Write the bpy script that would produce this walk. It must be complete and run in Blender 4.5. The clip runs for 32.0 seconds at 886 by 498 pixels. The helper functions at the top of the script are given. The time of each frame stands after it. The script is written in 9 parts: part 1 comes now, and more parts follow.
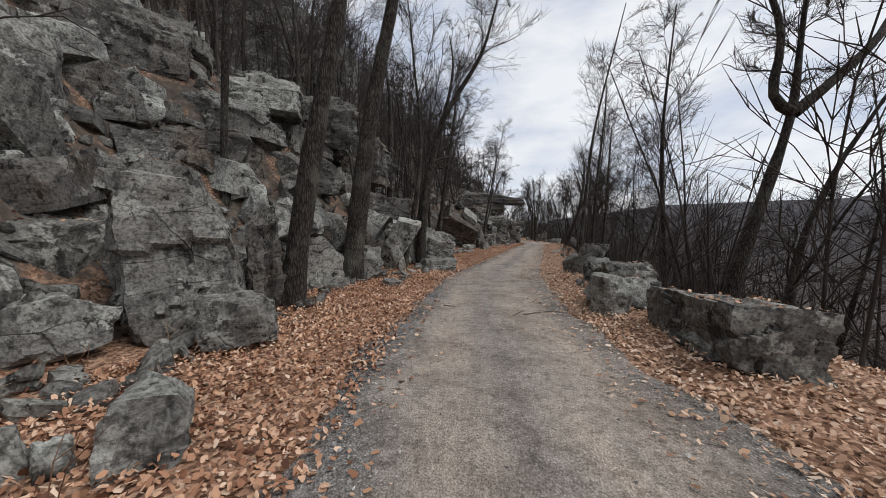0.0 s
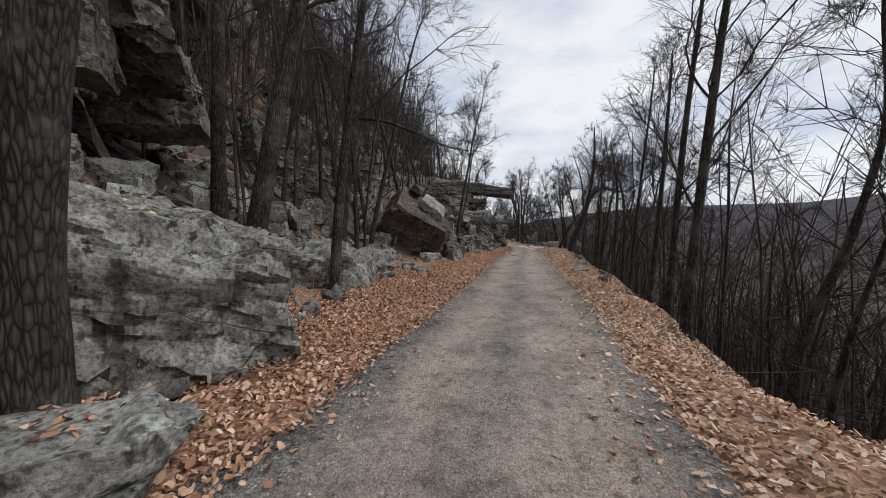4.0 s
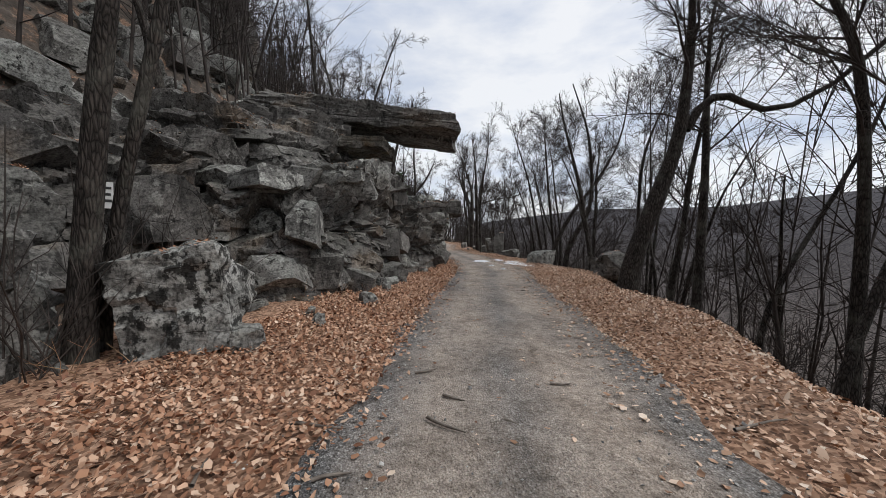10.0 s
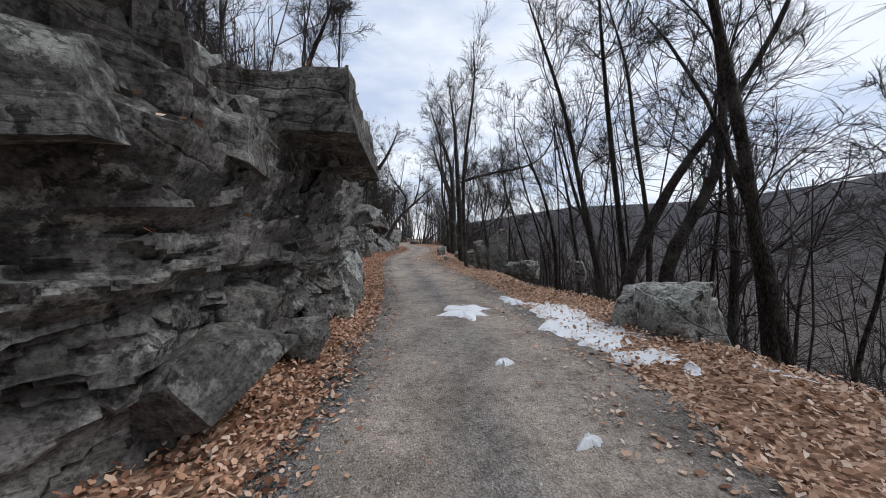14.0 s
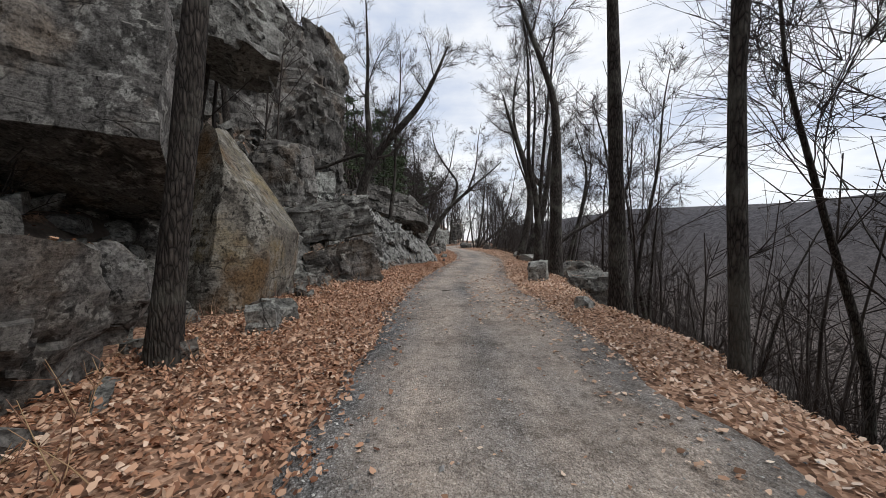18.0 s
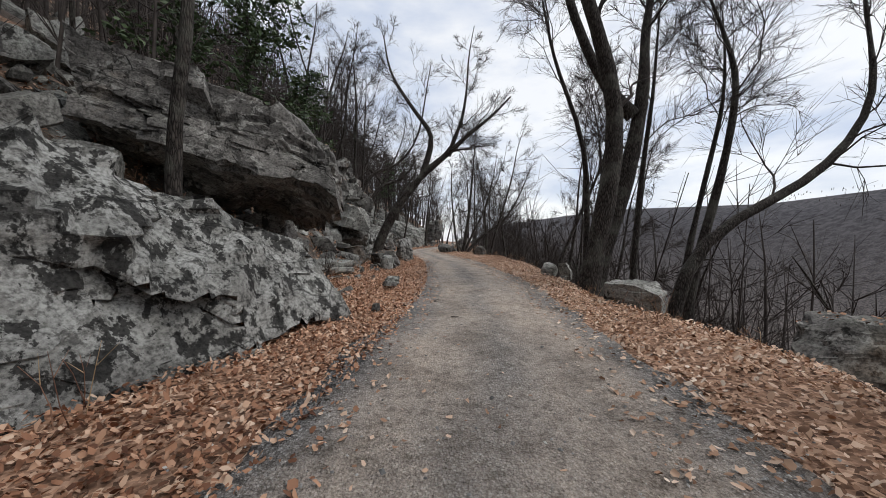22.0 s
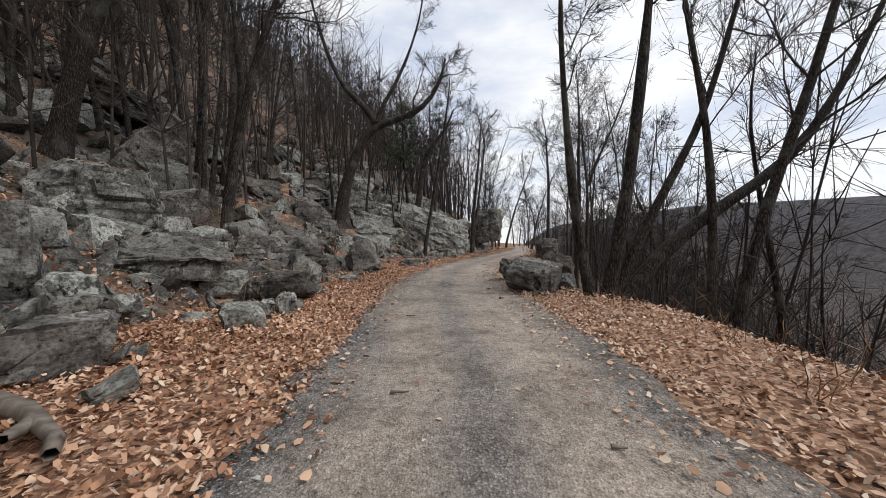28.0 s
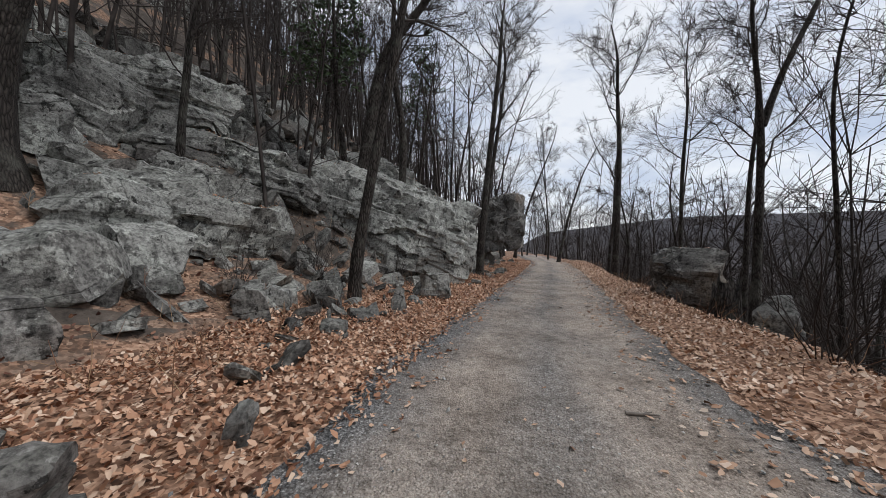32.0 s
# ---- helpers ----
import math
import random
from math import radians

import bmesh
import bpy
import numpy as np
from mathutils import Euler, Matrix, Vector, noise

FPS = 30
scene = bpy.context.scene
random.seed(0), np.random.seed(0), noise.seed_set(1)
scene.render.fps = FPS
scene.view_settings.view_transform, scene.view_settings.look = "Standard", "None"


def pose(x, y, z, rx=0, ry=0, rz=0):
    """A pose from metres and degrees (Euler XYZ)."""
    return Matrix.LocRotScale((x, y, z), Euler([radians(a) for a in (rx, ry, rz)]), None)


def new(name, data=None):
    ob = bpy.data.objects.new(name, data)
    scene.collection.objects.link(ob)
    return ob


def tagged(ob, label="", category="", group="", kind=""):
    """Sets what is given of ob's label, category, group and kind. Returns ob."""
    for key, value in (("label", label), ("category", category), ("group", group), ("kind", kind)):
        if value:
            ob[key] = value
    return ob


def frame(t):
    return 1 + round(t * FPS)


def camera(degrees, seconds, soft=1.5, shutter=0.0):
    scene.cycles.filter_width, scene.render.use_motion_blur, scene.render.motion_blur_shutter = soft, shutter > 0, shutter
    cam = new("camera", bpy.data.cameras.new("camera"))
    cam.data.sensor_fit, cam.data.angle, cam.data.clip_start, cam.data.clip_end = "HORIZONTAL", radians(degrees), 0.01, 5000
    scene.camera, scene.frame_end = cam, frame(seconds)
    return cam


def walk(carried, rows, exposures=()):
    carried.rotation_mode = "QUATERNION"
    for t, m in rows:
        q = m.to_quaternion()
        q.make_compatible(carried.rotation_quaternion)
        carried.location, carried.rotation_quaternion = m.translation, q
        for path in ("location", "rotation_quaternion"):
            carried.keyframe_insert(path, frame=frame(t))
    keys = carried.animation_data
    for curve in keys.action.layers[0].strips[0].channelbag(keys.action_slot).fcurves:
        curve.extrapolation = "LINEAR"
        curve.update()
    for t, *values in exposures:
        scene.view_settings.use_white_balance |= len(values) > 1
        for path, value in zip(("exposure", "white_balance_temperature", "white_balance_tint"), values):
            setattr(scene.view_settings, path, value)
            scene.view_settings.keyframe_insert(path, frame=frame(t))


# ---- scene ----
# ---- the camera and its walk ----
cam = camera(106.07, 32.0, 0.6)
PATH = [
    (0.0, pose(-0.000, -0.000, 1.217, 0, 0, 0.000) @ pose(0, 0, 0, 87.107) @ pose(0, 0, 0, 0, 0, 0.499)),
    (0.5, pose(0.194, 1.019, 1.232, 0, 0, -0.359) @ pose(0, 0, 0, 87.220) @ pose(0, 0, 0, 0, 0, 0.081)),
    (1.0, pose(0.334, 2.047, 1.242, 0, 0, 0.251) @ pose(0, 0, 0, 87.057) @ pose(0, 0, 0, 0, 0, -0.205)),
    (1.5, pose(0.398, 3.106, 1.241, 0, 0, 0.246) @ pose(0, 0, 0, 87.015) @ pose(0, 0, 0, 0, 0, 0.149)),
    (2.0, pose(0.472, 4.206, 1.230, 0, 0, -0.865) @ pose(0, 0, 0, 86.958) @ pose(0, 0, 0, 0, 0, 0.655)),
    (2.5, pose(0.632, 5.340, 1.228, 0, 0, -1.897) @ pose(0, 0, 0, 87.272) @ pose(0, 0, 0, 0, 0, 0.983)),
    (3.0, pose(0.903, 6.512, 1.227, 0, 0, -2.727) @ pose(0, 0, 0, 87.483) @ pose(0, 0, 0, 0, 0, 1.006)),
    (3.5, pose(1.212, 7.725, 1.229, 0, 0, -2.928) @ pose(0, 0, 0, 87.386) @ pose(0, 0, 0, 0, 0, 1.004)),
    (4.0, pose(1.548, 8.977, 1.230, 0, 0, -3.230) @ pose(0, 0, 0, 87.207) @ pose(0, 0, 0, 0, 0, 0.817)),
    (4.5, pose(1.896, 10.264, 1.233, 0, 0, -3.613) @ pose(0, 0, 0, 87.008) @ pose(0, 0, 0, 0, 0, 0.689)),
    (5.0, pose(2.244, 11.583, 1.239, 0, 0, -4.059) @ pose(0, 0, 0, 86.852) @ pose(0, 0, 0, 0, 0, 0.718)),
    (5.5, pose(2.576, 12.930, 1.246, 0, 0, -4.550) @ pose(0, 0, 0, 86.800) @ pose(0, 0, 0, 0, 0, 0.885)),
    (6.0, pose(2.878, 14.299, 1.251, 0, 0, -5.065) @ pose(0, 0, 0, 86.913) @ pose(0, 0, 0, 0, 0, 1.045)),
    (6.5, pose(3.174, 15.652, 1.245, 0, 0, -5.613) @ pose(0, 0, 0, 86.805) @ pose(0, 0, 0, 0, 0, 1.090)),
    (7.0, pose(3.501, 17.002, 1.230, 0, 0, -6.326) @ pose(0, 0, 0, 86.929) @ pose(0, 0, 0, 0, 0, 1.157)),
    (7.5, pose(3.863, 18.340, 1.206, 0, 0, -7.134) @ pose(0, 0, 0, 86.967) @ pose(0, 0, 0, 0, 0, 1.161)),
    (8.0, pose(4.266, 19.668, 1.186, 0, 0, -8.024) @ pose(0, 0, 0, 87.140) @ pose(0, 0, 0, 0, 0, 1.049)),
    (8.5, pose(4.700, 20.966, 1.175, 0, 0, -8.712) @ pose(0, 0, 0, 87.276) @ pose(0, 0, 0, 0, 0, 0.810)),
    (9.0, pose(5.104, 22.226, 1.178, 0, 0, -9.223) @ pose(0, 0, 0, 87.292) @ pose(0, 0, 0, 0, 0, 0.676)),
    (9.5, pose(5.523, 23.504, 1.199, 0, 0, -10.020) @ pose(0, 0, 0, 87.314) @ pose(0, 0, 0, 0, 0, 0.823)),
    (10.0, pose(5.983, 24.816, 1.218, 0, 0, -11.212) @ pose(0, 0, 0, 87.538) @ pose(0, 0, 0, 0, 0, 0.793)),
    (10.5, pose(6.467, 26.100, 1.231, 0, 0, -12.228) @ pose(0, 0, 0, 87.881) @ pose(0, 0, 0, 0, 0, 0.783)),
    (11.0, pose(6.946, 27.345, 1.237, 0, 0, -12.915) @ pose(0, 0, 0, 87.930) @ pose(0, 0, 0, 0, 0, 0.704)),
    (11.5, pose(7.398, 28.558, 1.242, 0, 0, -13.510) @ pose(0, 0, 0, 88.077) @ pose(0, 0, 0, 0, 0, 0.517)),
    (12.0, pose(7.829, 29.741, 1.246, 0, 0, -14.021) @ pose(0, 0, 0, 88.020) @ pose(0, 0, 0, 0, 0, 0.205)),
    (12.5, pose(8.235, 30.900, 1.248, 0, 0, -14.116) @ pose(0, 0, 0, 88.043) @ pose(0, 0, 0, 0, 0, -0.297)),
    (13.0, pose(8.601, 32.039, 1.247, 0, 0, -14.201) @ pose(0, 0, 0, 87.909) @ pose(0, 0, 0, 0, 0, -0.669)),
    (13.5, pose(8.889, 33.160, 1.240, 0, 0, -13.877) @ pose(0, 0, 0, 87.851) @ pose(0, 0, 0, 0, 0, -0.899)),
    (14.0, pose(9.133, 34.324, 1.233, 0, 0, -13.240) @ pose(0, 0, 0, 87.666) @ pose(0, 0, 0, 0, 0, -0.627)),
    (14.5, pose(9.350, 35.518, 1.222, 0, 0, -12.332) @ pose(0, 0, 0, 87.447) @ pose(0, 0, 0, 0, 0, -0.276)),
    (15.0, pose(9.535, 36.746, 1.212, 0, 0, -11.123) @ pose(0, 0, 0, 87.734) @ pose(0, 0, 0, 0, 0, -0.103)),
    (15.5, pose(9.696, 38.008, 1.205, 0, 0, -9.783) @ pose(0, 0, 0, 88.264) @ pose(0, 0, 0, 0, 0, -0.054)),
    (16.0, pose(9.838, 39.302, 1.200, 0, 0, -8.480) @ pose(0, 0, 0, 88.775) @ pose(0, 0, 0, 0, 0, -0.057)),
    (16.5, pose(9.966, 40.626, 1.197, 0, 0, -7.383) @ pose(0, 0, 0, 89.004) @ pose(0, 0, 0, 0, 0, -0.029)),
    (17.0, pose(10.085, 41.980, 1.192, 0, 0, -6.661) @ pose(0, 0, 0, 88.690) @ pose(0, 0, 0, 0, 0, 0.121)),
    (17.5, pose(10.182, 43.351, 1.183, 0, 0, -5.810) @ pose(0, 0, 0, 88.364) @ pose(0, 0, 0, 0, 0, 0.241)),
    (18.0, pose(10.248, 44.738, 1.167, 0, 0, -5.092) @ pose(0, 0, 0, 88.011) @ pose(0, 0, 0, 0, 0, 0.256)),
    (18.5, pose(10.293, 46.139, 1.145, 0, 0, -4.435) @ pose(0, 0, 0, 87.762) @ pose(0, 0, 0, 0, 0, 0.219)),
    (19.0, pose(10.339, 47.537, 1.117, 0, 0, -4.390) @ pose(0, 0, 0, 87.470) @ pose(0, 0, 0, 0, 0, 0.215)),
    (19.5, pose(10.421, 48.927, 1.093, 0, 0, -4.835) @ pose(0, 0, 0, 87.172) @ pose(0, 0, 0, 0, 0, 0.196)),
    (20.0, pose(10.589, 50.316, 1.086, 0, 0, -5.502) @ pose(0, 0, 0, 87.160) @ pose(0, 0, 0, 0, 0, 0.426)),
    (20.5, pose(10.816, 51.671, 1.083, 0, 0, -6.469) @ pose(0, 0, 0, 87.282) @ pose(0, 0, 0, 0, 0, 0.627)),
    (21.0, pose(11.095, 53.027, 1.083, 0, 0, -7.113) @ pose(0, 0, 0, 87.631) @ pose(0, 0, 0, 0, 0, 0.779)),
    (21.5, pose(11.483, 54.391, 1.072, 0, 0, -7.986) @ pose(0, 0, 0, 87.910) @ pose(0, 0, 0, 0, 0, 0.486)),
    (22.0, pose(11.923, 55.756, 1.060, 0, 0, -8.618) @ pose(0, 0, 0, 88.136) @ pose(0, 0, 0, 0, 0, 0.197)),
    (22.5, pose(12.378, 57.100, 1.056, 0, 0, -8.954) @ pose(0, 0, 0, 88.548) @ pose(0, 0, 0, 0, 0, -0.013)),
    (23.0, pose(12.842, 58.477, 1.059, 0, 0, -9.138) @ pose(0, 0, 0, 88.860) @ pose(0, 0, 0, 0, 0, -0.057)),
    (23.5, pose(13.242, 59.911, 1.054, 0, 0, -8.882) @ pose(0, 0, 0, 89.134) @ pose(0, 0, 0, 0, 0, -0.014)),
    (24.0, pose(13.565, 61.363, 1.041, 0, 0, -8.259) @ pose(0, 0, 0, 89.529) @ pose(0, 0, 0, 0, 0, 0.093)),
    (24.5, pose(13.816, 62.813, 1.030, 0, 0, -7.302) @ pose(0, 0, 0, 90.157) @ pose(0, 0, 0, 0, 0, 0.274)),
    (25.0, pose(14.009, 64.272, 1.024, 0, 0, -6.283) @ pose(0, 0, 0, 90.274) @ pose(0, 0, 0, 0, 0, 0.293)),
    (25.5, pose(14.147, 65.736, 1.023, 0, 0, -5.202) @ pose(0, 0, 0, 90.048) @ pose(0, 0, 0, 0, 0, 0.246)),
    (26.0, pose(14.231, 67.204, 1.026, 0, 0, -4.060) @ pose(0, 0, 0, 89.644) @ pose(0, 0, 0, 0, 0, 0.177)),
    (26.5, pose(14.261, 68.674, 1.032, 0, 0, -2.859) @ pose(0, 0, 0, 89.228) @ pose(0, 0, 0, 0, 0, 0.088)),
    (27.0, pose(14.240, 70.143, 1.034, 0, 0, -1.601) @ pose(0, 0, 0, 88.966) @ pose(0, 0, 0, 0, 0, -0.048)),
    (27.5, pose(14.178, 71.601, 1.031, 0, 0, -0.399) @ pose(0, 0, 0, 88.681) @ pose(0, 0, 0, 0, 0, -0.185)),
    (28.0, pose(14.071, 73.026, 1.025, 0, 0, 0.471) @ pose(0, 0, 0, 88.334) @ pose(0, 0, 0, 0, 0, -0.065)),
    (28.5, pose(13.947, 74.427, 1.017, 0, 0, 1.034) @ pose(0, 0, 0, 88.251) @ pose(0, 0, 0, 0, 0, -0.073)),
    (29.0, pose(13.846, 75.806, 1.006, 0, 0, 1.326) @ pose(0, 0, 0, 88.127) @ pose(0, 0, 0, 0, 0, -0.227)),
    (29.5, pose(13.779, 77.183, 1.003, 0, 0, 1.348) @ pose(0, 0, 0, 87.999) @ pose(0, 0, 0, 0, 0, -0.214)),
    (30.0, pose(13.766, 78.598, 1.003, 0, 0, 1.184) @ pose(0, 0, 0, 87.962) @ pose(0, 0, 0, 0, 0, -0.088)),
    (30.5, pose(13.817, 80.013, 1.004, 0, 0, 0.793) @ pose(0, 0, 0, 88.083) @ pose(0, 0, 0, 0, 0, 0.125)),
    (31.0, pose(13.936, 81.422, 1.002, 0, 0, 0.409) @ pose(0, 0, 0, 88.336) @ pose(0, 0, 0, 0, 0, 0.371)),
    (31.5, pose(14.111, 82.816, 1.010, 0, 0, -0.283) @ pose(0, 0, 0, 88.791) @ pose(0, 0, 0, 0, 0, 0.820)),
    (32.0, pose(14.324, 84.193, 1.033, 0, 0, -1.451) @ pose(0, 0, 0, 89.252) @ pose(0, 0, 0, 0, 0, 1.196)),
]
walk(cam, PATH, [(0, -0.06, 6420, 10), (8, -0.04, 6380, 10), (12, 0.0, 6300, 10), (14.5, 0.05, 5950, 10), (18, 0.1, 6350, 10), (20, 0.22, 6350, 10), (22, 0.06, 6350, 10), (23, -0.2, 6350, 10), (24.5, 0.0, 6400, 10), (27, 0.0, 6450, 10), (29, 0.3, 6500, 10), (31, 0.12, 6250, 10), (32, -0.08, 6200, 10)])

# ---- daylight: bright overcast sky, a weak wide sun behind the cloud ----
world = bpy.data.worlds.new("sky")
scene.world = world
world.use_nodes = True
wn = world.node_tree.nodes
wl = world.node_tree.links
wn.clear()
w_out = wn.new("ShaderNodeOutputWorld")
w_bg = wn.new("ShaderNodeBackground")
w_sky = wn.new("ShaderNodeTexSky")
w_sky.sky_type = "NISHITA"
w_sky.sun_disc = False
w_sky.sun_elevation = radians(52)
w_sky.sun_rotation = radians(70)
w_dim = wn.new("ShaderNodeVectorMath")
w_dim.operation = "SCALE"
w_dim.inputs["Scale"].default_value = 0.10
wl.new(w_sky.outputs[0], w_dim.inputs[0])
w_co = wn.new("ShaderNodeTexCoord")
w_map = wn.new("ShaderNodeMapping")
w_map.inputs["Scale"].default_value = (1.6, 1.6, 4.5)
wl.new(w_co.outputs["Generated"], w_map.inputs[0])
w_noise = wn.new("ShaderNodeTexNoise")
w_noise.inputs["Scale"].default_value = 1.7
w_noise.inputs["Detail"].default_value = 8
w_noise.inputs["Roughness"].default_value = 0.55
wl.new(w_map.outputs[0], w_noise.inputs[0])
w_ramp = wn.new("ShaderNodeValToRGB")
w_ramp.color_ramp.elements[0].position = 0.34
w_ramp.color_ramp.elements[0].color = (0.64, 0.70, 0.82, 1)
w_ramp.color_ramp.elements[1].position = 0.56
w_ramp.color_ramp.elements[1].color = (1.0, 1.0, 1.0, 1)
wl.new(w_noise.outputs[0], w_ramp.inputs[0])
w_mix = wn.new("ShaderNodeMixRGB")
w_mix.inputs[0].default_value = 0.86
wl.new(w_dim.outputs[0], w_mix.inputs[1])
wl.new(w_ramp.outputs[0], w_mix.inputs[2])
wl.new(w_mix.outputs[0], w_bg.inputs[0])
w_bg.inputs[1].default_value = 1.0
wl.new(w_bg.outputs[0], w_out.inputs[0])

sun = new("sun", bpy.data.lights.new("sun", "SUN"))
sun.data.energy = 1.7
sun.data.angle = radians(25)
sun.data.color = (1.0, 0.96, 0.9)
sun.rotation_euler = (radians(38), 0, radians(70))


# ---- materials ----
def shader(name):
    m = bpy.data.materials.new(name)
    m.use_nodes = True
    nt = m.node_tree
    b = nt.nodes["Principled BSDF"]
    b.inputs["Specular IOR Level"].default_value = 0.25
    return m, nt, b


def node(nt, kind, **sock):
    n = nt.nodes.new(kind)
    for k, v in sock.items():
        n.inputs[k].default_value = v
    return n


def ramp(nt, fac, stops):
    n = nt.nodes.new("ShaderNodeValToRGB")
    el = n.color_ramp.elements
    while len(el) < len(stops):
        el.new(0.5)
    for e, (p, c) in zip(el, stops):
        e.position = p
        e.color = (*c, 1)
    nt.links.new(fac, n.inputs[0])
    return n.outputs[0]


def blend(nt, fac, a, b, mode="MIX"):
    n = nt.nodes.new("ShaderNodeMixRGB")
    n.blend_type = mode
    for i, v in enumerate((fac, a, b)):
        if isinstance(v, (int, float)):
            n.inputs[i].default_value = v
        elif isinstance(v, tuple):
            n.inputs[i].default_value = (*v, 1)
        else:
            nt.links.new(v, n.inputs[i])
    return n.outputs[0]


def coords(nt, scale=(1, 1, 1), local=False):
    if local:
        c = nt.nodes.new("ShaderNodeTexCoord").outputs["Object"]
    else:
        c = nt.nodes.new("ShaderNodeNewGeometry").outputs["Position"]
    m = node(nt, "ShaderNodeMapping", Scale=scale)
    nt.links.new(c, m.inputs[0])
    return m.outputs[0]


def noise_tex(nt, co, scale, detail=5, rough=0.55):
    n = node(nt, "ShaderNodeTexNoise", Scale=scale, Detail=detail, Roughness=rough)
    nt.links.new(co, n.inputs["Vector"])
    return n.outputs[0]


def cells(nt, co, scale, out="Distance", feature="F1"):
    n = node(nt, "ShaderNodeTexVoronoi", Scale=scale)
    n.feature = feature
    nt.links.new(co, n.inputs["Vector"])
    return n.outputs[out]


def relief(nt, bsdf, parts, dist=0.02):
    """Stacks bumps: (height socket, strength, distance)."""
    last = None
    for h, s, d in parts:
        b = node(nt, "ShaderNodeBump", Strength=s, Distance=d)
        nt.links.new(h, b.inputs["Height"])
        if last:
            nt.links.new(last, b.inputs["Normal"])
        last = b.outputs[0]
    nt.links.new(last, bsdf.inputs["Normal"])


def rock_material(name, base, dark, lichen, lichen_at, tint, warm=0.0, black=0.60):
    m, nt, b = shader(name)
    co = coords(nt)
    n1 = noise_tex(nt, co, 1.1, 7, 0.6)
    info = nt.nodes.new("ShaderNodeObjectInfo")
    own = nt.nodes.new("ShaderNodeVectorMath")
    own.operation = "MULTIPLY_ADD"
    nt.links.new(info.outputs["Random"], own.inputs[0])
    own.inputs[1].default_value = (37.0, 53.0, 91.0)
    nt.links.new(coords(nt, (0.5, 0.5, 3.6), True), own.inputs[2])
    n2 = noise_tex(nt, own.outputs[0], 2.4, 8, 0.68)
    n3 = noise_tex(nt, co, 34, 5, 0.65)
    n4 = noise_tex(nt, co, 5.5, 9, 0.68)
    c = ramp(nt, n1, [(0.34, dark), (0.50, base), (0.68, tint)])
    # thin bedding lines and dark water streaks down the faces
    c = blend(nt, ramp(nt, n2, [(0.37, (0.7, 0.7, 0.7)), (0.43, (0, 0, 0)), (0.58, (0, 0, 0)), (0.66, (0.45, 0.45, 0.45))]), c, tuple(v * 0.55 for v in dark))
    st = noise_tex(nt, coords(nt, (2.4, 2.4, 0.3)), 1.9, 7, 0.62)
    c = blend(nt, ramp(nt, st, [(0.56, (0, 0, 0)), (0.64, (0.8, 0.8, 0.8))]), c, tuple(v * 0.45 for v in dark))
    # surfaces turned upward blend in patches towards a paler grey-green
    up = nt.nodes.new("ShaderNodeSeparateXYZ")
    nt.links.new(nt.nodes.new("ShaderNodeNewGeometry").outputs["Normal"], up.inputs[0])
    top_pale = nt.nodes.new("ShaderNodeMath")
    top_pale.operation = "MULTIPLY"
    nt.links.new(ramp(nt, up.outputs["Z"], [(0.35, (0, 0, 0)), (0.85, (0.75, 0.75, 0.75))]), top_pale.inputs[0])
    nt.links.new(ramp(nt, noise_tex(nt, co, 3.2, 8, 0.7), [(0.42, (0, 0, 0)), (0.56, (1, 1, 1))]), top_pale.inputs[1])
    c = blend(nt, top_pale.outputs[0], c, tuple(0.75 * v + g for v, g in zip(tint, (0.01, 0.018, 0.008))))
    # green film, then pale and black crusts of lichen in patches
    c = blend(nt, ramp(nt, noise_tex(nt, co, 1.9, 8, 0.68), [(0.60, (0, 0, 0)), (0.70, (0.5, 0.5, 0.5))]), c, (0.10, 0.108, 0.09))
    where = ramp(nt, noise_tex(nt, co, 1.3, 4, 0.6), [(0.40, (0, 0, 0)), (0.56, (1, 1, 1))])
    spots_ = nt.nodes.new("ShaderNodeMath")
    spots_.operation = "MULTIPLY"
    nt.links.new(ramp(nt, n4, [(lichen_at - 0.03, (0, 0, 0)), (lichen_at, (0.9, 0.9, 0.9))]), spots_.inputs[0])
    nt.links.new(where, spots_.inputs[1])
    c = blend(nt, spots_.outputs[0], c, lichen)
    blk = noise_tex(nt, coords(nt, (1.0, 1.0, 0.7)), 6.0, 8, 0.7)
    c = blend(nt, ramp(nt, blk, [(black, (0, 0, 0)), (black + 0.025, (0.9, 0.9, 0.9))]), c, (0.022, 0.021, 0.02))
    if warm:
        c = blend(nt, ramp(nt, noise_tex(nt, co, 0.9, 5), [(0.55, (0, 0, 0)), (0.66, (warm, warm, warm))]), c, (0.22, 0.135, 0.065))
    # open joints
    warp = nt.nodes.new("ShaderNodeVectorMath")
    warp.operation = "MULTIPLY_ADD"
    nz = node(nt, "ShaderNodeTexNoise", Scale=2.0, Detail=3)
    nt.links.new(co, nz.inputs["Vector"])
    nt.links.new(nz.outputs["Color"], warp.inputs[0])
    warp.inputs[1].default_value = (0.25, 0.25, 0.12)
    nt.links.new(coords(nt, (0.7, 0.7, 1.5)), warp.inputs[2])
    crack = cells(nt, warp.outputs[0], 1.35, "Distance", "DISTANCE_TO_EDGE")
    crack_c = ramp(nt, crack, [(0.0, (0.10, 0.10, 0.10)), (0.013, (1, 1, 1))])
    mask = ramp(nt, noise_tex(nt, co, 0.8, 3), [(0.44, (0, 0, 0)), (0.56, (0.9, 0.9, 0.9))])
    crack_c = blend(nt, mask, (1.0, 1.0, 1.0), crack_c)
    c = blend(nt, 0.85, c, crack_c, "MULTIPLY")
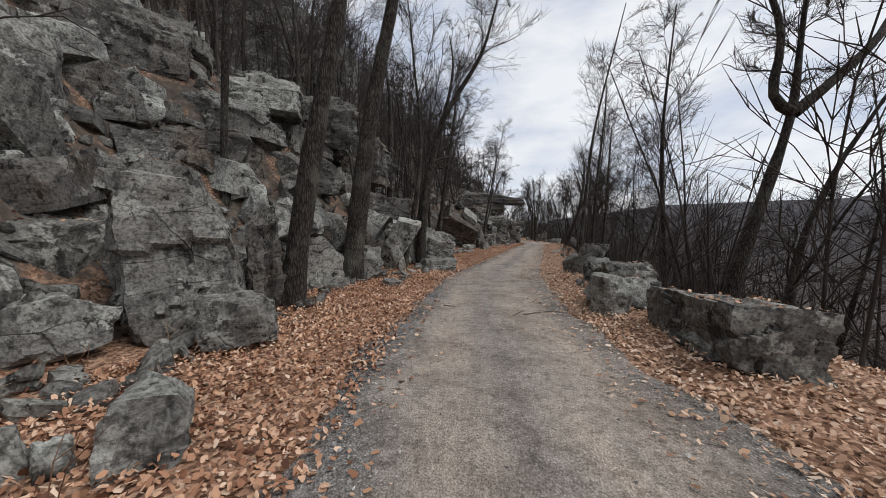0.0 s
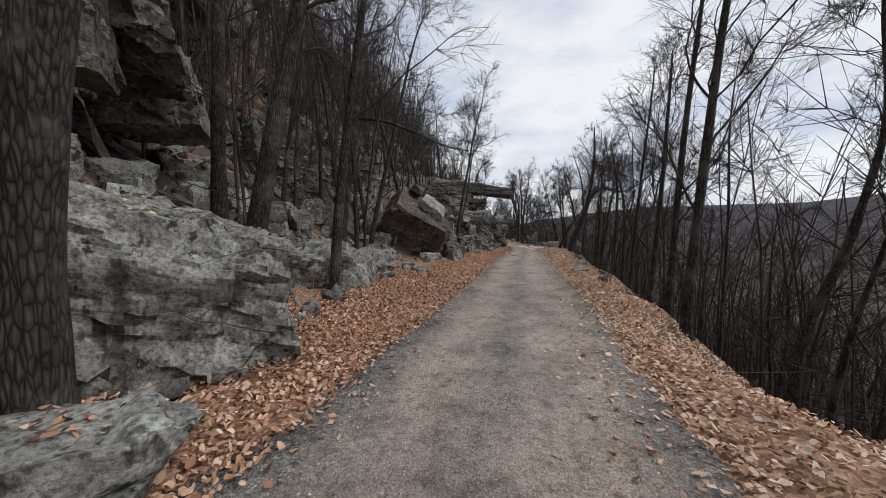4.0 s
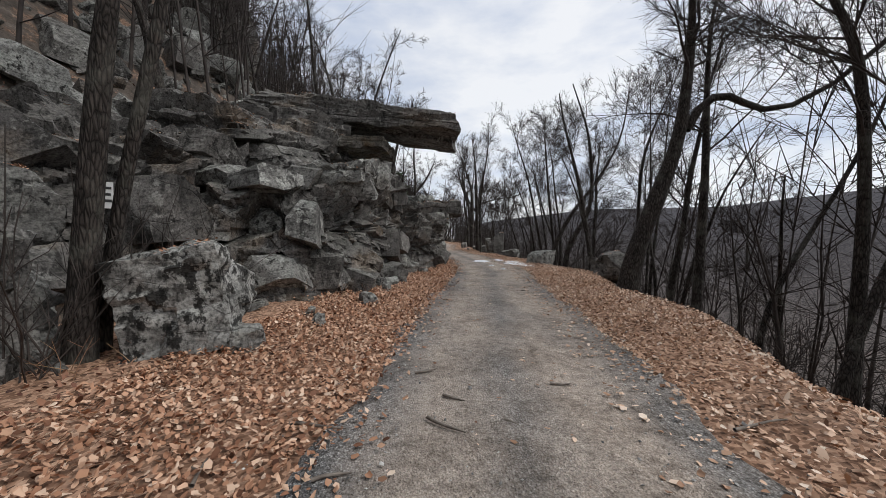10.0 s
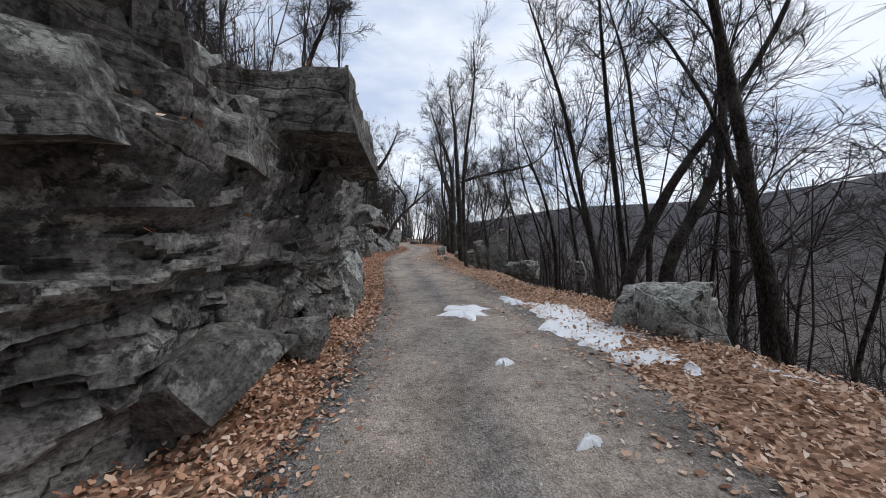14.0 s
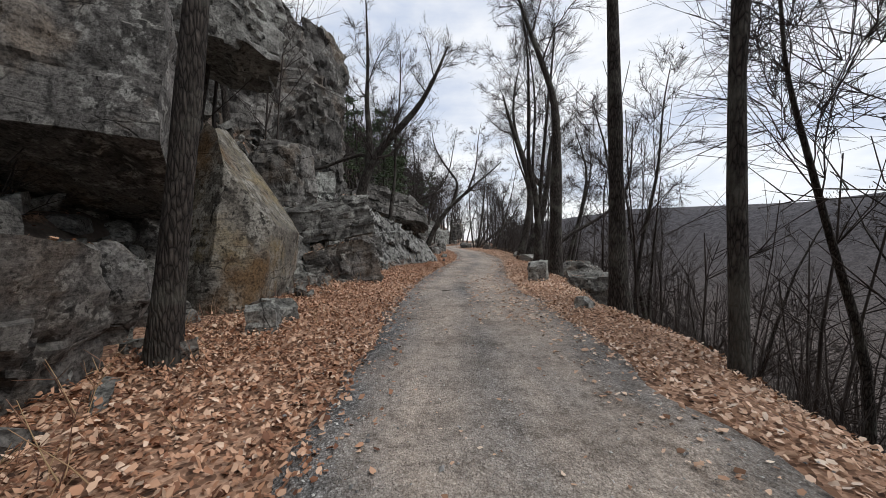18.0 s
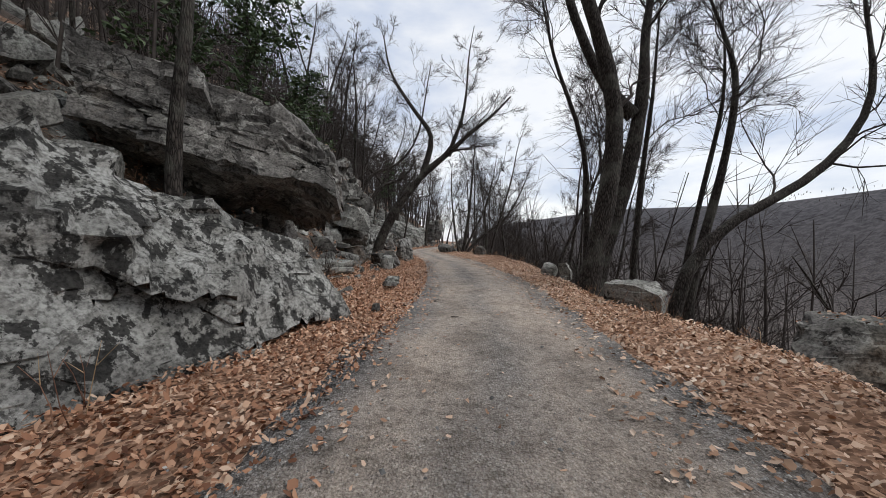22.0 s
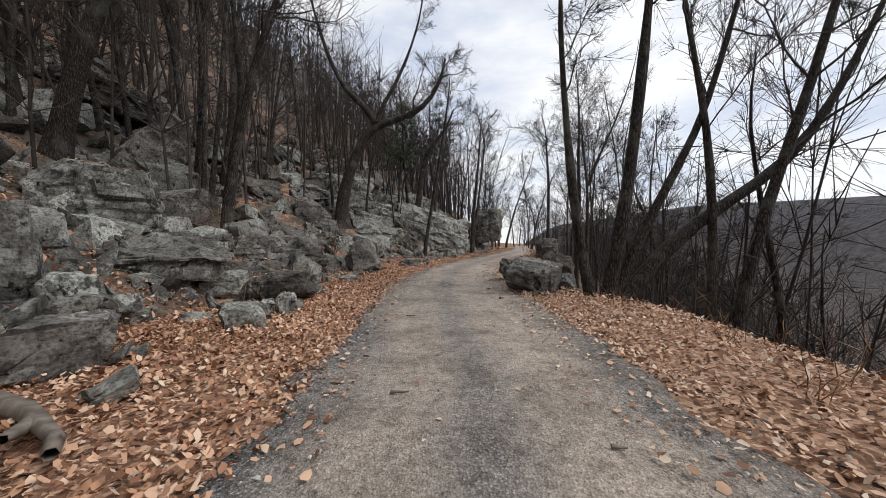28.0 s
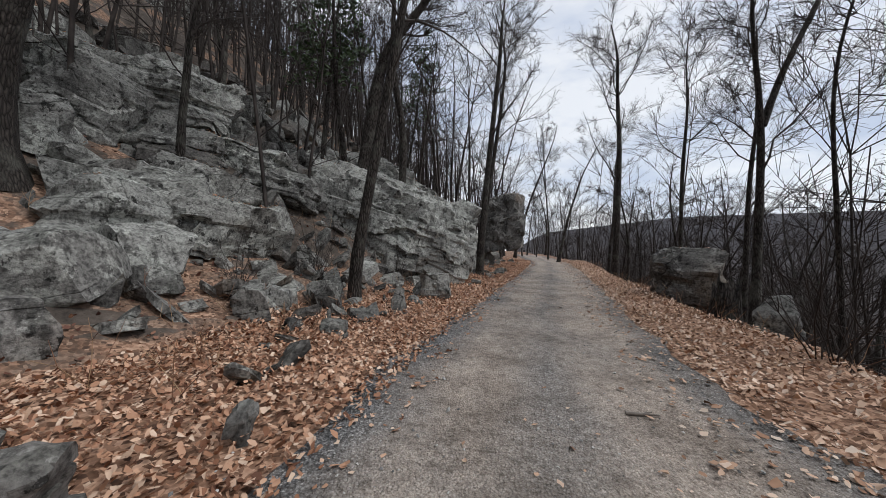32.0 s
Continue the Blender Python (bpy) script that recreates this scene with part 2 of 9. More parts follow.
    # grain and pits
    c = blend(nt, 1.0, c, ramp(nt, n3, [(0.36, (0.42, 0.42, 0.42)), (0.5, (0.92, 0.92, 0.92)), (0.64, (1.25, 1.25, 1.25))]), "MULTIPLY")
    c = blend(nt, 0.9, c, ramp(nt, noise_tex(nt, co, 11, 7, 0.7), [(0.38, (0.38, 0.38, 0.38)), (0.47, (1, 1, 1))]), "MULTIPLY")
    # every block has its own shade
    c = blend(nt, 1.0, c, ramp(nt, info.outputs["Random"], [(0.0, (0.72, 0.70, 0.68)), (1.0, (1.08, 1.08, 1.06))]), "MULTIPLY")
    isle = nt.nodes.new("ShaderNodeNewGeometry")
    c = blend(nt, 1.0, c, ramp(nt, isle.outputs["Random Per Island"], [(0.0, (0.75, 0.75, 0.75)), (1.0, (1.05, 1.05, 1.05))]), "MULTIPLY")
    nt.links.new(c, b.inputs["Base Color"])
    b.inputs["Roughness"].default_value = 0.88
    relief(nt, b, [(crack_c, 0.5, 0.03), (n1, 0.4, 0.06), (n2, 0.7, 0.025), (n4, 0.6, 0.022), (n3, 0.7, 0.008)])
    return m


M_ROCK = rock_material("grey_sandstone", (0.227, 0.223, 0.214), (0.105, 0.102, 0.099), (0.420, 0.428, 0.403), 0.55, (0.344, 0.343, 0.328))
# darker copy of the sandstone: puts the shade of hollows and recesses into the colour
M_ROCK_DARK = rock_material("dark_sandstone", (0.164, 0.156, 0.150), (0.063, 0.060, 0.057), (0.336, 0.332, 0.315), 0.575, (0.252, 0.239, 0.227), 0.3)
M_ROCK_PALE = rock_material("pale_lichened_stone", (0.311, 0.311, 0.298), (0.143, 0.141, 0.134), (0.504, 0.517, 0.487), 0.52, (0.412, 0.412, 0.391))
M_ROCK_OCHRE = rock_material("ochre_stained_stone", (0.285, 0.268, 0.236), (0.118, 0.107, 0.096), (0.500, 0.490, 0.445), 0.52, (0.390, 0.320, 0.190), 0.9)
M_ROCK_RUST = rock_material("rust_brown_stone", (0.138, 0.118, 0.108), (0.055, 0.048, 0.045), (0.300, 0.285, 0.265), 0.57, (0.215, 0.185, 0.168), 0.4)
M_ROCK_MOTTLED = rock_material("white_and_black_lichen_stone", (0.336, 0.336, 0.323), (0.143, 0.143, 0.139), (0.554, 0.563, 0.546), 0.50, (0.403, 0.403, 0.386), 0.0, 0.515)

M_BARK, nt, b = shader("furrowed_bark")
co = coords(nt, (1, 1, 0.22))
v = cells(nt, co, 34, "Distance", "DISTANCE_TO_EDGE")
n1 = noise_tex(nt, co, 22, 7, 0.7)
c = ramp(nt, v, [(0.0, (0.012, 0.010, 0.009)), (0.10, (0.044, 0.037, 0.033)), (0.4, (0.09, 0.077, 0.068))])
c = blend(nt, 1.0, c, ramp(nt, n1, [(0.35, (0.45, 0.44, 0.43)), (0.55, (1, 1, 1)), (0.7, (1.3, 1.28, 1.25))]), "MULTIPLY")
c = blend(nt, ramp(nt, noise_tex(nt, coords(nt), 2.2, 7, 0.65), [(0.5, (0, 0, 0)), (0.66, (0.6, 0.6, 0.6))]), c, (0.13, 0.128, 0.11))
nt.links.new(c, b.inputs["Base Color"])
b.inputs["Roughness"].default_value = 0.95
relief(nt, b, [(v, 0.9, 0.03), (n1, 0.6, 0.015)])

M_TWIG, nt, b = shader("bare_twigs")
c = ramp(nt, noise_tex(nt, coords(nt), 3.0, 3), [(0.3, (0.026, 0.021, 0.019)), (0.7, (0.078, 0.065, 0.059))])
nt.links.new(c, b.inputs["Base Color"])
b.inputs["Roughness"].default_value = 0.95

M_WOOD, nt, b = shader("weathered_dead_wood")
co = coords(nt, (1, 1, 0.2), True)
n1 = noise_tex(nt, co, 12, 7)
nt.links.new(ramp(nt, n1, [(0.3, (0.07, 0.055, 0.045)), (0.7, (0.27, 0.235, 0.20))]), b.inputs["Base Color"])
relief(nt, b, [(n1, 0.6, 0.01)])

M_LEAF, nt, b = shader("fallen_oak_leaves")
g = nt.nodes.new("ShaderNodeNewGeometry")
c = ramp(nt, g.outputs["Random Per Island"], [(0.0, (0.10, 0.045, 0.028)), (0.2, (0.30, 0.15, 0.09)), (0.5, (0.54, 0.31, 0.195)), (0.8, (0.70, 0.47, 0.33)), (1.0, (0.80, 0.64, 0.50))])
big = ramp(nt, noise_tex(nt, coords(nt), 0.7, 4), [(0.35, (0.72, 0.66, 0.62)), (0.65, (1, 1, 1))])
c = blend(nt, 1.0, c, big, "MULTIPLY")
nt.links.new(c, b.inputs["Base Color"])
b.inputs["Roughness"].default_value = 0.75

# wet leaves of the bank; its shade is put into the dark colour too
M_LEAF_WET_SHADED, nt, b = shader("wet_leaves_shade_toned")
g = nt.nodes.new("ShaderNodeNewGeometry")
c = ramp(nt, g.outputs["Random Per Island"], [(0.0, (0.05, 0.022, 0.016)), (0.4, (0.17, 0.075, 0.05)), (0.75, (0.34, 0.18, 0.115)), (1.0, (0.56, 0.36, 0.25))])
nt.links.new(c, b.inputs["Base Color"])
b.inputs["Roughness"].default_value = 0.6

M_LEAF_PALE, nt, b = shader("bleached_fallen_leaves")
g = nt.nodes.new("ShaderNodeNewGeometry")
c = ramp(nt, g.outputs["Random Per Island"], [(0.0, (0.16, 0.085, 0.05)), (0.2, (0.40, 0.24, 0.155)), (0.5, (0.64, 0.43, 0.30)), (0.8, (0.78, 0.58, 0.44)), (1.0, (0.86, 0.74, 0.62))])
c = blend(nt, 1.0, c, ramp(nt, noise_tex(nt, coords(nt), 0.7, 4), [(0.35, (0.75, 0.70, 0.66)), (0.65, (1, 1, 1))]), "MULTIPLY")
nt.links.new(c, b.inputs["Base Color"])
b.inputs["Roughness"].default_value = 0.75

M_LITTER, nt, b = shader("leaf_covered_soil")
co = coords(nt)
v = cells(nt, co, 34, "Color")
vd = cells(nt, co, 34)
c = ramp(nt, v, [(0.05, (0.06, 0.034, 0.024)), (0.35, (0.22, 0.125, 0.08)), (0.65, (0.42, 0.255, 0.17)), (0.95, (0.62, 0.42, 0.30))])
c = blend(nt, ramp(nt, noise_tex(nt, co, 0.55, 8, 0.6), [(0.56, (0, 0, 0)), (0.72, (0.6, 0.6, 0.6))]), c, (0.12, 0.09, 0.07))
c = blend(nt, 0.5, c, ramp(nt, vd, [(0.1, (0.35, 0.33, 0.3)), (0.6, (1, 1, 1))]), "MULTIPLY")
# steep ground is dark stony soil with fewer leaves
nrm = nt.nodes.new("ShaderNodeSeparateXYZ")
nt.links.new(nt.nodes.new("ShaderNodeNewGeometry").outputs["True Normal"], nrm.inputs[0])
soil = ramp(nt, noise_tex(nt, co, 5, 9, 0.75), [(0.3, (0.035, 0.03, 0.026)), (0.55, (0.11, 0.09, 0.075)), (0.75, (0.24, 0.21, 0.18))])
leafy = ramp(nt, noise_tex(nt, co, 1.1, 7, 0.65), [(0.52, (0, 0, 0)), (0.6, (0.8, 0.8, 0.8))])
soil = blend(nt, leafy, soil, c)
c = blend(nt, ramp(nt, nrm.outputs["Z"], [(0.80, (1, 1, 1)), (0.95, (0, 0, 0))]), c, soil)
# far woods on the valley sides
pos = nt.nodes.new("ShaderNodeSeparateXYZ")
nt.links.new(coords(nt), pos.inputs[0])
far = nt.nodes.new("ShaderNodeMapRange")
far.inputs["From Min"].default_value = 20
far.inputs["From Max"].default_value = 60
nt.links.new(pos.outputs["X"], far.inputs["Value"])
wood = ramp(nt, noise_tex(nt, coords(nt, (1, 1, 0.2)), 0.9, 8, 0.75), [(0.45, (0.022, 0.018, 0.016)), (0.55, (0.13, 0.11, 0.10))])
c = blend(nt, far.outputs[0], c, wood)
# the ridge across the valley turns greyer and bluer: slight haze in its colour
ridge = nt.nodes.new("ShaderNodeMapRange")
ridge.inputs["From Min"].default_value = 200
ridge.inputs["From Max"].default_value = 420
nt.links.new(pos.outputs["X"], ridge.inputs["Value"])
ridge_haze_c = ramp(nt, noise_tex(nt, coords(nt, (1, 1, 0.25)), 0.2, 9, 0.8), [(0.42, (0.026, 0.025, 0.03)), (0.58, (0.085, 0.080, 0.086))])
c = blend(nt, ridge.outputs[0], c, ridge_haze_c)
nt.links.new(c, b.inputs["Base Color"])
b.inputs["Roughness"].default_value = 0.95
relief(nt, b, [(noise_tex(nt, co, 2.0, 6), 0.5, 0.15), (v, 0.8, 0.03)])

M_ROAD, nt, b = shader("crushed_stone_road")
co = coords(nt)
uvn = nt.nodes.new("ShaderNodeUVMap")
sep = nt.nodes.new("ShaderNodeSeparateXYZ")
nt.links.new(uvn.outputs[0], sep.inputs[0])
stones = cells(nt, co, 78, "Color")
sd = cells(nt, co, 78)
sd2 = cells(nt, co, 170)
c = ramp(nt, stones, [(0.1, (0.11, 0.11, 0.112)), (0.5, (0.33, 0.33, 0.33)), (0.9, (0.66, 0.655, 0.64))])
c = blend(nt, 0.8, c, ramp(nt, sd, [(0.1, (1, 1, 1)), (0.55, (0.28, 0.28, 0.28))]), "MULTIPLY")
fine_n = noise_tex(nt, co, 55, 6, 0.75)
dirt = ramp(nt, fine_n, [(0.34, (0.29, 0.235, 0.19)), (0.5, (0.49, 0.415, 0.35)), (0.66, (0.66, 0.58, 0.505))])
dirt = blend(nt, 0.55, dirt, ramp(nt, cells(nt, co, 120, "Color"), [(0.1, (0.45, 0.43, 0.42)), (0.6, (1, 1, 1)), (1.0, (1.3, 1.3, 1.3))]), "MULTIPLY")
# two trodden wheel tracks of brown earth, loose grey stone between and beside them
wave = node(nt, "ShaderNodeTexNoise", Scale=0.35, Detail=3.0)
nt.links.new(coords(nt, (0.2, 1, 1)), wave.inputs["Vector"])
shift = nt.nodes.new("ShaderNodeMath")
shift.operation = "MULTIPLY_ADD"
nt.links.new(wave.outputs[0], shift.inputs[0])
shift.inputs[1].default_value = 0.22
nt.links.new(sep.outputs["X"], shift.inputs[2])
tracks = ramp(nt, shift.outputs[0], [(0.20, (0.08, 0.08, 0.08)), (0.36, (0.85, 0.85, 0.85)), (0.48, (0.8, 0.8, 0.8)), (0.60, (0.42, 0.42, 0.42)), (0.72, (0.85, 0.85, 0.85)), (0.90, (0.9, 0.9, 0.9)), (1.0, (0.35, 0.35, 0.35))])
patch = noise_tex(nt, coords(nt, (1, 0.35, 1)), 1.3, 7, 0.62)
much = nt.nodes.new("ShaderNodeMath")
much.operation = "MULTIPLY_ADD"
nt.links.new(patch, much.inputs[0])
much.inputs[1].default_value = 1.5
much.inputs[2].default_value = -0.75
more = nt.nodes.new("ShaderNodeMath")
more.operation = "ADD"
more.use_clamp = True
nt.links.new(tracks, more.inputs[0])
nt.links.new(much.outputs[0], more.inputs[1])
c = blend(nt, more.outputs[0], c, dirt)
c = blend(nt, 1.0, c, ramp(nt, noise_tex(nt, co, 1.6, 9, 0.7), [(0.38, (0.66, 0.65, 0.64)), (0.54, (1.0, 1.0, 1.0))]), "MULTIPLY")
c = blend(nt, 0.8, c, ramp(nt, noise_tex(nt, co, 14, 7, 0.75), [(0.36, (0.5, 0.49, 0.48)), (0.5, (1, 1, 1)), (0.68, (1.25, 1.24, 1.22))]), "MULTIPLY")
nt.links.new(c, b.inputs["Base Color"])
b.inputs["Roughness"].default_value = 0.9
relief(nt, b, [(noise_tex(nt, co, 3, 4), 0.3, 0.05), (fine_n, 0.6, 0.01), (sd, 0.8, 0.013), (sd2, 0.6, 0.007)])

M_GRAVEL, nt, b = shader("loose_crushed_stone")
g = nt.nodes.new("ShaderNodeNewGeometry")
nt.links.new(ramp(nt, g.outputs["Random Per Island"], [(0, (0.10, 0.10, 0.10)), (0.5, (0.32, 0.315, 0.305)), (1, (0.62, 0.61, 0.58))]), b.inputs["Base Color"])
b.inputs["Roughness"].default_value = 0.9

M_SNOW, nt, b = shader("old_granular_snow")
b.inputs["Base Color"].default_value = (0.80, 0.82, 0.85, 1)
b.inputs["Roughness"].default_value = 0.6
relief(nt, b, [(noise_tex(nt, coords(nt), 22, 6), 0.6, 0.02)])

M_NEEDLE, nt, b = shader("evergreen_foliage")
g = nt.nodes.new("ShaderNodeNewGeometry")
nt.links.new(ramp(nt, g.outputs["Random Per Island"], [(0, (0.025, 0.042, 0.02)), (1, (0.085, 0.125, 0.055))]), b.inputs["Base Color"])

M_PAPER, nt, b = shader("white_paper_sign")
b.inputs["Base Color"].default_value = (0.8, 0.8, 0.78, 1)
M_INK, nt, b = shader("printed_ink")
b.inputs["Base Color"].default_value = (0.05, 0.05, 0.05, 1)


# ---- the line of the road and the shape of the land ----
ROAD_Y = [-40, 0, 4, 8, 10.3, 12.5, 15.4, 17, 20.6, 24.5, 30, 34.5, 36.5, 40, 43.2, 47.9, 51.7, 55, 58, 61, 65.2, 71, 75.4, 81, 84, 86.7, 88.8, 95, 105, 118, 140]
ROAD_X = [-1.5, 0.5, 0.6, 1.1, 1.75, 2.45, 3.35, 3.9, 4.95, 6.2, 7.95, 9.45, 10.1, 10.6, 10.8, 10.95, 11.3, 11.85, 12.7, 13.5, 14.1, 14.5, 14.3, 14.05, 14.5, 15.2, 15.85, 18.2, 21.6, 24.4, 27]
_ys = np.arange(-60, 160.01, 0.5)
_xs = np.interp(_ys, ROAD_Y, ROAD_X)
_xs = np.convolve(np.pad(_xs, 4, mode="edge"), np.ones(9) / 9, mode="valid")
FOOT_Y = [-10, 0, 6.5, 8, 11, 14, 18, 22, 25, 28, 31, 36, 39, 42, 45, 50, 56, 61, 66, 72, 78, 83, 88, 95, 110]
FOOT_U = [4.2, 4.2, 3.8, 3.2, 3.2, 4.0, 5.2, 5.6, 4.8, 5.2, 4.8, 4.8, 4.0, 3.6, 3.7, 4.1, 4.0, 3.8, 3.4, 3.4, 3.6, 3.5, 3.2, 3.0, 3.0]


def road_x(y):
    return np.interp(y, _ys, _xs)


def wobble(x, y):
    """Smooth uneven heights, about -1 to 1."""
    return (np.sin(x * 0.9 + 1.3 * np.sin(y * 0.53)) + np.sin(y * 1.1 + 1.7 * np.sin(x * 0.61 + 2)) + 0.5 * np.sin(x * 2.3 + y * 1.9) + 0.35 * np.sin(3.7 * y - 2.9 * x + 1)) / 2.85


def land(x, y):
    """The height of the bare ground."""
    x, y = np.asarray(x, float), np.asarray(y, float)
    u = x - road_x(y)
    w = wobble(x, y)
    foot = np.interp(y, FOOT_Y, FOOT_U)
    d = np.maximum(-u - foot, 0)
    steep = np.interp(y, [0, 24, 30, 44, 58, 66, 72, 84, 100], [0.80, 0.74, 0.95, 0.95, 0.85, 0.75, 0.62, 0.60, 0.72])
    first = np.interp(y, [-10, 12, 16, 22, 26, 45, 60, 64, 72, 84, 100], [1.2, 1.2, 0.7, 0.7, 1.0, 1.2, 1.2, 0.8, 0.75, 0.55, 0.7])
    up = np.minimum(d, 4) * first + np.clip(d - 4, 0, 12) * steep + np.clip(d - 16, 0, 40) * 0.95 + np.maximum(d - 56, 0) * 0.12
    up = up + np.minimum(d * 0.16, 0.5) * w
    verge = np.clip((-u - 1.3) / np.maximum(foot - 1.3, 0.3), 0, 1)
    left = up + 0.10 * verge * (1 + 0.6 * w)
    edge = 2.15 + 0.3 * np.sin(y * 0.37) + 0.2 * np.sin(y * 1.3 + 1) + np.interp(y, [-4, 0, 7, 11, 25, 29, 34, 38, 66, 70, 78, 82], [0.8, 0.8, 0.7, 0, 0, 1.1, 1.0, 0, 0, 0.6, 0.6, 0])
    e = np.maximum(u - edge, 0)
    down = -np.interp(e, [0, 0.6, 3, 30, 75, 150, 260, 420, 800, 3000], [0, 0.25, 2.2, 21, 45, 52, 40, -52, -70, -70])
    hump = np.clip((u - 1.3) / 0.7, 0, 1) * 0.07
    right = down + hump + np.minimum(e * 0.1, 0.35) * w + np.minimum(np.maximum(e - 200, 0) * 0.05, 9) * np.sin(y * 0.011 + 0.6 * np.sin(y * 0.031))
    flat = -0.035 * np.clip(1.25 - np.abs(u), 0, 0.3) / 0.3
    return np.where(u < 0, left, right) + flat


def mesh_from(name, verts, faces, mats, smooth=True, sharp=None):
    """A mesh from arrays; every face has the same number of corners."""
    me = bpy.data.meshes.new(name)
    verts = np.asarray(verts, np.float32)
    faces = np.asarray(faces, np.int32)
    k = faces.shape[1]
    me.vertices.add(len(verts))
    me.vertices.foreach_set("co", verts.ravel())
    me.loops.add(faces.size)
    me.loops.foreach_set("vertex_index", faces.ravel())
    me.polygons.add(len(faces))
    me.polygons.foreach_set("loop_start", np.arange(0, faces.size, k, dtype=np.int32))
    me.polygons.foreach_set("use_smooth", np.full(len(faces), smooth))
    me.update(calc_edges=True)
    for m in mats if isinstance(mats, (list, tuple)) else (mats,):
        me.materials.append(m)
    if sharp:
        me.set_sharp_from_angle(angle=radians(sharp))
    return me


def thing(name, x, y, z, label, category, group="", rz=0.0, kind=""):
    e = new(name)
    e.empty_display_size = 0.1
    e.matrix_basis = pose(x, y, z, 0, 0, rz)
    return tagged(e, label, category, group, kind)


def part(name, me, parent, label=""):
    o = new(name, me)
    o.parent = parent
    return tagged(o, label)


# ---- stones ----
def cube_grid(n):
    lin = np.linspace(-1, 1, n + 1)
    a, b_ = np.meshgrid(lin, lin, indexing="ij")
    pts, quads = [], []
    idx = np.arange((n + 1) ** 2).reshape(n + 1, n + 1)
    q = np.stack([idx[:-1, :-1], idx[1:, :-1], idx[1:, 1:], idx[:-1, 1:]], -1).reshape(-1, 4)
    for axis in range(3):
        for s in (-1, 1):
            p = np.zeros((n + 1, n + 1, 3))
            p[..., axis] = s
            p[..., (axis + 1) % 3] = a
            p[..., (axis + 2) % 3] = b_
            quads.append((q if s > 0 else q[:, ::-1]) + len(pts) * (n + 1) ** 2)
            pts.append(p.reshape(-1, 3))
    pts = np.concatenate(pts)
    quads = np.concatenate(quads)
    keys = np.round(pts * 1000).astype(np.int64)
    keys = keys[:, 0] * 10 ** 8 + keys[:, 1] * 10 ** 4 + keys[:, 2]
    _, first, inv = np.unique(keys, return_index=True, return_inverse=True)
    return pts[first], inv.ravel()[quads]


_grids = {}


def lattice(q, seed):
    """Smooth random values at the points q, about -1 to 1."""
    q = q + np.array([17.3, 5.7, 9.1]) * (seed % 97 + 1)
    i = np.floor(q)
    f = q - i
    f = f * f * (3 - 2 * f)
    total = np.zeros(len(q))
    for dx in (0, 1):
        for dy in (0, 1):
            for dz in (0, 1):
                h_ = np.sin((i[:, 0] + dx) * 127.1 + (i[:, 1] + dy) * 311.7 + (i[:, 2] + dz) * 74.7) * 43758.5453
                w_ = (f[:, 0] if dx else 1 - f[:, 0]) * (f[:, 1] if dy else 1 - f[:, 1]) * (f[:, 2] if dz else 1 - f[:, 2])
                total += (h_ - np.floor(h_)) * w_
    return total * 2 - 1


def fracture(w, cell, seed):
    """Outward steps of a shattered face: every piece has its own height and its own slight tilt."""
    q = w / np.array(cell) + seed * 3.17
    i = np.floor(q)
    best = np.full(len(q), 9e9)
    out = np.zeros(len(q))
    for dx in (-1, 0, 1):
        for dy in (-1, 0, 1):
            for dz in (-1, 0, 1):
                c = i + np.array([dx, dy, dz])
                h_ = np.sin(c @ np.array([127.1, 311.7, 74.7]))
                r = np.stack([h_ * k - np.floor(h_ * k) for k in (43758.55, 22578.15, 19642.35, 35719.11, 51234.7, 63421.3, 11987.7)], 1)
                d = q - c - r[:, :3]
                far_ = (d * d).sum(1)
                near_ = far_ < best
                best = np.where(near_, far_, best)
                out = np.where(near_, r[:, 3] - 0.5 + ((r[:, 4:7] - 0.5) * d).sum(1) * 1.7, out)
    return out


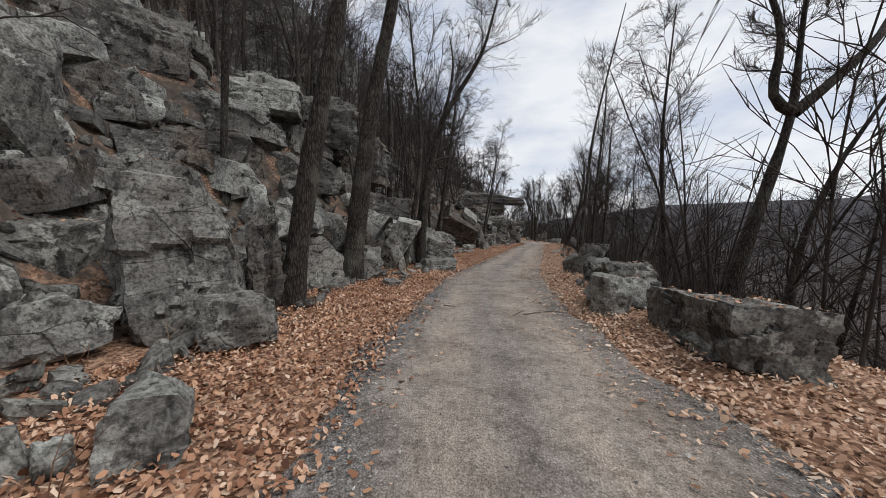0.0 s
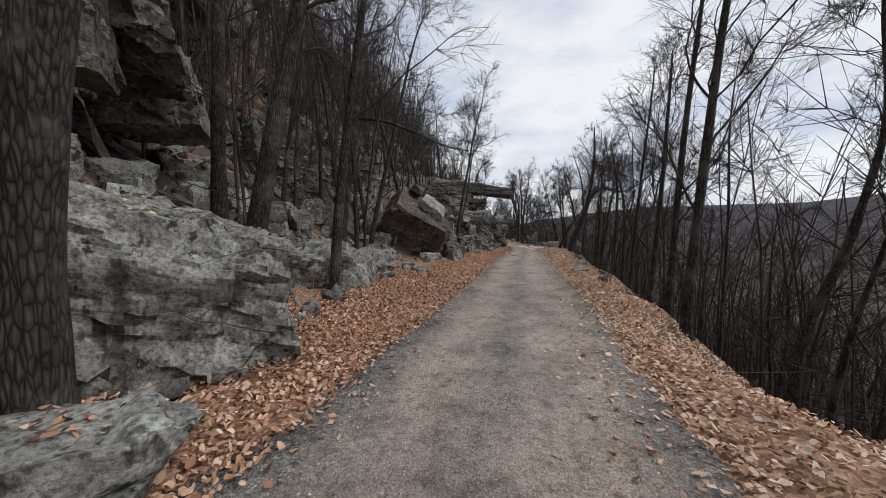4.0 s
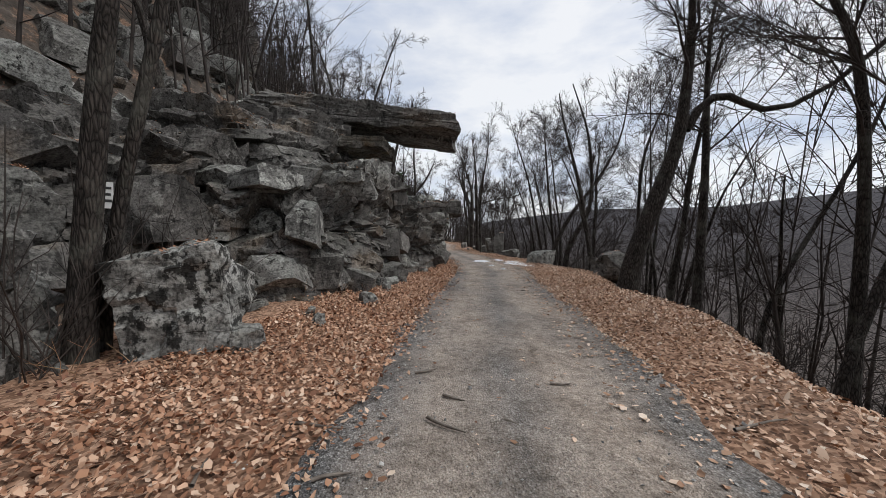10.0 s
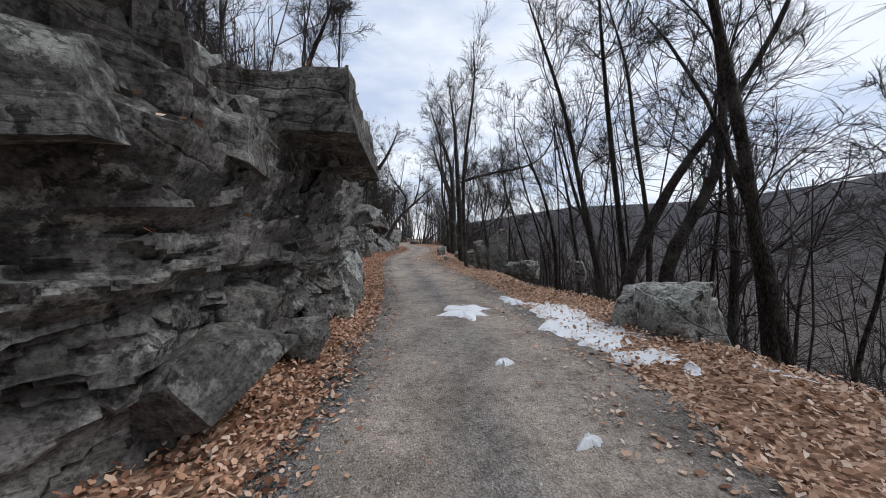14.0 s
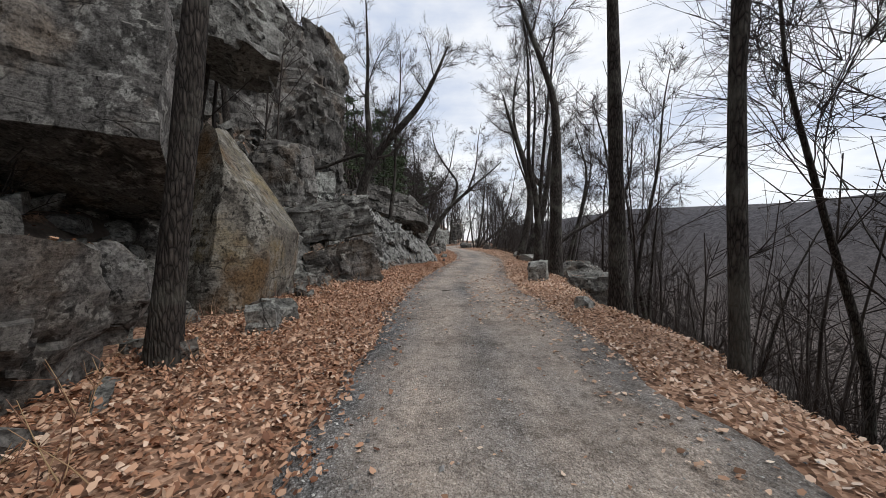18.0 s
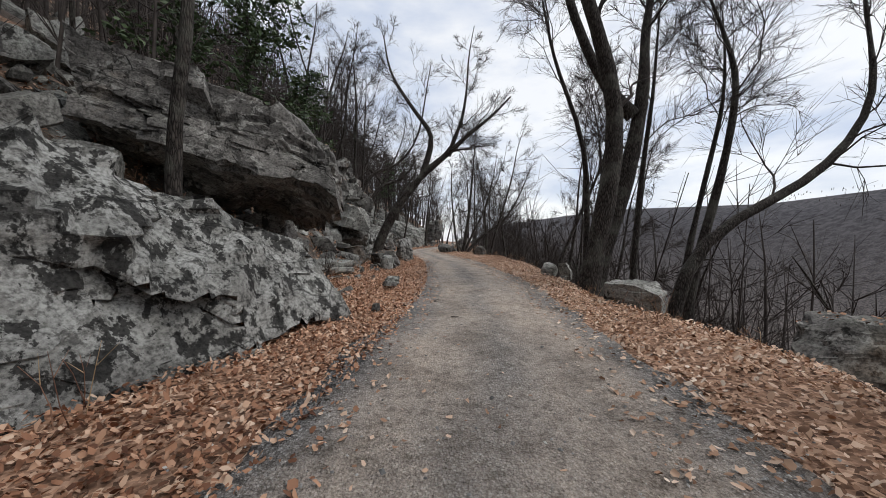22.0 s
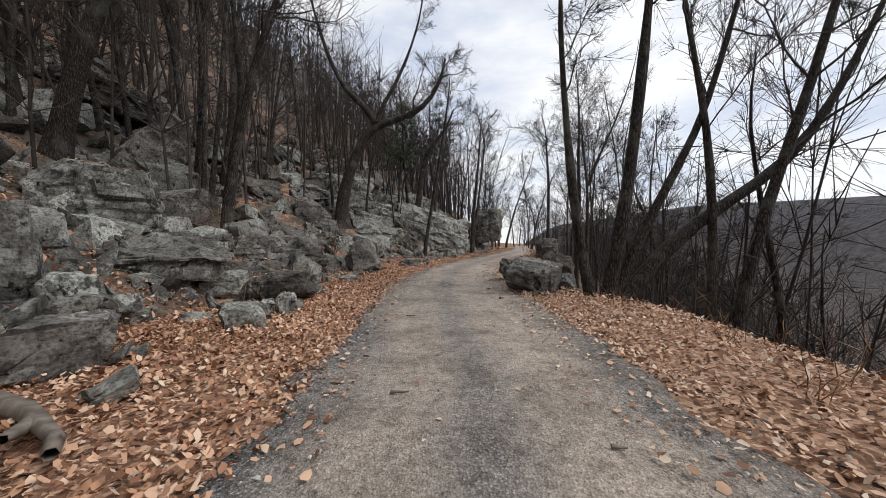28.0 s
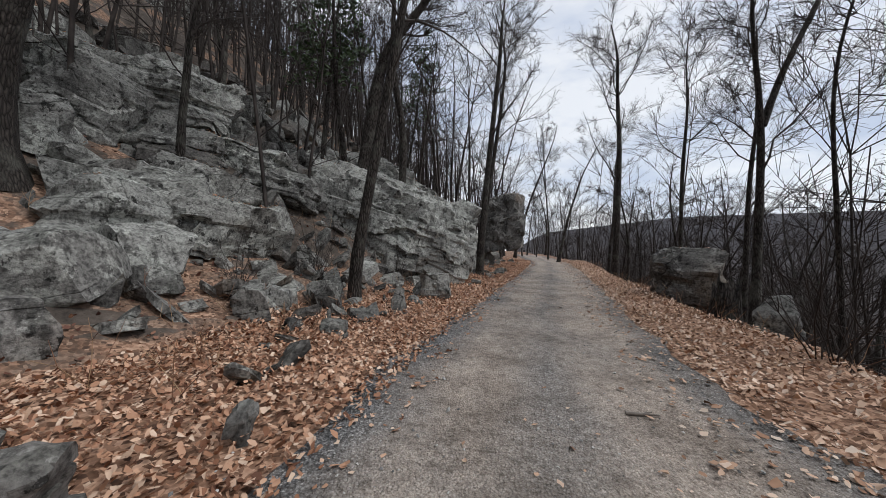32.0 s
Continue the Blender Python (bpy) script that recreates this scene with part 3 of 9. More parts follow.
def stone_points(seed, n, size, cuts=9, round_=0.25, rough=0.10, strata=0.0, faces=(), broken=0.0, cell=(0.6, 0.6, 0.42)):
    """An angular stone: a skewed block with its edges and corners broken off along planes, its beds stepped and its
    faces chipped. size: full width, depth, height. faces: further planes (direction, metres from the middle)."""
    if n not in _grids:
        _grids[n] = cube_grid(n)
    p, q = _grids[n]
    p = p.copy()
    rs = np.random.RandomState(seed)
    soft = 0.30 * round_
    ball = p / np.linalg.norm(p, axis=1, keepdims=True) * 1.25
    p = p * (1 - soft) + ball * soft
    count = max(0, int(round((cuts + 5) * 0.62)))
    if not faces:
        skew = rs.uniform(-1, 1, 6) * (0.20 if count > 2 else 0.06)
        p[:, 0] += skew[0] * p[:, 2] + skew[1] * p[:, 1]
        p[:, 1] += skew[2] * p[:, 2] + skew[3] * p[:, 0]
        p[:, 2] += skew[4] * p[:, 0] + skew[5] * p[:, 1]
    for k in range(count):
        d = rs.choice([-1.0, 1.0], 3) * rs.uniform(0.45, 1.0, 3)
        if rs.uniform() < 0.6:
            d[rs.randint(3)] *= 0.15
        d[2] = abs(d[2]) if rs.uniform() < 0.65 else d[2]
        d /= np.linalg.norm(d)
        off = np.abs(d).sum() * rs.uniform(0.56, 0.88)
        p -= d * np.maximum(p @ d - off, 0)[:, None]
    for d, off in faces:
        d = np.array(d, float) / np.linalg.norm(d) * np.array(size) / 2
        ln = np.linalg.norm(d)
        p -= d / ln * np.maximum(p @ d / ln - off / ln, 0)[:, None]
    if not faces:
        low, top = p.min(0), p.max(0)
        p = (p - low) / (top - low) * 2 - 1
    size = np.array(size) / 2
    w = p * size
    big = size.max() * 2
    nrm = w / size ** 2
    nrm /= np.linalg.norm(nrm, axis=1, keepdims=True) + 1e-9
    if strata:
        zz = w[:, 2] + 0.05 * np.sin(w[:, 0] * 1.7 + seed) + 0.05 * np.sin(w[:, 1] * 1.3)
        lay = max(rs.uniform(0.12, 0.22), 2.4 * size[2] * 2 / n)
        lid = np.floor(zz / lay + 50).astype(int)
        push = rs.uniform(-1, 0.6, 400)[lid % 400] * 0.9
        w[:, :2] *= (1 + strata * push / np.maximum(size[:2].mean(), 0.3))[:, None]
    amp = rough * min(1.0, 0.35 + 0.3 * big)
    freq = 2.6 / max(big, 0.5)
    chip = lattice(w * freq, seed)
    step = np.clip((chip - 0.22) * 9, 0, 1) + 0.7 * np.clip((lattice(w * freq * 2.1, seed + 5) - 0.3) * 7, 0, 1)
    if broken:
        w = w + nrm * (broken * (fracture(w, cell, seed % 31) + 0.45 * fracture(w, np.array(cell) * 0.4, seed % 29 + 3)))[:, None]
    fine = lattice(w * freq * 4, seed + 1) * 0.5 + lattice(w * freq * 9, seed + 2) * 0.3
    return w - nrm * (amp * (0.55 * step - 0.25 * chip - 0.22 * fine))[:, None], q


LEDGES = []


def boulder(x, y, z, w, d, h, yaw=0.0, seed=1, mat=None, n=0, cuts=9, round_=0.25, rough=0.10, strata=0.0, tilt=(0, 0), label="weathered grey sandstone boulder among fallen leaves", name="boulder", group="roadside boulders", faces=(), broken=None, cell=(0.6, 0.6, 0.42)):
    """A boulder whose foot is at z; it sinks a little into the ground."""
    size = max(w, d, h)
    n = n or (38 if size > 3.2 else 26 if size > 1.4 else 14 if size > 0.6 else 8)
    if broken is None:
        broken = 0.03 if size < 1.2 else 0.07 if size < 2.6 else 0.17
        cell = tuple(np.array(cell) * (0.7 if size < 1.2 else 1.0 if size < 2.6 else 1.3))
    pts, q = stone_points(seed, n, (w, d, h), cuts, round_, rough, strata, faces, broken, cell)
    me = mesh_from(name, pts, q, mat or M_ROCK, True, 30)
    o = new(name, me)
    o.matrix_basis = pose(x, y, z + h * 0.44, tilt[0], tilt[1], yaw)
    if size > 0.9:
        LEDGES.append((me, o.matrix_basis.copy()))
    return tagged(o, label, "boulder", group)


# ---- bare trees ----
def tube(pts, rad, sides):
    pts = np.asarray(pts, float)
    rad = np.asarray(rad, float)
    t = np.gradient(pts, axis=0)
    t /= np.linalg.norm(t, axis=1, keepdims=True) + 1e-9
    ref = np.array([0.31, 0.87, 0.38])
    a = np.cross(t, ref)
    a /= np.linalg.norm(a, axis=1, keepdims=True) + 1e-9
    b_ = np.cross(t, a)
    ang = np.arange(sides) * 2 * np.pi / sides
    ring = a[:, None] * np.cos(ang)[None, :, None] + b_[:, None] * np.sin(ang)[None, :, None]
    v = pts[:, None] + ring * rad[:, None, None]
    k = len(pts)
    i = np.arange(k - 1)[:, None] * sides
    j = np.arange(sides)[None]
    j2 = (j + 1) % sides
    f = np.stack([i + j, i + j2, i + sides + j2, i + sides + j], -1).reshape(-1, 4)
    return v.reshape(-1, 3), f


def join_tubes(tubes):
    vs, fs, o = [], [], 0
    for v, f in tubes:
        vs.append(v)
        fs.append(f + o)
        o += len(v)
    return np.concatenate(vs), np.concatenate(fs)


def prisms(starts, ends, r0, r1):
    """Thin three-sided twigs from starts to ends, all at once."""
    s, e = np.asarray(starts, float), np.asarray(ends, float)
    t = e - s
    t /= np.linalg.norm(t, axis=1, keepdims=True) + 1e-9
    a = np.cross(t, np.array([0.31, 0.87, 0.38]))
    a /= np.linalg.norm(a, axis=1, keepdims=True) + 1e-9
    b_ = np.cross(t, a)
    v = np.empty((len(s), 6, 3))
    for i in range(3):
        ring = a * math.cos(i * 2.0944) + b_ * math.sin(i * 2.0944)
        v[:, i] = s + ring * r0
        v[:, i + 3] = e + ring * r1
    f = np.array([(0, 1, 4, 3), (1, 2, 5, 4), (2, 0, 3, 5)])
    return v.reshape(-1, 3), (f[None] + (np.arange(len(s)) * 6)[:, None, None]).reshape(-1, 4)


def smooth_line(pts, k):
    """A smooth line through the given points, with k points."""
    pts = np.asarray(pts, float)
    t = np.linspace(0, len(pts) - 1, k)
    out = np.stack([np.interp(t, np.arange(len(pts)), pts[:, c]) for c in range(3)], 1)
    for _ in range(2):
        out[1:-1] = 0.25 * out[:-2] + 0.5 * out[1:-1] + 0.25 * out[2:]
    return out


def branch_line(rs, start, way, length, k, bend, lift):
    p = [np.array(start, float)]
    way = way / np.linalg.norm(way)
    step = length / (k - 1)
    for _ in range(k - 1):
        way = way + rs.normal(size=3) * bend + np.array([0, 0, lift])
        way /= np.linalg.norm(way)
        p.append(p[-1] + way * step)
    return np.array(p)


def side_way(rs, along, spread):
    r = rs.normal(size=3)
    r -= along * (r @ along)
    r /= np.linalg.norm(r) + 1e-9
    return along * math.cos(spread) + r * math.sin(spread)


def grow(seed, line, r0, limbs, subs, twigs, low=0.35, reach=0.42, sides=9, bend=0.16, lift=0.04, forks=()):
    """Tubes of a bare tree: the stem along line, limbs, branches, twigs. forks: further stems (line, radius)."""
    rs = np.random.RandomState(seed)
    stems = [(np.asarray(line, float), r0)] + [(np.asarray(l_, float), r_) for l_, r_ in forks]
    trunk, crown = [], []
    tw0, tw1 = [], []
    for line, r0 in stems:
        k = len(line)
        tt = np.linspace(0, 1, k)
        rad = r0 * (1 - 0.86 * tt ** 0.85) * (1 + 0.42 * np.exp(-tt * 30) * (line is stems[0][0]))
        rad = rad * (1 + 0.05 * rs.normal(size=k))
        trunk.append(tube(line, rad, sides))
        total = np.linalg.norm(np.diff(line, axis=0), axis=1).sum()
        nl = max(2, int(limbs * (1 if line is stems[0][0] else 0.6)))
        for s in np.sort(rs.uniform(low, 1.0, nl) ** 0.9):
            s = min(s, 0.99)
            i = int(s * (k - 1))
            along = line[min(i + 1, k - 1)] - line[max(i - 1, 0)]
            along /= np.linalg.norm(along)
            ll = total * reach * (1.15 - 0.75 * s) * rs.uniform(0.6, 1.2)
            lr = np.interp(s, tt, rad) * rs.uniform(0.22, 0.42)
            bl = branch_line(rs, line[i], side_way(rs, along, rs.uniform(0.45, 1.0)), ll, 9, bend, lift)
            br = 0.006 + (lr - 0.006) * np.linspace(1, 0, 9) ** 1.25
            crown.append(tube(bl, br, 4))
            for s2 in rs.uniform(0.2, 1.0, subs):
                j = min(int(s2 * 8), 7)
                al = bl[j + 1] - bl[j]
                al /= np.linalg.norm(al)
                sl = ll * rs.uniform(0.25, 0.5) * (1.2 - 0.6 * s2)
                b2 = branch_line(rs, bl[j], side_way(rs, al, rs.uniform(0.4, 0.95)), sl, 4, bend * 1.1, lift * 1.2)
                crown.append(tube(b2, np.linspace(max(br[j] * 0.42, 0.006), 0.003, 4), 3))
                for s3 in rs.uniform(0.15, 1.0, twigs):
                    m_ = min(int(s3 * 3), 2)
                    a3 = b2[m_ + 1] - b2[m_]
                    a3 /= np.linalg.norm(a3)
                    w3 = a3 + rs.normal(size=3) * 0.45
                    w3[2] += lift
                    tw0.append(b2[m_])
                    tw1.append(b2[m_] + w3 * (sl * rs.uniform(0.35, 0.8) / math.sqrt(w3 @ w3)))
    if tw0:
        crown.append(prisms(tw0, tw1, 0.0055, 0.0022))
        # the finest twigs leave the others halfway
        t0, t1 = np.array(tw0), np.array(tw1)
        ln = np.linalg.norm(t1 - t0, axis=1, keepdims=True)
        for _k in range(2):
            way = (t1 - t0) / ln + rs.normal(size=t0.shape) * 0.5 + np.array([0, 0, lift])
            way /= np.linalg.norm(way, axis=1, keepdims=True)
            at = t0 + (t1 - t0) * rs.uniform(0.25, 0.85, (len(t0), 1))
            crown.append(prisms(at, at + way * ln * rs.uniform(0.4, 0.75, (len(t0), 1)), 0.0036, 0.0016))
    return join_tubes(trunk), join_tubes(crown)


def straight_line(rs, height, lean=(0, 0), k=14, wob=0.02):
    """A nearly straight stem."""
    p = branch_line(rs, (0, 0, -0.25), np.array([lean[0], lean[1], 1.0]), height, k, wob, 0.01)
    return p


def plant_tree(x, y, line, r0, seed, label, limbs=11, subs=9, twigs=6, low=0.35, reach=0.42, forks=(), bend=0.2, group="bare roadside trees", sides=10, name="bare_tree"):
    """A tree of its own with a given stem, from the ground at x, y; the line is relative to its foot."""
    (tv, tf), (cv, cf) = grow(seed, line, r0, limbs, subs, twigs, low, reach, sides, bend, 0.035, forks)
    z = float(land(x, y))
    t = thing(name, x, y, z, label, "tree", group)
    part("trunk", mesh_from("trunk", tv, tf, M_BARK), t)
    part("crown", mesh_from("crown", cv, cf, M_TWIG), t, "bare branches and twigs")
    return t


# ---- fallen leaves and loose stone ----
def leaf_template(seed):
    """A dry curled leaf folded along its rib, lying along +x, one unit long."""
    rs = np.random.RandomState(seed)
    a, b_, a2, b2 = rs.uniform(0.1, 0.42, 4)
    fold, fold2 = rs.uniform(0.0, 0.32), rs.uniform(-0.15, 0.35)
    tip, base = rs.uniform(-0.05, 0.28), rs.uniform(-0.05, 0.2)
    v = np.array([(-0.5, 0, base), (0.5, rs.uniform(-0.1, 0.1), tip), (rs.uniform(-0.4, -0.1), a, fold), (rs.uniform(0.05, 0.4), a2, fold * 0.6), (rs.uniform(-0.4, -0.1), -b_, fold2), (rs.uniform(0.05, 0.4), -b2, fold2 * 0.7)])
    return v, np.array([(0, 4, 5, 1), (0, 1, 3, 2)])


def scatter(name, templates, x, y, z, size, rs, mat, label, category, tilt=0.35, smooth=True):
    n = len(x)
    az = rs.uniform(0, 2 * np.pi, n)
    tx, ty = rs.normal(size=(2, n)) * tilt
    vs, fs, off = [], [], 0
    which = rs.randint(0, len(templates), n)
    for k, (tv, tf) in enumerate(templates):
        m = which == k
        c, s = np.cos(az[m])[:, None], np.sin(az[m])[:, None]
        p = tv[None] * size[m][:, None, None]
        px, py, pz = p[..., 0], p[..., 1], p[..., 2]
        pz = pz + px * tx[m][:, None] + py * ty[m][:, None]
        w = np.stack([px * c - py * s + x[m][:, None], px * s + py * c + y[m][:, None], pz + z[m][:, None]], -1)
        vs.append(w.reshape(-1, 3))
        fs.append((tf[None] + (np.arange(m.sum()) * len(tv))[:, None, None]).reshape(-1, tf.shape[1]) + off)
        off += m.sum() * len(tv)
    me = mesh_from(name, np.concatenate(vs), np.concatenate(fs), mat, smooth)
    return tagged(new(name, me), label, category, kind="stuff")


# ---- the ground and the road ----
gy = np.concatenate([[-900, -500, -260, -140, -90, -60, -44, -34, -28], np.arange(-24, 122, 0.32), [126, 132, 140, 152, 170, 200, 260, 400, 700, 1400]])
gu = np.concatenate([[-400, -200, -120, -90, -70, -58, -48, -40, -33, -27, -23, -20, -17.5, -15.5], np.arange(-14, -6, 0.5), np.arange(-6, 5, 0.2), np.arange(5, 12, 0.6), [13, 15, 18, 22, 27, 33, 40, 48, 58, 70, 85, 105, 130, 160, 200, 240, 290, 340, 390, 440, 500, 600, 800, 1400, 3000]])
GY, GU = np.meshgrid(gy, gu, indexing="ij")
GX = GU + road_x(GY)
GZ = land(GX, GY)
near = (np.abs(GU) < 12)
GZ = GZ + near * 0.025 * np.sin(GX * 7.1 + 3 * np.sin(GY * 5.3)) * np.sin(GY * 6.7 + 2)
idx = np.arange(GX.size).reshape(GX.shape)
quads = np.stack([idx[:-1, :-1], idx[:-1, 1:], idx[1:, 1:], idx[1:, :-1]], -1).reshape(-1, 4)
ground = new("ground", mesh_from("ground", np.stack([GX, GY, GZ], -1).reshape(-1, 3), quads, M_LITTER))
tagged(ground, "leaf-covered forest soil of a steep wooded mountainside", "ground", kind="structure")

ry = np.arange(-24, 125, 0.2)
ru = np.linspace(-1, 1, 25)
RY, RU = np.meshgrid(ry, ru, indexing="ij")
half = 1.40 + 0.10 * np.sin(RY * 0.9 + RU) + 0.07 * np.sin(RY * 2.7 + 1 + 2 * RU) + 0.05 * np.sin(RY * 6.1)
RX = road_x(RY) + RU * half
RZ = 0.02 * (1 - RU ** 4) + 0.012 * np.sin(RX * 3.1 + RY * 1.7) * np.sin(RY * 2.3) - 0.03 * (np.abs(RU) > 0.97) - 0.012 * np.exp(-((np.abs(RU) - 0.45) / 0.16) ** 2)
idx = np.arange(RX.size).reshape(RX.shape)
quads = np.stack([idx[:-1, :-1], idx[:-1, 1:], idx[1:, 1:], idx[1:, :-1]], -1).reshape(-1, 4)
me = mesh_from("road", np.stack([RX, RY, RZ + 0.012], -1).reshape(-1, 3), quads, M_ROAD)
uv = me.uv_layers.new(name="UVMap")
flat_uv = np.stack([(RU + 1) / 2, RY / 3.0], -1).reshape(-1, 2)[quads.ravel()]
uv.data.foreach_set("uv", flat_uv.astype(np.float32).ravel())
tagged(new("road", me), "grey crushed-stone carriage road with browner wheel tracks", "road", kind="structure")


# ---- boulders along the foot of the slope and the outer edge ----
boulder(-3.03, 3.84, 0.10, 1.27, 1.08, 2.00, 38, 11, M_ROCK, cuts=11, round_=0.15, label="large mossy grey-green boulder face beside the road")
boulder(-4.40, 3.68, 0.15, 1.34, 1.14, 1.49, 50, 12, M_ROCK, round_=0.20, label="broad lichened boulder at the foot of the slope")
boulder(-3.45, 2.90, 0.10, 0.85, 0.72, 0.57, 50, 13, M_ROCK, round_=0.35, label="weathered grey sandstone boulder with lichen patches")
boulder(-1.54, 1.70, 0.00, 0.43, 0.36, 0.47, 42, 14, M_ROCK, round_=0.50, label="rounded grey stone half buried in leaves")
boulder(-1.88, 1.56, 0.00, 0.19, 0.16, 0.23, 50, 15, M_ROCK, round_=0.50, label="weathered grey sandstone boulder with lichen patches")
boulder(-2.06, 1.49, 0.00, 0.16, 0.14, 0.33, 54, 16, M_ROCK_PALE, round_=0.40, label="pale lichen-crusted sandstone boulder")
boulder(-2.08, 3.35, 0.10, 0.71, 0.61, 0.52, 32, 17, M_ROCK, round_=0.30, label="weathered grey sandstone boulder with lichen patches")
boulder(-5.07, 4.10, 1.99, 0.75, 0.64, 0.94, 51, 18, M_ROCK, strata=0.04, label="weathered grey sandstone boulder with lichen patches")
boulder(-5.79, 5.88, 3.00, 1.14, 0.97, 1.03, 45, 19, M_ROCK_DARK, label="dark sandstone boulder, shade put into its colour, with stains")
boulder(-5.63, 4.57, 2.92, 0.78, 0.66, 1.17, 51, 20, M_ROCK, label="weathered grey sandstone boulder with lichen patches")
boulder(-4.93, 5.60, 1.99, 0.90, 0.77, 0.94, 41, 21, M_ROCK_DARK, label="dark sandstone boulder, shade put into its colour, with stains")
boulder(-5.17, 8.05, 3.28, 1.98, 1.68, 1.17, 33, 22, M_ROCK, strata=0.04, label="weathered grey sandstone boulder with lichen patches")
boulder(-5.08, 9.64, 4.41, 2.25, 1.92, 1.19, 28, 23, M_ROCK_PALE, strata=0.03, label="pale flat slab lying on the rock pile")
boulder(-5.05, 6.95, 2.35, 2.00, 1.70, 1.00, 36, 24, M_ROCK_DARK, strata=0.05, label="dark sandstone boulder, shade put into its colour, with stains")
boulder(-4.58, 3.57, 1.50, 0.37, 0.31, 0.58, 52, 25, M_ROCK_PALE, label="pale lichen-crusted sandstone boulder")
boulder(-2.47, 4.57, 0.04, 0.47, 0.48, 1.61, 28, 26, M_ROCK_DARK, label="dark sandstone boulder, shade put into its colour, with stains")
boulder(-7.43, 6.70, 4.92, 1.77, 1.50, 1.39, 48, 27, M_ROCK_DARK, label="dark sandstone boulder, shade put into its colour, with stains")
boulder(-6.51, 7.55, 4.48, 1.53, 1.30, 1.58, 41, 28, M_ROCK_DARK, label="dark sandstone boulder, shade put into its colour, with stains")
boulder(-4.30, 11.07, 3.84, 2.71, 2.31, 1.69, 21, 29, M_ROCK, strata=0.04, label="weathered grey sandstone boulder with lichen patches")
boulder(-2.66, 6.75, 0.02, 1.04, 0.89, 1.18, 40, 30, M_ROCK_PALE, round_=0.20, label="grey block of sandstone with white patches")
boulder(-1.85, 8.1, 0.00, 0.95, 0.85, 0.95, 23, 31, M_ROCK, cuts=5, round_=0.20, label="squat grey boulder with leaves on its top")
boulder(-1.35, 9.85, 0.13, 0.78, 0.85, 1.8, 8, 32, M_ROCK_PALE, n=26, cuts=0, round_=0.04, rough=0.06, broken=0.02, tilt=(0, 28), label="pale lichen-crusted slab leaning on the rock pile")
boulder(-2.42, 10.35, 0.27, 0.85, 0.95, 1.95, 8, 952, M_ROCK_PALE, n=26, cuts=0, round_=0.04, rough=0.06, broken=0.02, tilt=(0, 36), label="pale lichen-crusted slab leaning beside another")
boulder(-3.75, 6.70, 1.07, 0.47, 0.40, 1.16, 49, 33, M_ROCK_PALE, label="pale lichen-crusted sandstone boulder")
boulder(-4.29, 7.50, 2.40, 0.59, 0.50, 0.78, 47, 34, M_ROCK_DARK, label="dark sandstone boulder, shade put into its colour, with stains")
boulder(-4.54, 8.54, 3.25, 0.94, 0.80, 0.67, 42, 35, M_ROCK, strata=0.05, label="weathered grey sandstone boulder with lichen patches")
boulder(-5.19, 12.03, 4.27, 2.55, 2.17, 1.51, 32, 36, M_ROCK_PALE, strata=0.04, tilt=(0, 12), label="pale lichen-crusted sandstone boulder")
boulder(-3.76, 9.51, 2.25, 1.63, 1.39, 1.09, 33, 37, M_ROCK, strata=0.05, label="weathered grey sandstone boulder with lichen patches")
boulder(-3.70, 8.82, 2.27, 0.73, 0.62, 0.61, 36, 38, M_ROCK_DARK, label="dark sandstone boulder, shade put into its colour, with stains")
boulder(-1.95, 10.75, 1.75, 1.95, 1.3, 0.62, 19, 39, M_ROCK_DARK, strata=0.04, tilt=(0, 12), label="dark slab bridging two boulders")
boulder(-3.56, 7.58, 1.18, 1.33, 1.13, 0.84, 42, 40, M_ROCK, strata=0.05, tilt=(0, 10), label="weathered grey sandstone boulder with lichen patches")
boulder(-3.24, 13.12, 2.98, 2.15, 1.83, 1.89, 20, 41, M_ROCK_DARK, label="dark sandstone boulder, shade put into its colour, with stains")
boulder(-2.43, 7.92, 0.05, 0.58, 0.49, 1.28, 30, 42, M_ROCK, label="weathered grey sandstone boulder with lichen patches")
boulder(-0.78, 11.84, 0.05, 2.68, 1.47, 1.58, 40, 43, M_ROCK, cuts=6, round_=0.06, tilt=(0, 14), label="long tilted slab of grey sandstone")
boulder(-0.13, 10.35, 0.00, 1.13, 0.57, 0.45, 27, 44, M_ROCK, strata=0.03, round_=0.15, label="low flat slab at the road's edge")
boulder(-0.52, 9.68, 0.00, 0.26, 0.22, 0.23, 41, 45, M_ROCK, round_=0.40, label="weathered grey sandstone boulder with lichen patches")
boulder(-2.12, 10.56, 0.82, 0.51, 0.43, 1.17, 50, 46, M_ROCK_PALE, label="pale lichen-crusted sandstone boulder")
boulder(-1.26, 9.78, 0.05, 0.28, 0.24, 0.62, 50, 47, M_ROCK, label="weathered grey sandstone boulder with lichen patches")
boulder(-4.41, 16.76, 3.28, 2.29, 1.95, 1.93, 32, 48, M_ROCK, cuts=12, label="weathered grey sandstone boulder with lichen patches")
boulder(-3.18, 11.93, 2.20, 1.18, 1.00, 1.09, 46, 49, M_ROCK_DARK, strata=0.05, label="dark sandstone boulder, shade put into its colour, with stains")
boulder(-2.69, 12.73, 1.56, 0.98, 0.83, 0.83, 38, 50, M_ROCK, label="weathered grey sandstone boulder with lichen patches")
boulder(-0.63, 16.48, 0.10, 2.19, 1.87, 1.02, 12, 51, M_ROCK, label="weathered grey sandstone boulder with lichen patches")
boulder(-2.22, 11.19, 0.05, 0.44, 0.38, 1.17, 45, 52, M_ROCK_DARK, label="dark sandstone boulder, shade put into its colour, with stains")
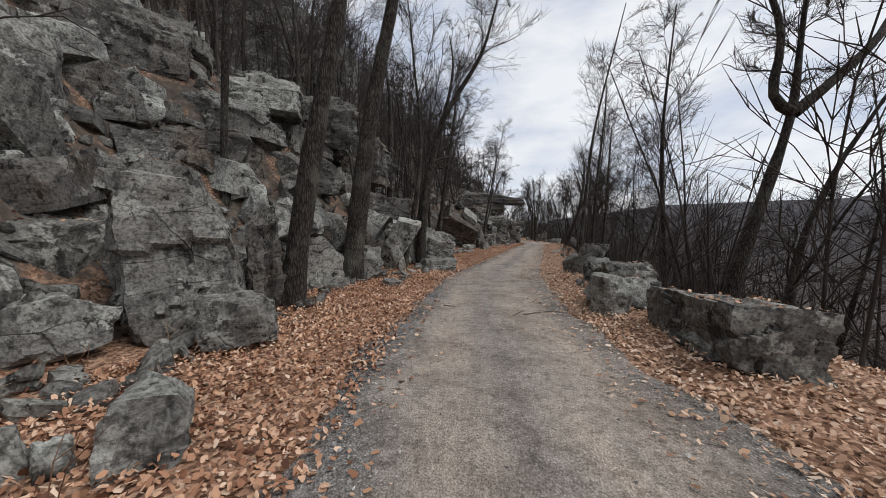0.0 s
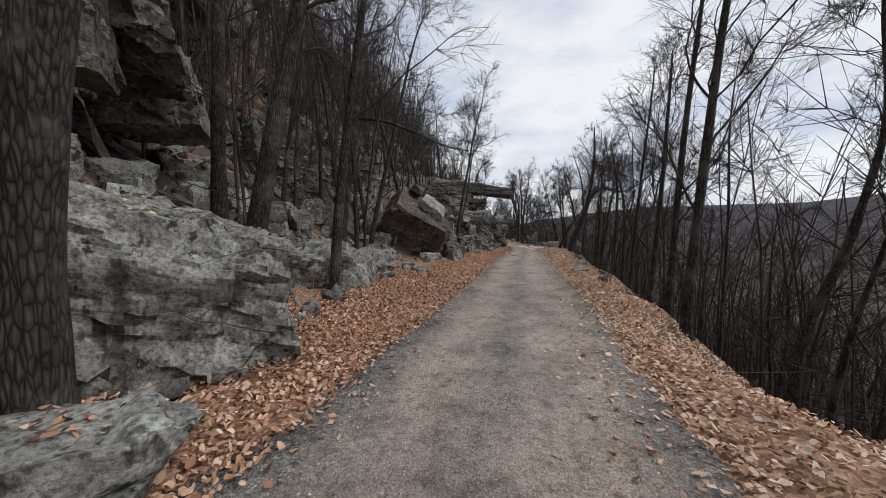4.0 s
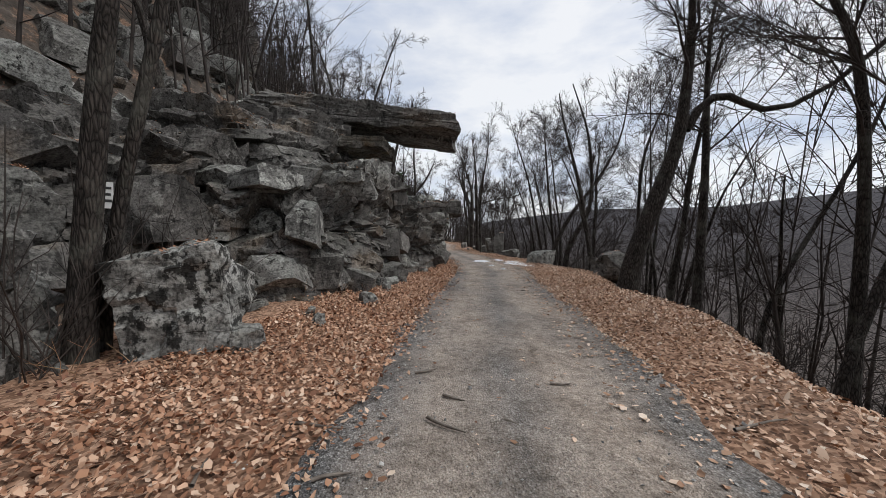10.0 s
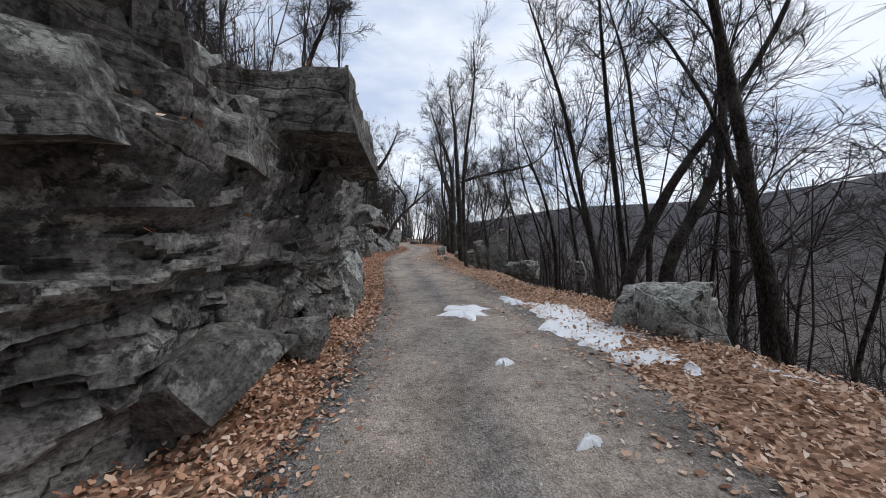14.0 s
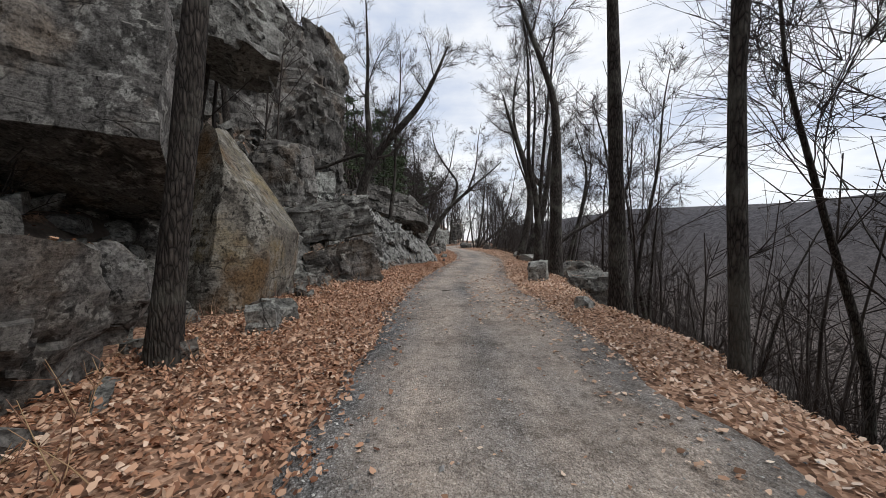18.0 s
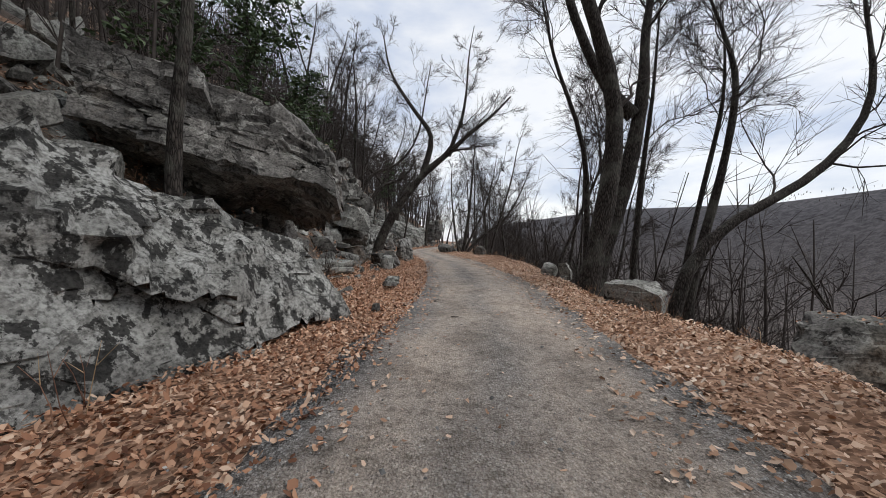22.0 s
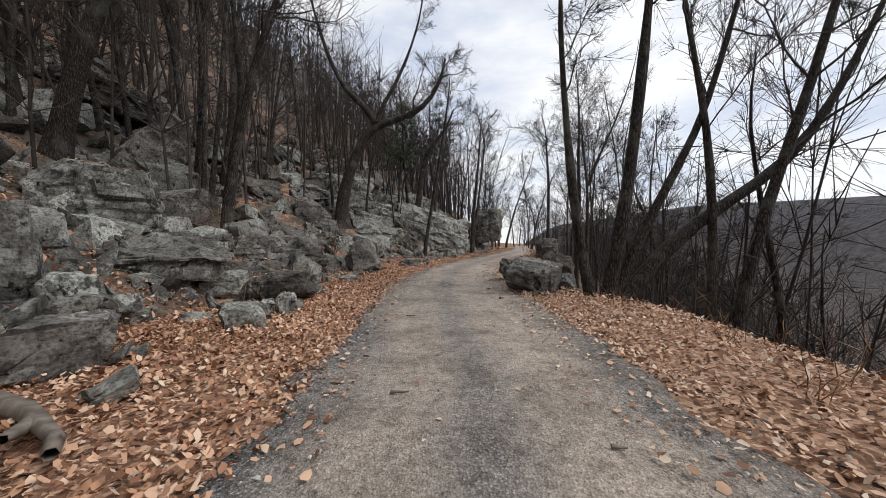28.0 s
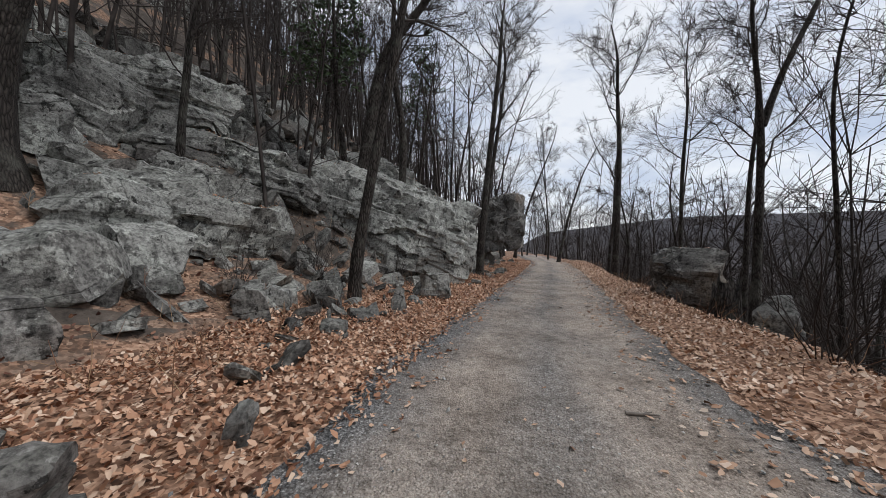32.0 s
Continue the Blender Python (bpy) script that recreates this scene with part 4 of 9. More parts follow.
boulder(-0.32, 10.55, 0.00, 1.3, 0.9, 0.26, 11, 53, M_ROCK, strata=0.03, round_=0.15, label="weathered grey sandstone boulder with lichen patches")
boulder(-1.12, 7.32, 0.00, 0.45, 0.38, 0.20, 42, 54, M_ROCK, strata=0.02, round_=0.40, label="weathered grey sandstone boulder with lichen patches")
boulder(-1.18, 7.66, 0.00, 0.31, 0.26, 0.18, 38, 55, M_ROCK, round_=0.20, label="weathered grey sandstone boulder with lichen patches")
boulder(-5.88, 14.56, 5.46, 2.90, 2.47, 1.06, 35, 56, M_ROCK_PALE, strata=0.03, label="pale lichen-crusted sandstone boulder")
boulder(-3.78, 14.52, 3.82, 2.74, 2.33, 1.51, 26, 57, M_ROCK_DARK, cuts=12, label="dark sandstone boulder, shade put into its colour, with stains")
boulder(2.85, 3.4, -0.02, 0.66, 1.75, 0.64, -12, 58, M_ROCK, n=26, cuts=-3, round_=0.04, rough=0.07, tilt=(-3, 4), label="long flat-topped boulder with a mossy end at the outer edge")
boulder(2.80, 5.38, 0.00, 0.99, 0.84, 0.56, -27, 59, M_ROCK, strata=0.03, round_=0.20, label="weathered grey sandstone boulder with lichen patches")
boulder(3.72, 7.85, 0.00, 0.80, 0.66, 0.70, -25, 60, M_ROCK, label="weathered grey sandstone boulder with lichen patches")
boulder(4.1, 9.35, -0.12, 0.72, 0.62, 1.22, -24, 61, M_ROCK, n=20, cuts=1, round_=0.08, rough=0.08, tilt=(0, 14), label="grey block with a slanting top at the outer edge")
boulder(3.75, 6.6, -0.08, 1.0, 1.35, 0.78, -20, 62, M_ROCK, n=18, cuts=3, round_=0.25, label="rounded grey boulder at the outer edge")
boulder(2.47, 4.86, 0.00, 0.51, 0.43, 0.67, -50, 63, M_ROCK_PALE, round_=0.45, label="broad rounded boulder at the outer edge")
boulder(3.00, 7.25, 0.00, 0.21, 0.18, 0.23, -51, 65, M_ROCK, label="weathered grey sandstone boulder with lichen patches")
boulder(3.94, 9.96, -0.15, 0.69, 0.58, 0.81, -51, 66, M_ROCK_DARK, round_=0.15, tilt=(0, 18), label="dark sandstone boulder, shade put into its colour, with stains")
boulder(0.10, 19.22, 0.00, 1.26, 1.07, 0.89, 22, 67, M_ROCK_PALE, label="pale angular boulder on the leaf bank")
boulder(-0.03, 15.72, 0.00, 0.47, 0.40, 0.53, 43, 68, M_ROCK, round_=0.60, label="rounded grey stone on the leaf bank")
boulder(-1.62, 16.93, 0.15, 0.66, 0.56, 0.66, 46, 69, M_ROCK_PALE, label="pale lichen-crusted sandstone boulder")
boulder(-0.12, 18.09, 0.10, 0.34, 0.28, 0.46, 28, 70, M_ROCK_PALE, label="pale lichen-crusted sandstone boulder")
boulder(-1.15, 18.95, 0.23, 0.28, 0.24, 0.57, 32, 71, M_ROCK_PALE, label="pale lichen-crusted sandstone boulder")
boulder(-1.90, 17.04, 0.66, 0.22, 0.19, 0.39, 47, 72, M_ROCK_PALE, label="pale lichen-crusted sandstone boulder")
boulder(-1.77, 17.26, 0.56, 0.29, 0.25, 0.43, 45, 73, M_ROCK, label="weathered grey sandstone boulder with lichen patches")
boulder(-1.61, 17.50, 0.44, 0.37, 0.31, 0.58, 42, 74, M_ROCK_DARK, label="dark sandstone boulder, shade put into its colour, with stains")
boulder(-1.70, 18.03, 0.49, 0.33, 0.28, 0.43, 40, 75, M_ROCK_PALE, label="pale lichen-crusted sandstone boulder")
boulder(-1.47, 18.33, 0.35, 0.43, 0.36, 0.61, 37, 76, M_ROCK, label="weathered grey sandstone boulder with lichen patches")
boulder(-1.18, 18.65, 0.19, 0.54, 0.46, 0.68, 33, 77, M_ROCK_DARK, label="dark sandstone boulder, shade put into its colour, with stains")
boulder(-1.14, 19.37, 0.25, 0.48, 0.41, 0.63, 30, 78, M_ROCK_PALE, label="pale lichen-crusted sandstone boulder")
boulder(-2.48, 17.72, 0.99, 0.81, 0.69, 1.04, 47, 79, M_ROCK_DARK, strata=0.06, label="layered grey sandstone ledge with open joints")
boulder(-2.74, 19.98, 1.37, 1.03, 0.88, 0.62, 37, 80, M_ROCK, strata=0.04, label="weathered grey sandstone boulder with lichen patches")
boulder(-4.09, 21.93, 1.97, 1.83, 1.56, 3.25, 37, 81, M_ROCK_DARK, cuts=12, label="dark overhanging boulder high in the rock pile")
boulder(-3.26, 23.26, 2.57, 1.58, 1.34, 1.38, 29, 82, M_ROCK_DARK, label="dark sandstone boulder, shade put into its colour, with stains")
boulder(-2.60, 21.76, 1.44, 1.08, 0.92, 1.04, 30, 83, M_ROCK, label="weathered grey sandstone boulder with lichen patches")
boulder(-1.58, 16.70, 0.43, 0.25, 0.22, 0.68, 48, 84, M_ROCK, label="weathered grey sandstone boulder with lichen patches")
boulder(-4.89, 22.49, 3.43, 1.15, 0.98, 2.18, 43, 85, M_ROCK_DARK, cuts=12, label="dark sandstone boulder, shade put into its colour, with stains")
boulder(-2.22, 19.41, 0.96, 0.73, 0.62, 0.99, 45, 86, M_ROCK_DARK, strata=0.06, label="dark sandstone boulder, shade put into its colour, with stains")
boulder(1.09, 19.61, 0.05, 0.56, 0.47, 0.27, 19, 87, M_ROCK_PALE, label="pale lichen-crusted sandstone boulder")
boulder(1.44, 18.98, 0.02, 0.58, 0.49, 0.22, 17, 88, M_ROCK, label="weathered grey sandstone boulder with lichen patches")
boulder(0.62, 17.31, 0.02, 0.33, 0.28, 0.27, 37, 89, M_ROCK, label="weathered grey sandstone boulder with lichen patches")
boulder(0.21, 16.70, 0.00, 0.16, 0.14, 0.43, 48, 90, M_ROCK_DARK, label="dark sandstone boulder, shade put into its colour, with stains")
boulder(1.8, 23.2, -0.05, 0.9, 0.62, 0.45, 12, 91, M_ROCK_PALE, n=16, cuts=-1, round_=0.06, label="pale squared stone under the overhang")
boulder(1.71, 22.21, 0.00, 0.37, 0.32, 0.38, 29, 92, M_ROCK, label="weathered grey sandstone boulder with lichen patches")
boulder(0.13, 24.26, 0.05, 0.94, 0.80, 1.14, 32, 93, M_ROCK_DARK, cuts=6, round_=0.50, label="dark sandstone boulder, shade put into its colour, with stains")
boulder(-0.33, 23.62, 0.76, 0.78, 0.66, 0.46, 38, 94, M_ROCK, label="weathered grey sandstone boulder with lichen patches")
boulder(-0.79, 24.47, 0.15, 1.30, 1.10, 0.62, 37, 95, M_ROCK_DARK, label="dark sandstone boulder, shade put into its colour, with stains")
boulder(-0.84, 23.33, 1.02, 0.56, 0.48, 0.90, 43, 96, M_ROCK, label="weathered grey sandstone boulder with lichen patches")
boulder(-1.32, 24.31, 1.75, 0.96, 0.82, 1.35, 41, 97, M_ROCK, strata=0.05, label="weathered grey sandstone boulder with lichen patches")
boulder(2.85, 23.05, 0.00, 0.61, 0.52, 0.65, 42, 98, M_ROCK, label="squat grey boulder on the leaf bank")
boulder(2.85, 24.72, -0.05, 1.0, 0.9, 0.95, 30, 99, M_ROCK_DARK, n=20, strata=0.05, round_=0.20, label="dark craggy boulder with leaves on its top")
boulder(2.64, 26.18, 0.07, 1.04, 0.89, 1.83, 22, 100, M_ROCK_DARK, strata=0.05, label="dark sandstone boulder, shade put into its colour, with stains")
boulder(3.18, 23.24, 0.00, 0.22, 0.19, 0.22, 34, 101, M_ROCK_PALE, label="pale lichen-crusted sandstone boulder")
boulder(7.68, 21.47, 0.00, 0.45, 0.38, 0.25, -51, 102, M_ROCK, strata=0.02, round_=0.20, label="weathered grey sandstone boulder with lichen patches")
boulder(6.30, 17.56, 0.00, 0.26, 0.22, 0.20, -39, 103, M_ROCK_PALE, label="pale lichen-crusted sandstone boulder")
boulder(6.56, 19.34, 0.00, 0.60, 0.51, 0.22, -32, 104, M_ROCK, label="weathered grey sandstone boulder with lichen patches")
boulder(8.26, 23.19, -0.05, 0.26, 0.22, 0.19, -58, 105, M_ROCK, strata=0.02, label="weathered grey sandstone boulder with lichen patches")
boulder(4.05, 28.75, 0.00, 1.15, 0.9, 1.2, 12, 106, M_ROCK_MOTTLED, n=20, cuts=1, round_=0.05, label="mottled pale block at the foot of the cliff")
boulder(6.05, 33.9, -0.05, 0.62, 0.5, 0.75, 10, 122, M_ROCK, cuts=1, round_=0.04, label="squared grey block at the foot of the cliff")
boulder(2.39, 31.73, 1.44, 0.75, 0.64, 0.59, 27, 107, M_ROCK_DARK, label="dark sandstone boulder, shade put into its colour, with stains")
boulder(3.06, 32.48, 0.78, 1.47, 1.25, 0.96, 21, 108, M_ROCK_DARK, cuts=14, label="dark sandstone boulder, shade put into its colour, with stains")
boulder(2.06, 29.39, 0.64, 0.64, 0.54, 1.45, 41, 113, M_ROCK, strata=0.05, label="weathered grey sandstone boulder with lichen patches")
boulder(2.63, 28.69, 0.10, 0.54, 0.46, 0.78, 41, 114, M_ROCK, label="weathered grey sandstone boulder with lichen patches")
boulder(4.68, 28.54, 0.00, 0.35, 0.30, 0.30, 19, 115, M_ROCK, label="weathered grey sandstone boulder with lichen patches")
boulder(5.84, 30.57, 0.00, 0.29, 0.25, 0.26, 19, 116, M_ROCK_PALE, label="pale lichen-crusted sandstone boulder")
boulder(5.04, 29.85, 0.00, 0.18, 0.16, 0.18, 37, 117, M_ROCK, label="weathered grey sandstone boulder with lichen patches")
boulder(5.26, 29.35, 0.00, 0.19, 0.16, 0.20, 40, 118, M_ROCK, round_=0.40, label="weathered grey sandstone boulder with lichen patches")
boulder(2.98, 32.28, 0.91, 0.67, 0.57, 0.90, 39, 119, M_ROCK_DARK, cuts=13, label="dark sandstone boulder, shade put into its colour, with stains")
boulder(3.99, 34.67, 0.46, 1.52, 1.29, 2.34, 22, 121, M_ROCK_DARK, cuts=13, label="dark sandstone boulder, shade put into its colour, with stains")
boulder(4.45, 39.01, 3.31, 2.76, 2.34, 1.74, 12, 125, M_ROCK_PALE, strata=0.03, label="pale block under the ledge")
boulder(3.58, 37.44, 3.06, 1.21, 1.03, 2.40, 18, 126, M_ROCK_DARK, strata=0.04, label="dark sandstone boulder, shade put into its colour, with stains")
boulder(2.45, 35.46, 2.26, 2.87, 2.01, 1.63, 29, 127, M_ROCK_DARK, strata=0.08, label="dark sandstone boulder, shade put into its colour, with stains")
boulder(2.03, 33.69, 2.30, 0.70, 0.59, 1.90, 38, 128, M_ROCK_DARK, strata=0.06, label="dark sandstone boulder, shade put into its colour, with stains")
boulder(6.29, 33.14, 0.00, 0.81, 0.69, 0.53, 6, 129, M_ROCK, label="weathered grey sandstone boulder with lichen patches")
boulder(6.39, 33.47, 0.00, 0.58, 0.50, 0.54, 21, 130, M_ROCK, round_=0.15, label="weathered grey sandstone boulder with lichen patches")
boulder(6.29, 32.52, 0.00, 0.37, 0.31, 0.27, 29, 131, M_ROCK_PALE, label="pale lichen-crusted sandstone boulder")
boulder(6.08, 32.37, 0.00, 0.25, 0.21, 0.27, 34, 132, M_ROCK, label="weathered grey sandstone boulder with lichen patches")
boulder(6.18, 32.01, 0.00, 0.19, 0.16, 0.23, 36, 133, M_ROCK, label="weathered grey sandstone boulder with lichen patches")
boulder(6.18, 31.84, 0.00, 0.18, 0.16, 0.21, 38, 134, M_ROCK, label="weathered grey sandstone boulder with lichen patches")
boulder(6.58, 34.65, 0.00, 0.47, 0.40, 0.63, 14, 135, M_ROCK_PALE, cuts=13, label="pale pointed splinter of rock")
boulder(6.83, 34.72, 0.00, 0.45, 0.38, 0.45, 11, 136, M_ROCK, label="weathered grey sandstone boulder with lichen patches")
boulder(6.76, 34.97, 0.00, 0.51, 0.44, 0.63, 32, 137, M_ROCK_PALE, cuts=14, round_=0.10, label="pale pointed splinter of rock")
boulder(7.03, 35.01, 0.00, 0.42, 0.36, 0.43, 28, 138, M_ROCK, tilt=(0, 25), label="weathered grey sandstone boulder with lichen patches")
boulder(7.39, 35.11, 0.00, 0.36, 0.31, 0.22, 22, 139, M_ROCK, label="weathered grey sandstone boulder with lichen patches")
boulder(6.68, 34.70, 0.00, 0.20, 0.17, 0.15, 36, 140, M_ROCK, label="weathered grey sandstone boulder with lichen patches")
boulder(12.80, 37.82, 0.00, 1.09, 0.92, 0.69, -46, 141, M_ROCK_PALE, cuts=6, label="grey-white boulder at the outer edge")
boulder(13.41, 34.96, -0.28, 0.92, 0.78, 0.88, -59, 142, M_ROCK_DARK, strata=0.04, round_=0.10, label="dark sandstone boulder, shade put into its colour, with stains")
boulder(12.95, 33.71, -0.16, 1.05, 0.89, 1.03, -52, 143, M_ROCK_DARK, round_=0.12, label="dark squared block at the outer edge")
boulder(12.58, 37.36, 0.00, 0.91, 0.54, 0.67, -60, 144, M_ROCK_PALE, round_=0.40, label="pale humped boulder beside a strip of snow")
boulder(8.73, 39.55, 0.00, 0.48, 0.41, 0.84, -1, 145, M_ROCK_PALE, cuts=13, label="pale lichen-crusted sandstone boulder")
boulder(8.74, 39.77, 0.00, 0.77, 0.66, 1.18, 4, 146, M_ROCK_PALE, cuts=13, round_=0.10, label="pale leaning slab against the cliff")
boulder(8.18, 37.72, 0.00, 0.19, 0.16, 0.24, 28, 147, M_ROCK_PALE, cuts=12, label="pale lichen-crusted sandstone boulder")
boulder(8.54, 37.86, 0.00, 0.45, 0.38, 0.47, 10, 148, M_ROCK, label="weathered grey sandstone boulder with lichen patches")
boulder(8.49, 39.87, 0.00, 0.86, 0.73, 1.47, 11, 149, M_ROCK_PALE, cuts=13, round_=0.10, tilt=(0, 10), label="pale leaning slab against the cliff")
boulder(8.77, 42.47, 0.00, 0.71, 0.61, 0.53, 5, 150, M_ROCK_DARK, label="dark sandstone boulder, shade put into its colour, with stains")
boulder(8.46, 38.46, 0.00, 0.46, 0.39, 0.56, 17, 151, M_ROCK_DARK, label="dark sandstone boulder, shade put into its colour, with stains")
boulder(6.95, 44.0, 0.1, 1.35, 0.85, 1.15, 35, 951, M_ROCK_PALE, cuts=1, round_=0.05, tilt=(0, 27), label="tilted pale slab crusted with lichen")
boulder(7.3, 44.95, -0.05, 1.5, 0.9, 0.95, 12, 152, M_ROCK_PALE, cuts=4, round_=0.08, tilt=(-8, 8), label="low lichened boulder under an overhanging one")
boulder(8.08, 42.92, 0.00, 1.18, 0.53, 0.52, 39, 153, M_ROCK_DARK, round_=0.20, tilt=(0, 8), label="dark undercut slab lying on the leaves")
boulder(8.13, 42.46, 0.00, 0.32, 0.27, 0.44, 45, 154, M_ROCK, label="weathered grey sandstone boulder with lichen patches")
boulder(6.70, 45.96, 0.10, 1.63, 1.38, 1.02, 32, 155, M_ROCK, round_=0.15, tilt=(0, -10), label="weathered grey sandstone boulder with lichen patches")
boulder(8.07, 45.18, 0.00, 0.85, 0.72, 0.94, 23, 156, M_ROCK, cuts=12, tilt=(0, 12), label="weathered grey sandstone boulder with lichen patches")
boulder(6.19, 51.60, 4.57, 3.11, 2.65, 2.26, 19, 159, M_ROCK, strata=0.06, label="weathered grey sandstone boulder with lichen patches")
boulder(7.09, 45.26, 0.00, 0.33, 0.28, 0.27, 32, 161, M_ROCK_PALE, label="pale lichen-crusted sandstone boulder")
boulder(14.06, 44.66, -0.21, 0.62, 0.53, 0.56, -45, 162, M_ROCK, round_=0.30, label="weathered grey sandstone boulder with lichen patches")
boulder(14.37, 44.24, -0.24, 0.64, 0.54, 0.69, -51, 163, M_ROCK, round_=0.12, label="weathered grey sandstone boulder with lichen patches")
boulder(16.39, 44.42, -0.34, 0.39, 0.33, 0.69, -59, 164, M_ROCK_PALE, label="pale lichen-crusted sandstone boulder")
boulder(7.50, 47.25, 0.00, 0.72, 0.61, 0.80, 35, 165, M_ROCK_PALE, label="pale jagged stone on the leaf bank")
boulder(8.10, 45.37, 0.00, 0.49, 0.42, 0.87, 46, 166, M_ROCK, round_=0.15, tilt=(0, 12), label="weathered grey sandstone boulder with lichen patches")
boulder(7.74, 46.27, -0.00, 0.60, 0.51, 0.65, 40, 167, M_ROCK, label="weathered grey sandstone boulder with lichen patches")
boulder(8.31, 45.61, 0.00, 0.26, 0.22, 0.26, 40, 168, M_ROCK, label="weathered grey sandstone boulder with lichen patches")
boulder(6.57, 47.13, 0.60, 0.31, 0.26, 0.55, 44, 169, M_ROCK, label="weathered grey sandstone boulder with lichen patches")
boulder(4.00, 51.12, 1.81, 2.88, 2.45, 3.90, 44, 170, M_ROCK_DARK, strata=0.05, cuts=7, round_=0.10, label="massive dark rock face above a cave-like gap")
boulder(7.30, 48.25, 0.05, 0.71, 0.60, 1.15, 40, 171, M_ROCK_DARK, round_=0.30, label="dark sandstone boulder, shade put into its colour, with stains")
boulder(7.49, 47.38, 0.00, 0.69, 0.59, 0.93, 46, 172, M_ROCK_PALE, round_=0.50, label="rounded pale boulder on the leaf bank")
boulder(6.88, 50.69, 0.05, 1.08, 0.91, 1.27, 30, 173, M_ROCK, cuts=12, label="weathered grey sandstone boulder with lichen patches")
boulder(8.47, 48.85, 0.00, 0.38, 0.32, 0.42, 23, 174, M_ROCK_PALE, label="pale lichen-crusted sandstone boulder")
boulder(6.41, 50.18, 0.69, 0.69, 0.58, 1.35, 35, 175, M_ROCK_DARK, label="dark sandstone boulder, shade put into its colour, with stains")
boulder(7.18, 50.55, 0.00, 2.3, 1.9, 3.4, 0, 176, M_ROCK_OCHRE, n=34, cuts=-5, round_=0.0, rough=0.11, broken=0.025, cell=(0.9, 0.9, 1.2), faces=(((0.82, 0.05, 0.57), 0.64), ((0.99, 0, -0.13), 0.93), ((0.55, -0.82, 0.12), 0.86), ((-0.45, -0.88, 0.18), 0.58), ((-0.8, -0.3, 0.5), 0.95)), label="huge ochre-stained leaning wedge of rock")
boulder(6.66, 54.34, 1.84, 1.86, 1.58, 2.03, 28, 177, M_ROCK_DARK, cuts=12, label="dark angular boulder wedged in the rock pile")
boulder(7.23, 52.89, 0.14, 0.98, 0.83, 1.29, 30, 178, M_ROCK, cuts=12, tilt=(0, 20), label="weathered grey sandstone boulder with lichen patches")
boulder(7.50, 51.82, 0.02, 0.51, 0.43, 0.54, 34, 179, M_ROCK_PALE, label="pale lichen-crusted sandstone boulder")
boulder(7.94, 52.09, 0.00, 0.62, 0.52, 0.44, 28, 180, M_ROCK, label="weathered grey sandstone boulder with lichen patches")
boulder(8.42, 49.33, 0.00, 0.44, 0.38, 0.40, 47, 181, M_ROCK_PALE, round_=0.30, label="pale lichen-crusted sandstone boulder")
boulder(4.02, 57.74, 4.04, 4.58, 3.89, 5.60, 32, 182, M_ROCK_DARK, strata=0.05, round_=0.10, label="dark cliff buttress above the road")
boulder(6.18, 59.69, 2.89, 2.36, 2.28, 7.65, 19, 183, M_ROCK_DARK, strata=0.05, round_=0.12, label="dark cliff buttress above the road")
boulder(5.74, 53.60, 2.21, 0.51, 0.43, 0.77, 37, 184, M_ROCK, label="weathered grey sandstone boulder with lichen patches")
boulder(8.65, 56.83, 0.00, 1.04, 0.88, 1.45, 10, 185, M_ROCK_DARK, round_=0.20, label="dark sandstone boulder, shade put into its colour, with stains")
boulder(8.20, 50.04, 0.00, 0.39, 0.33, 0.18, 40, 186, M_ROCK, label="weathered grey sandstone boulder with lichen patches")
boulder(13.51, 53.20, 0.00, 0.51, 0.43, 0.63, -29, 187, M_ROCK_PALE, round_=0.40, label="pale lichen-crusted sandstone boulder")
boulder(12.98, 49.84, -0.05, 0.28, 0.24, 0.31, -49, 188, M_ROCK_PALE, strata=0.02, label="pale lichen-crusted sandstone boulder")
boulder(15.0, 53.0, -0.85, 1.5, 1.5, 1.25, -30, 189, M_ROCK, n=22, cuts=3, round_=0.12, rough=0.14, broken=0.10, label="broken grey-green outcrop standing below the outer edge")
boulder(7.53, 53.17, 0.00, 0.19, 0.25, 0.83, 47, 190, M_ROCK, label="weathered grey sandstone boulder with lichen patches")
boulder(8.93, 54.04, 0.00, 0.50, 0.43, 0.69, 24, 191, M_ROCK_PALE, cuts=12, label="pale lichen-crusted sandstone boulder")
boulder(7.69, 55.95, 0.42, 0.58, 0.49, 1.23, 27, 192, M_ROCK_PALE, cuts=12, label="pale lichen-crusted sandstone boulder")
boulder(8.15, 56.59, 0.00, 1.09, 0.93, 1.55, 40, 194, M_ROCK_DARK, round_=0.15, label="dark faceted boulder leaning on the rock face")
boulder(9.27, 55.68, 0.00, 0.26, 0.22, 0.32, 35, 195, M_ROCK_PALE, label="pale lichen-crusted sandstone boulder")
boulder(8.81, 55.35, 0.00, 0.18, 0.15, 0.19, 45, 196, M_ROCK_PALE, round_=0.40, label="pale lichen-crusted sandstone boulder")
boulder(6.68, 57.82, 1.91, 1.40, 1.19, 1.86, 43, 197, M_ROCK_PALE, strata=0.04, label="pale lichen-crusted sandstone boulder")
boulder(5.70, 59.67, 4.10, 1.40, 1.19, 1.03, 39, 198, M_ROCK_DARK, strata=0.05, label="dark sandstone boulder, shade put into its colour, with stains")
boulder(17.37, 58.72, -0.89, 1.74, 1.48, 1.10, -48, 199, M_ROCK_DARK, strata=0.04, round_=0.10, label="dark flat ledge below the outer edge")
boulder(8.58, 63.80, 0.14, 2.19, 1.86, 1.58, 39, 200, M_ROCK_DARK, label="dark rock propping up a jutting boulder")
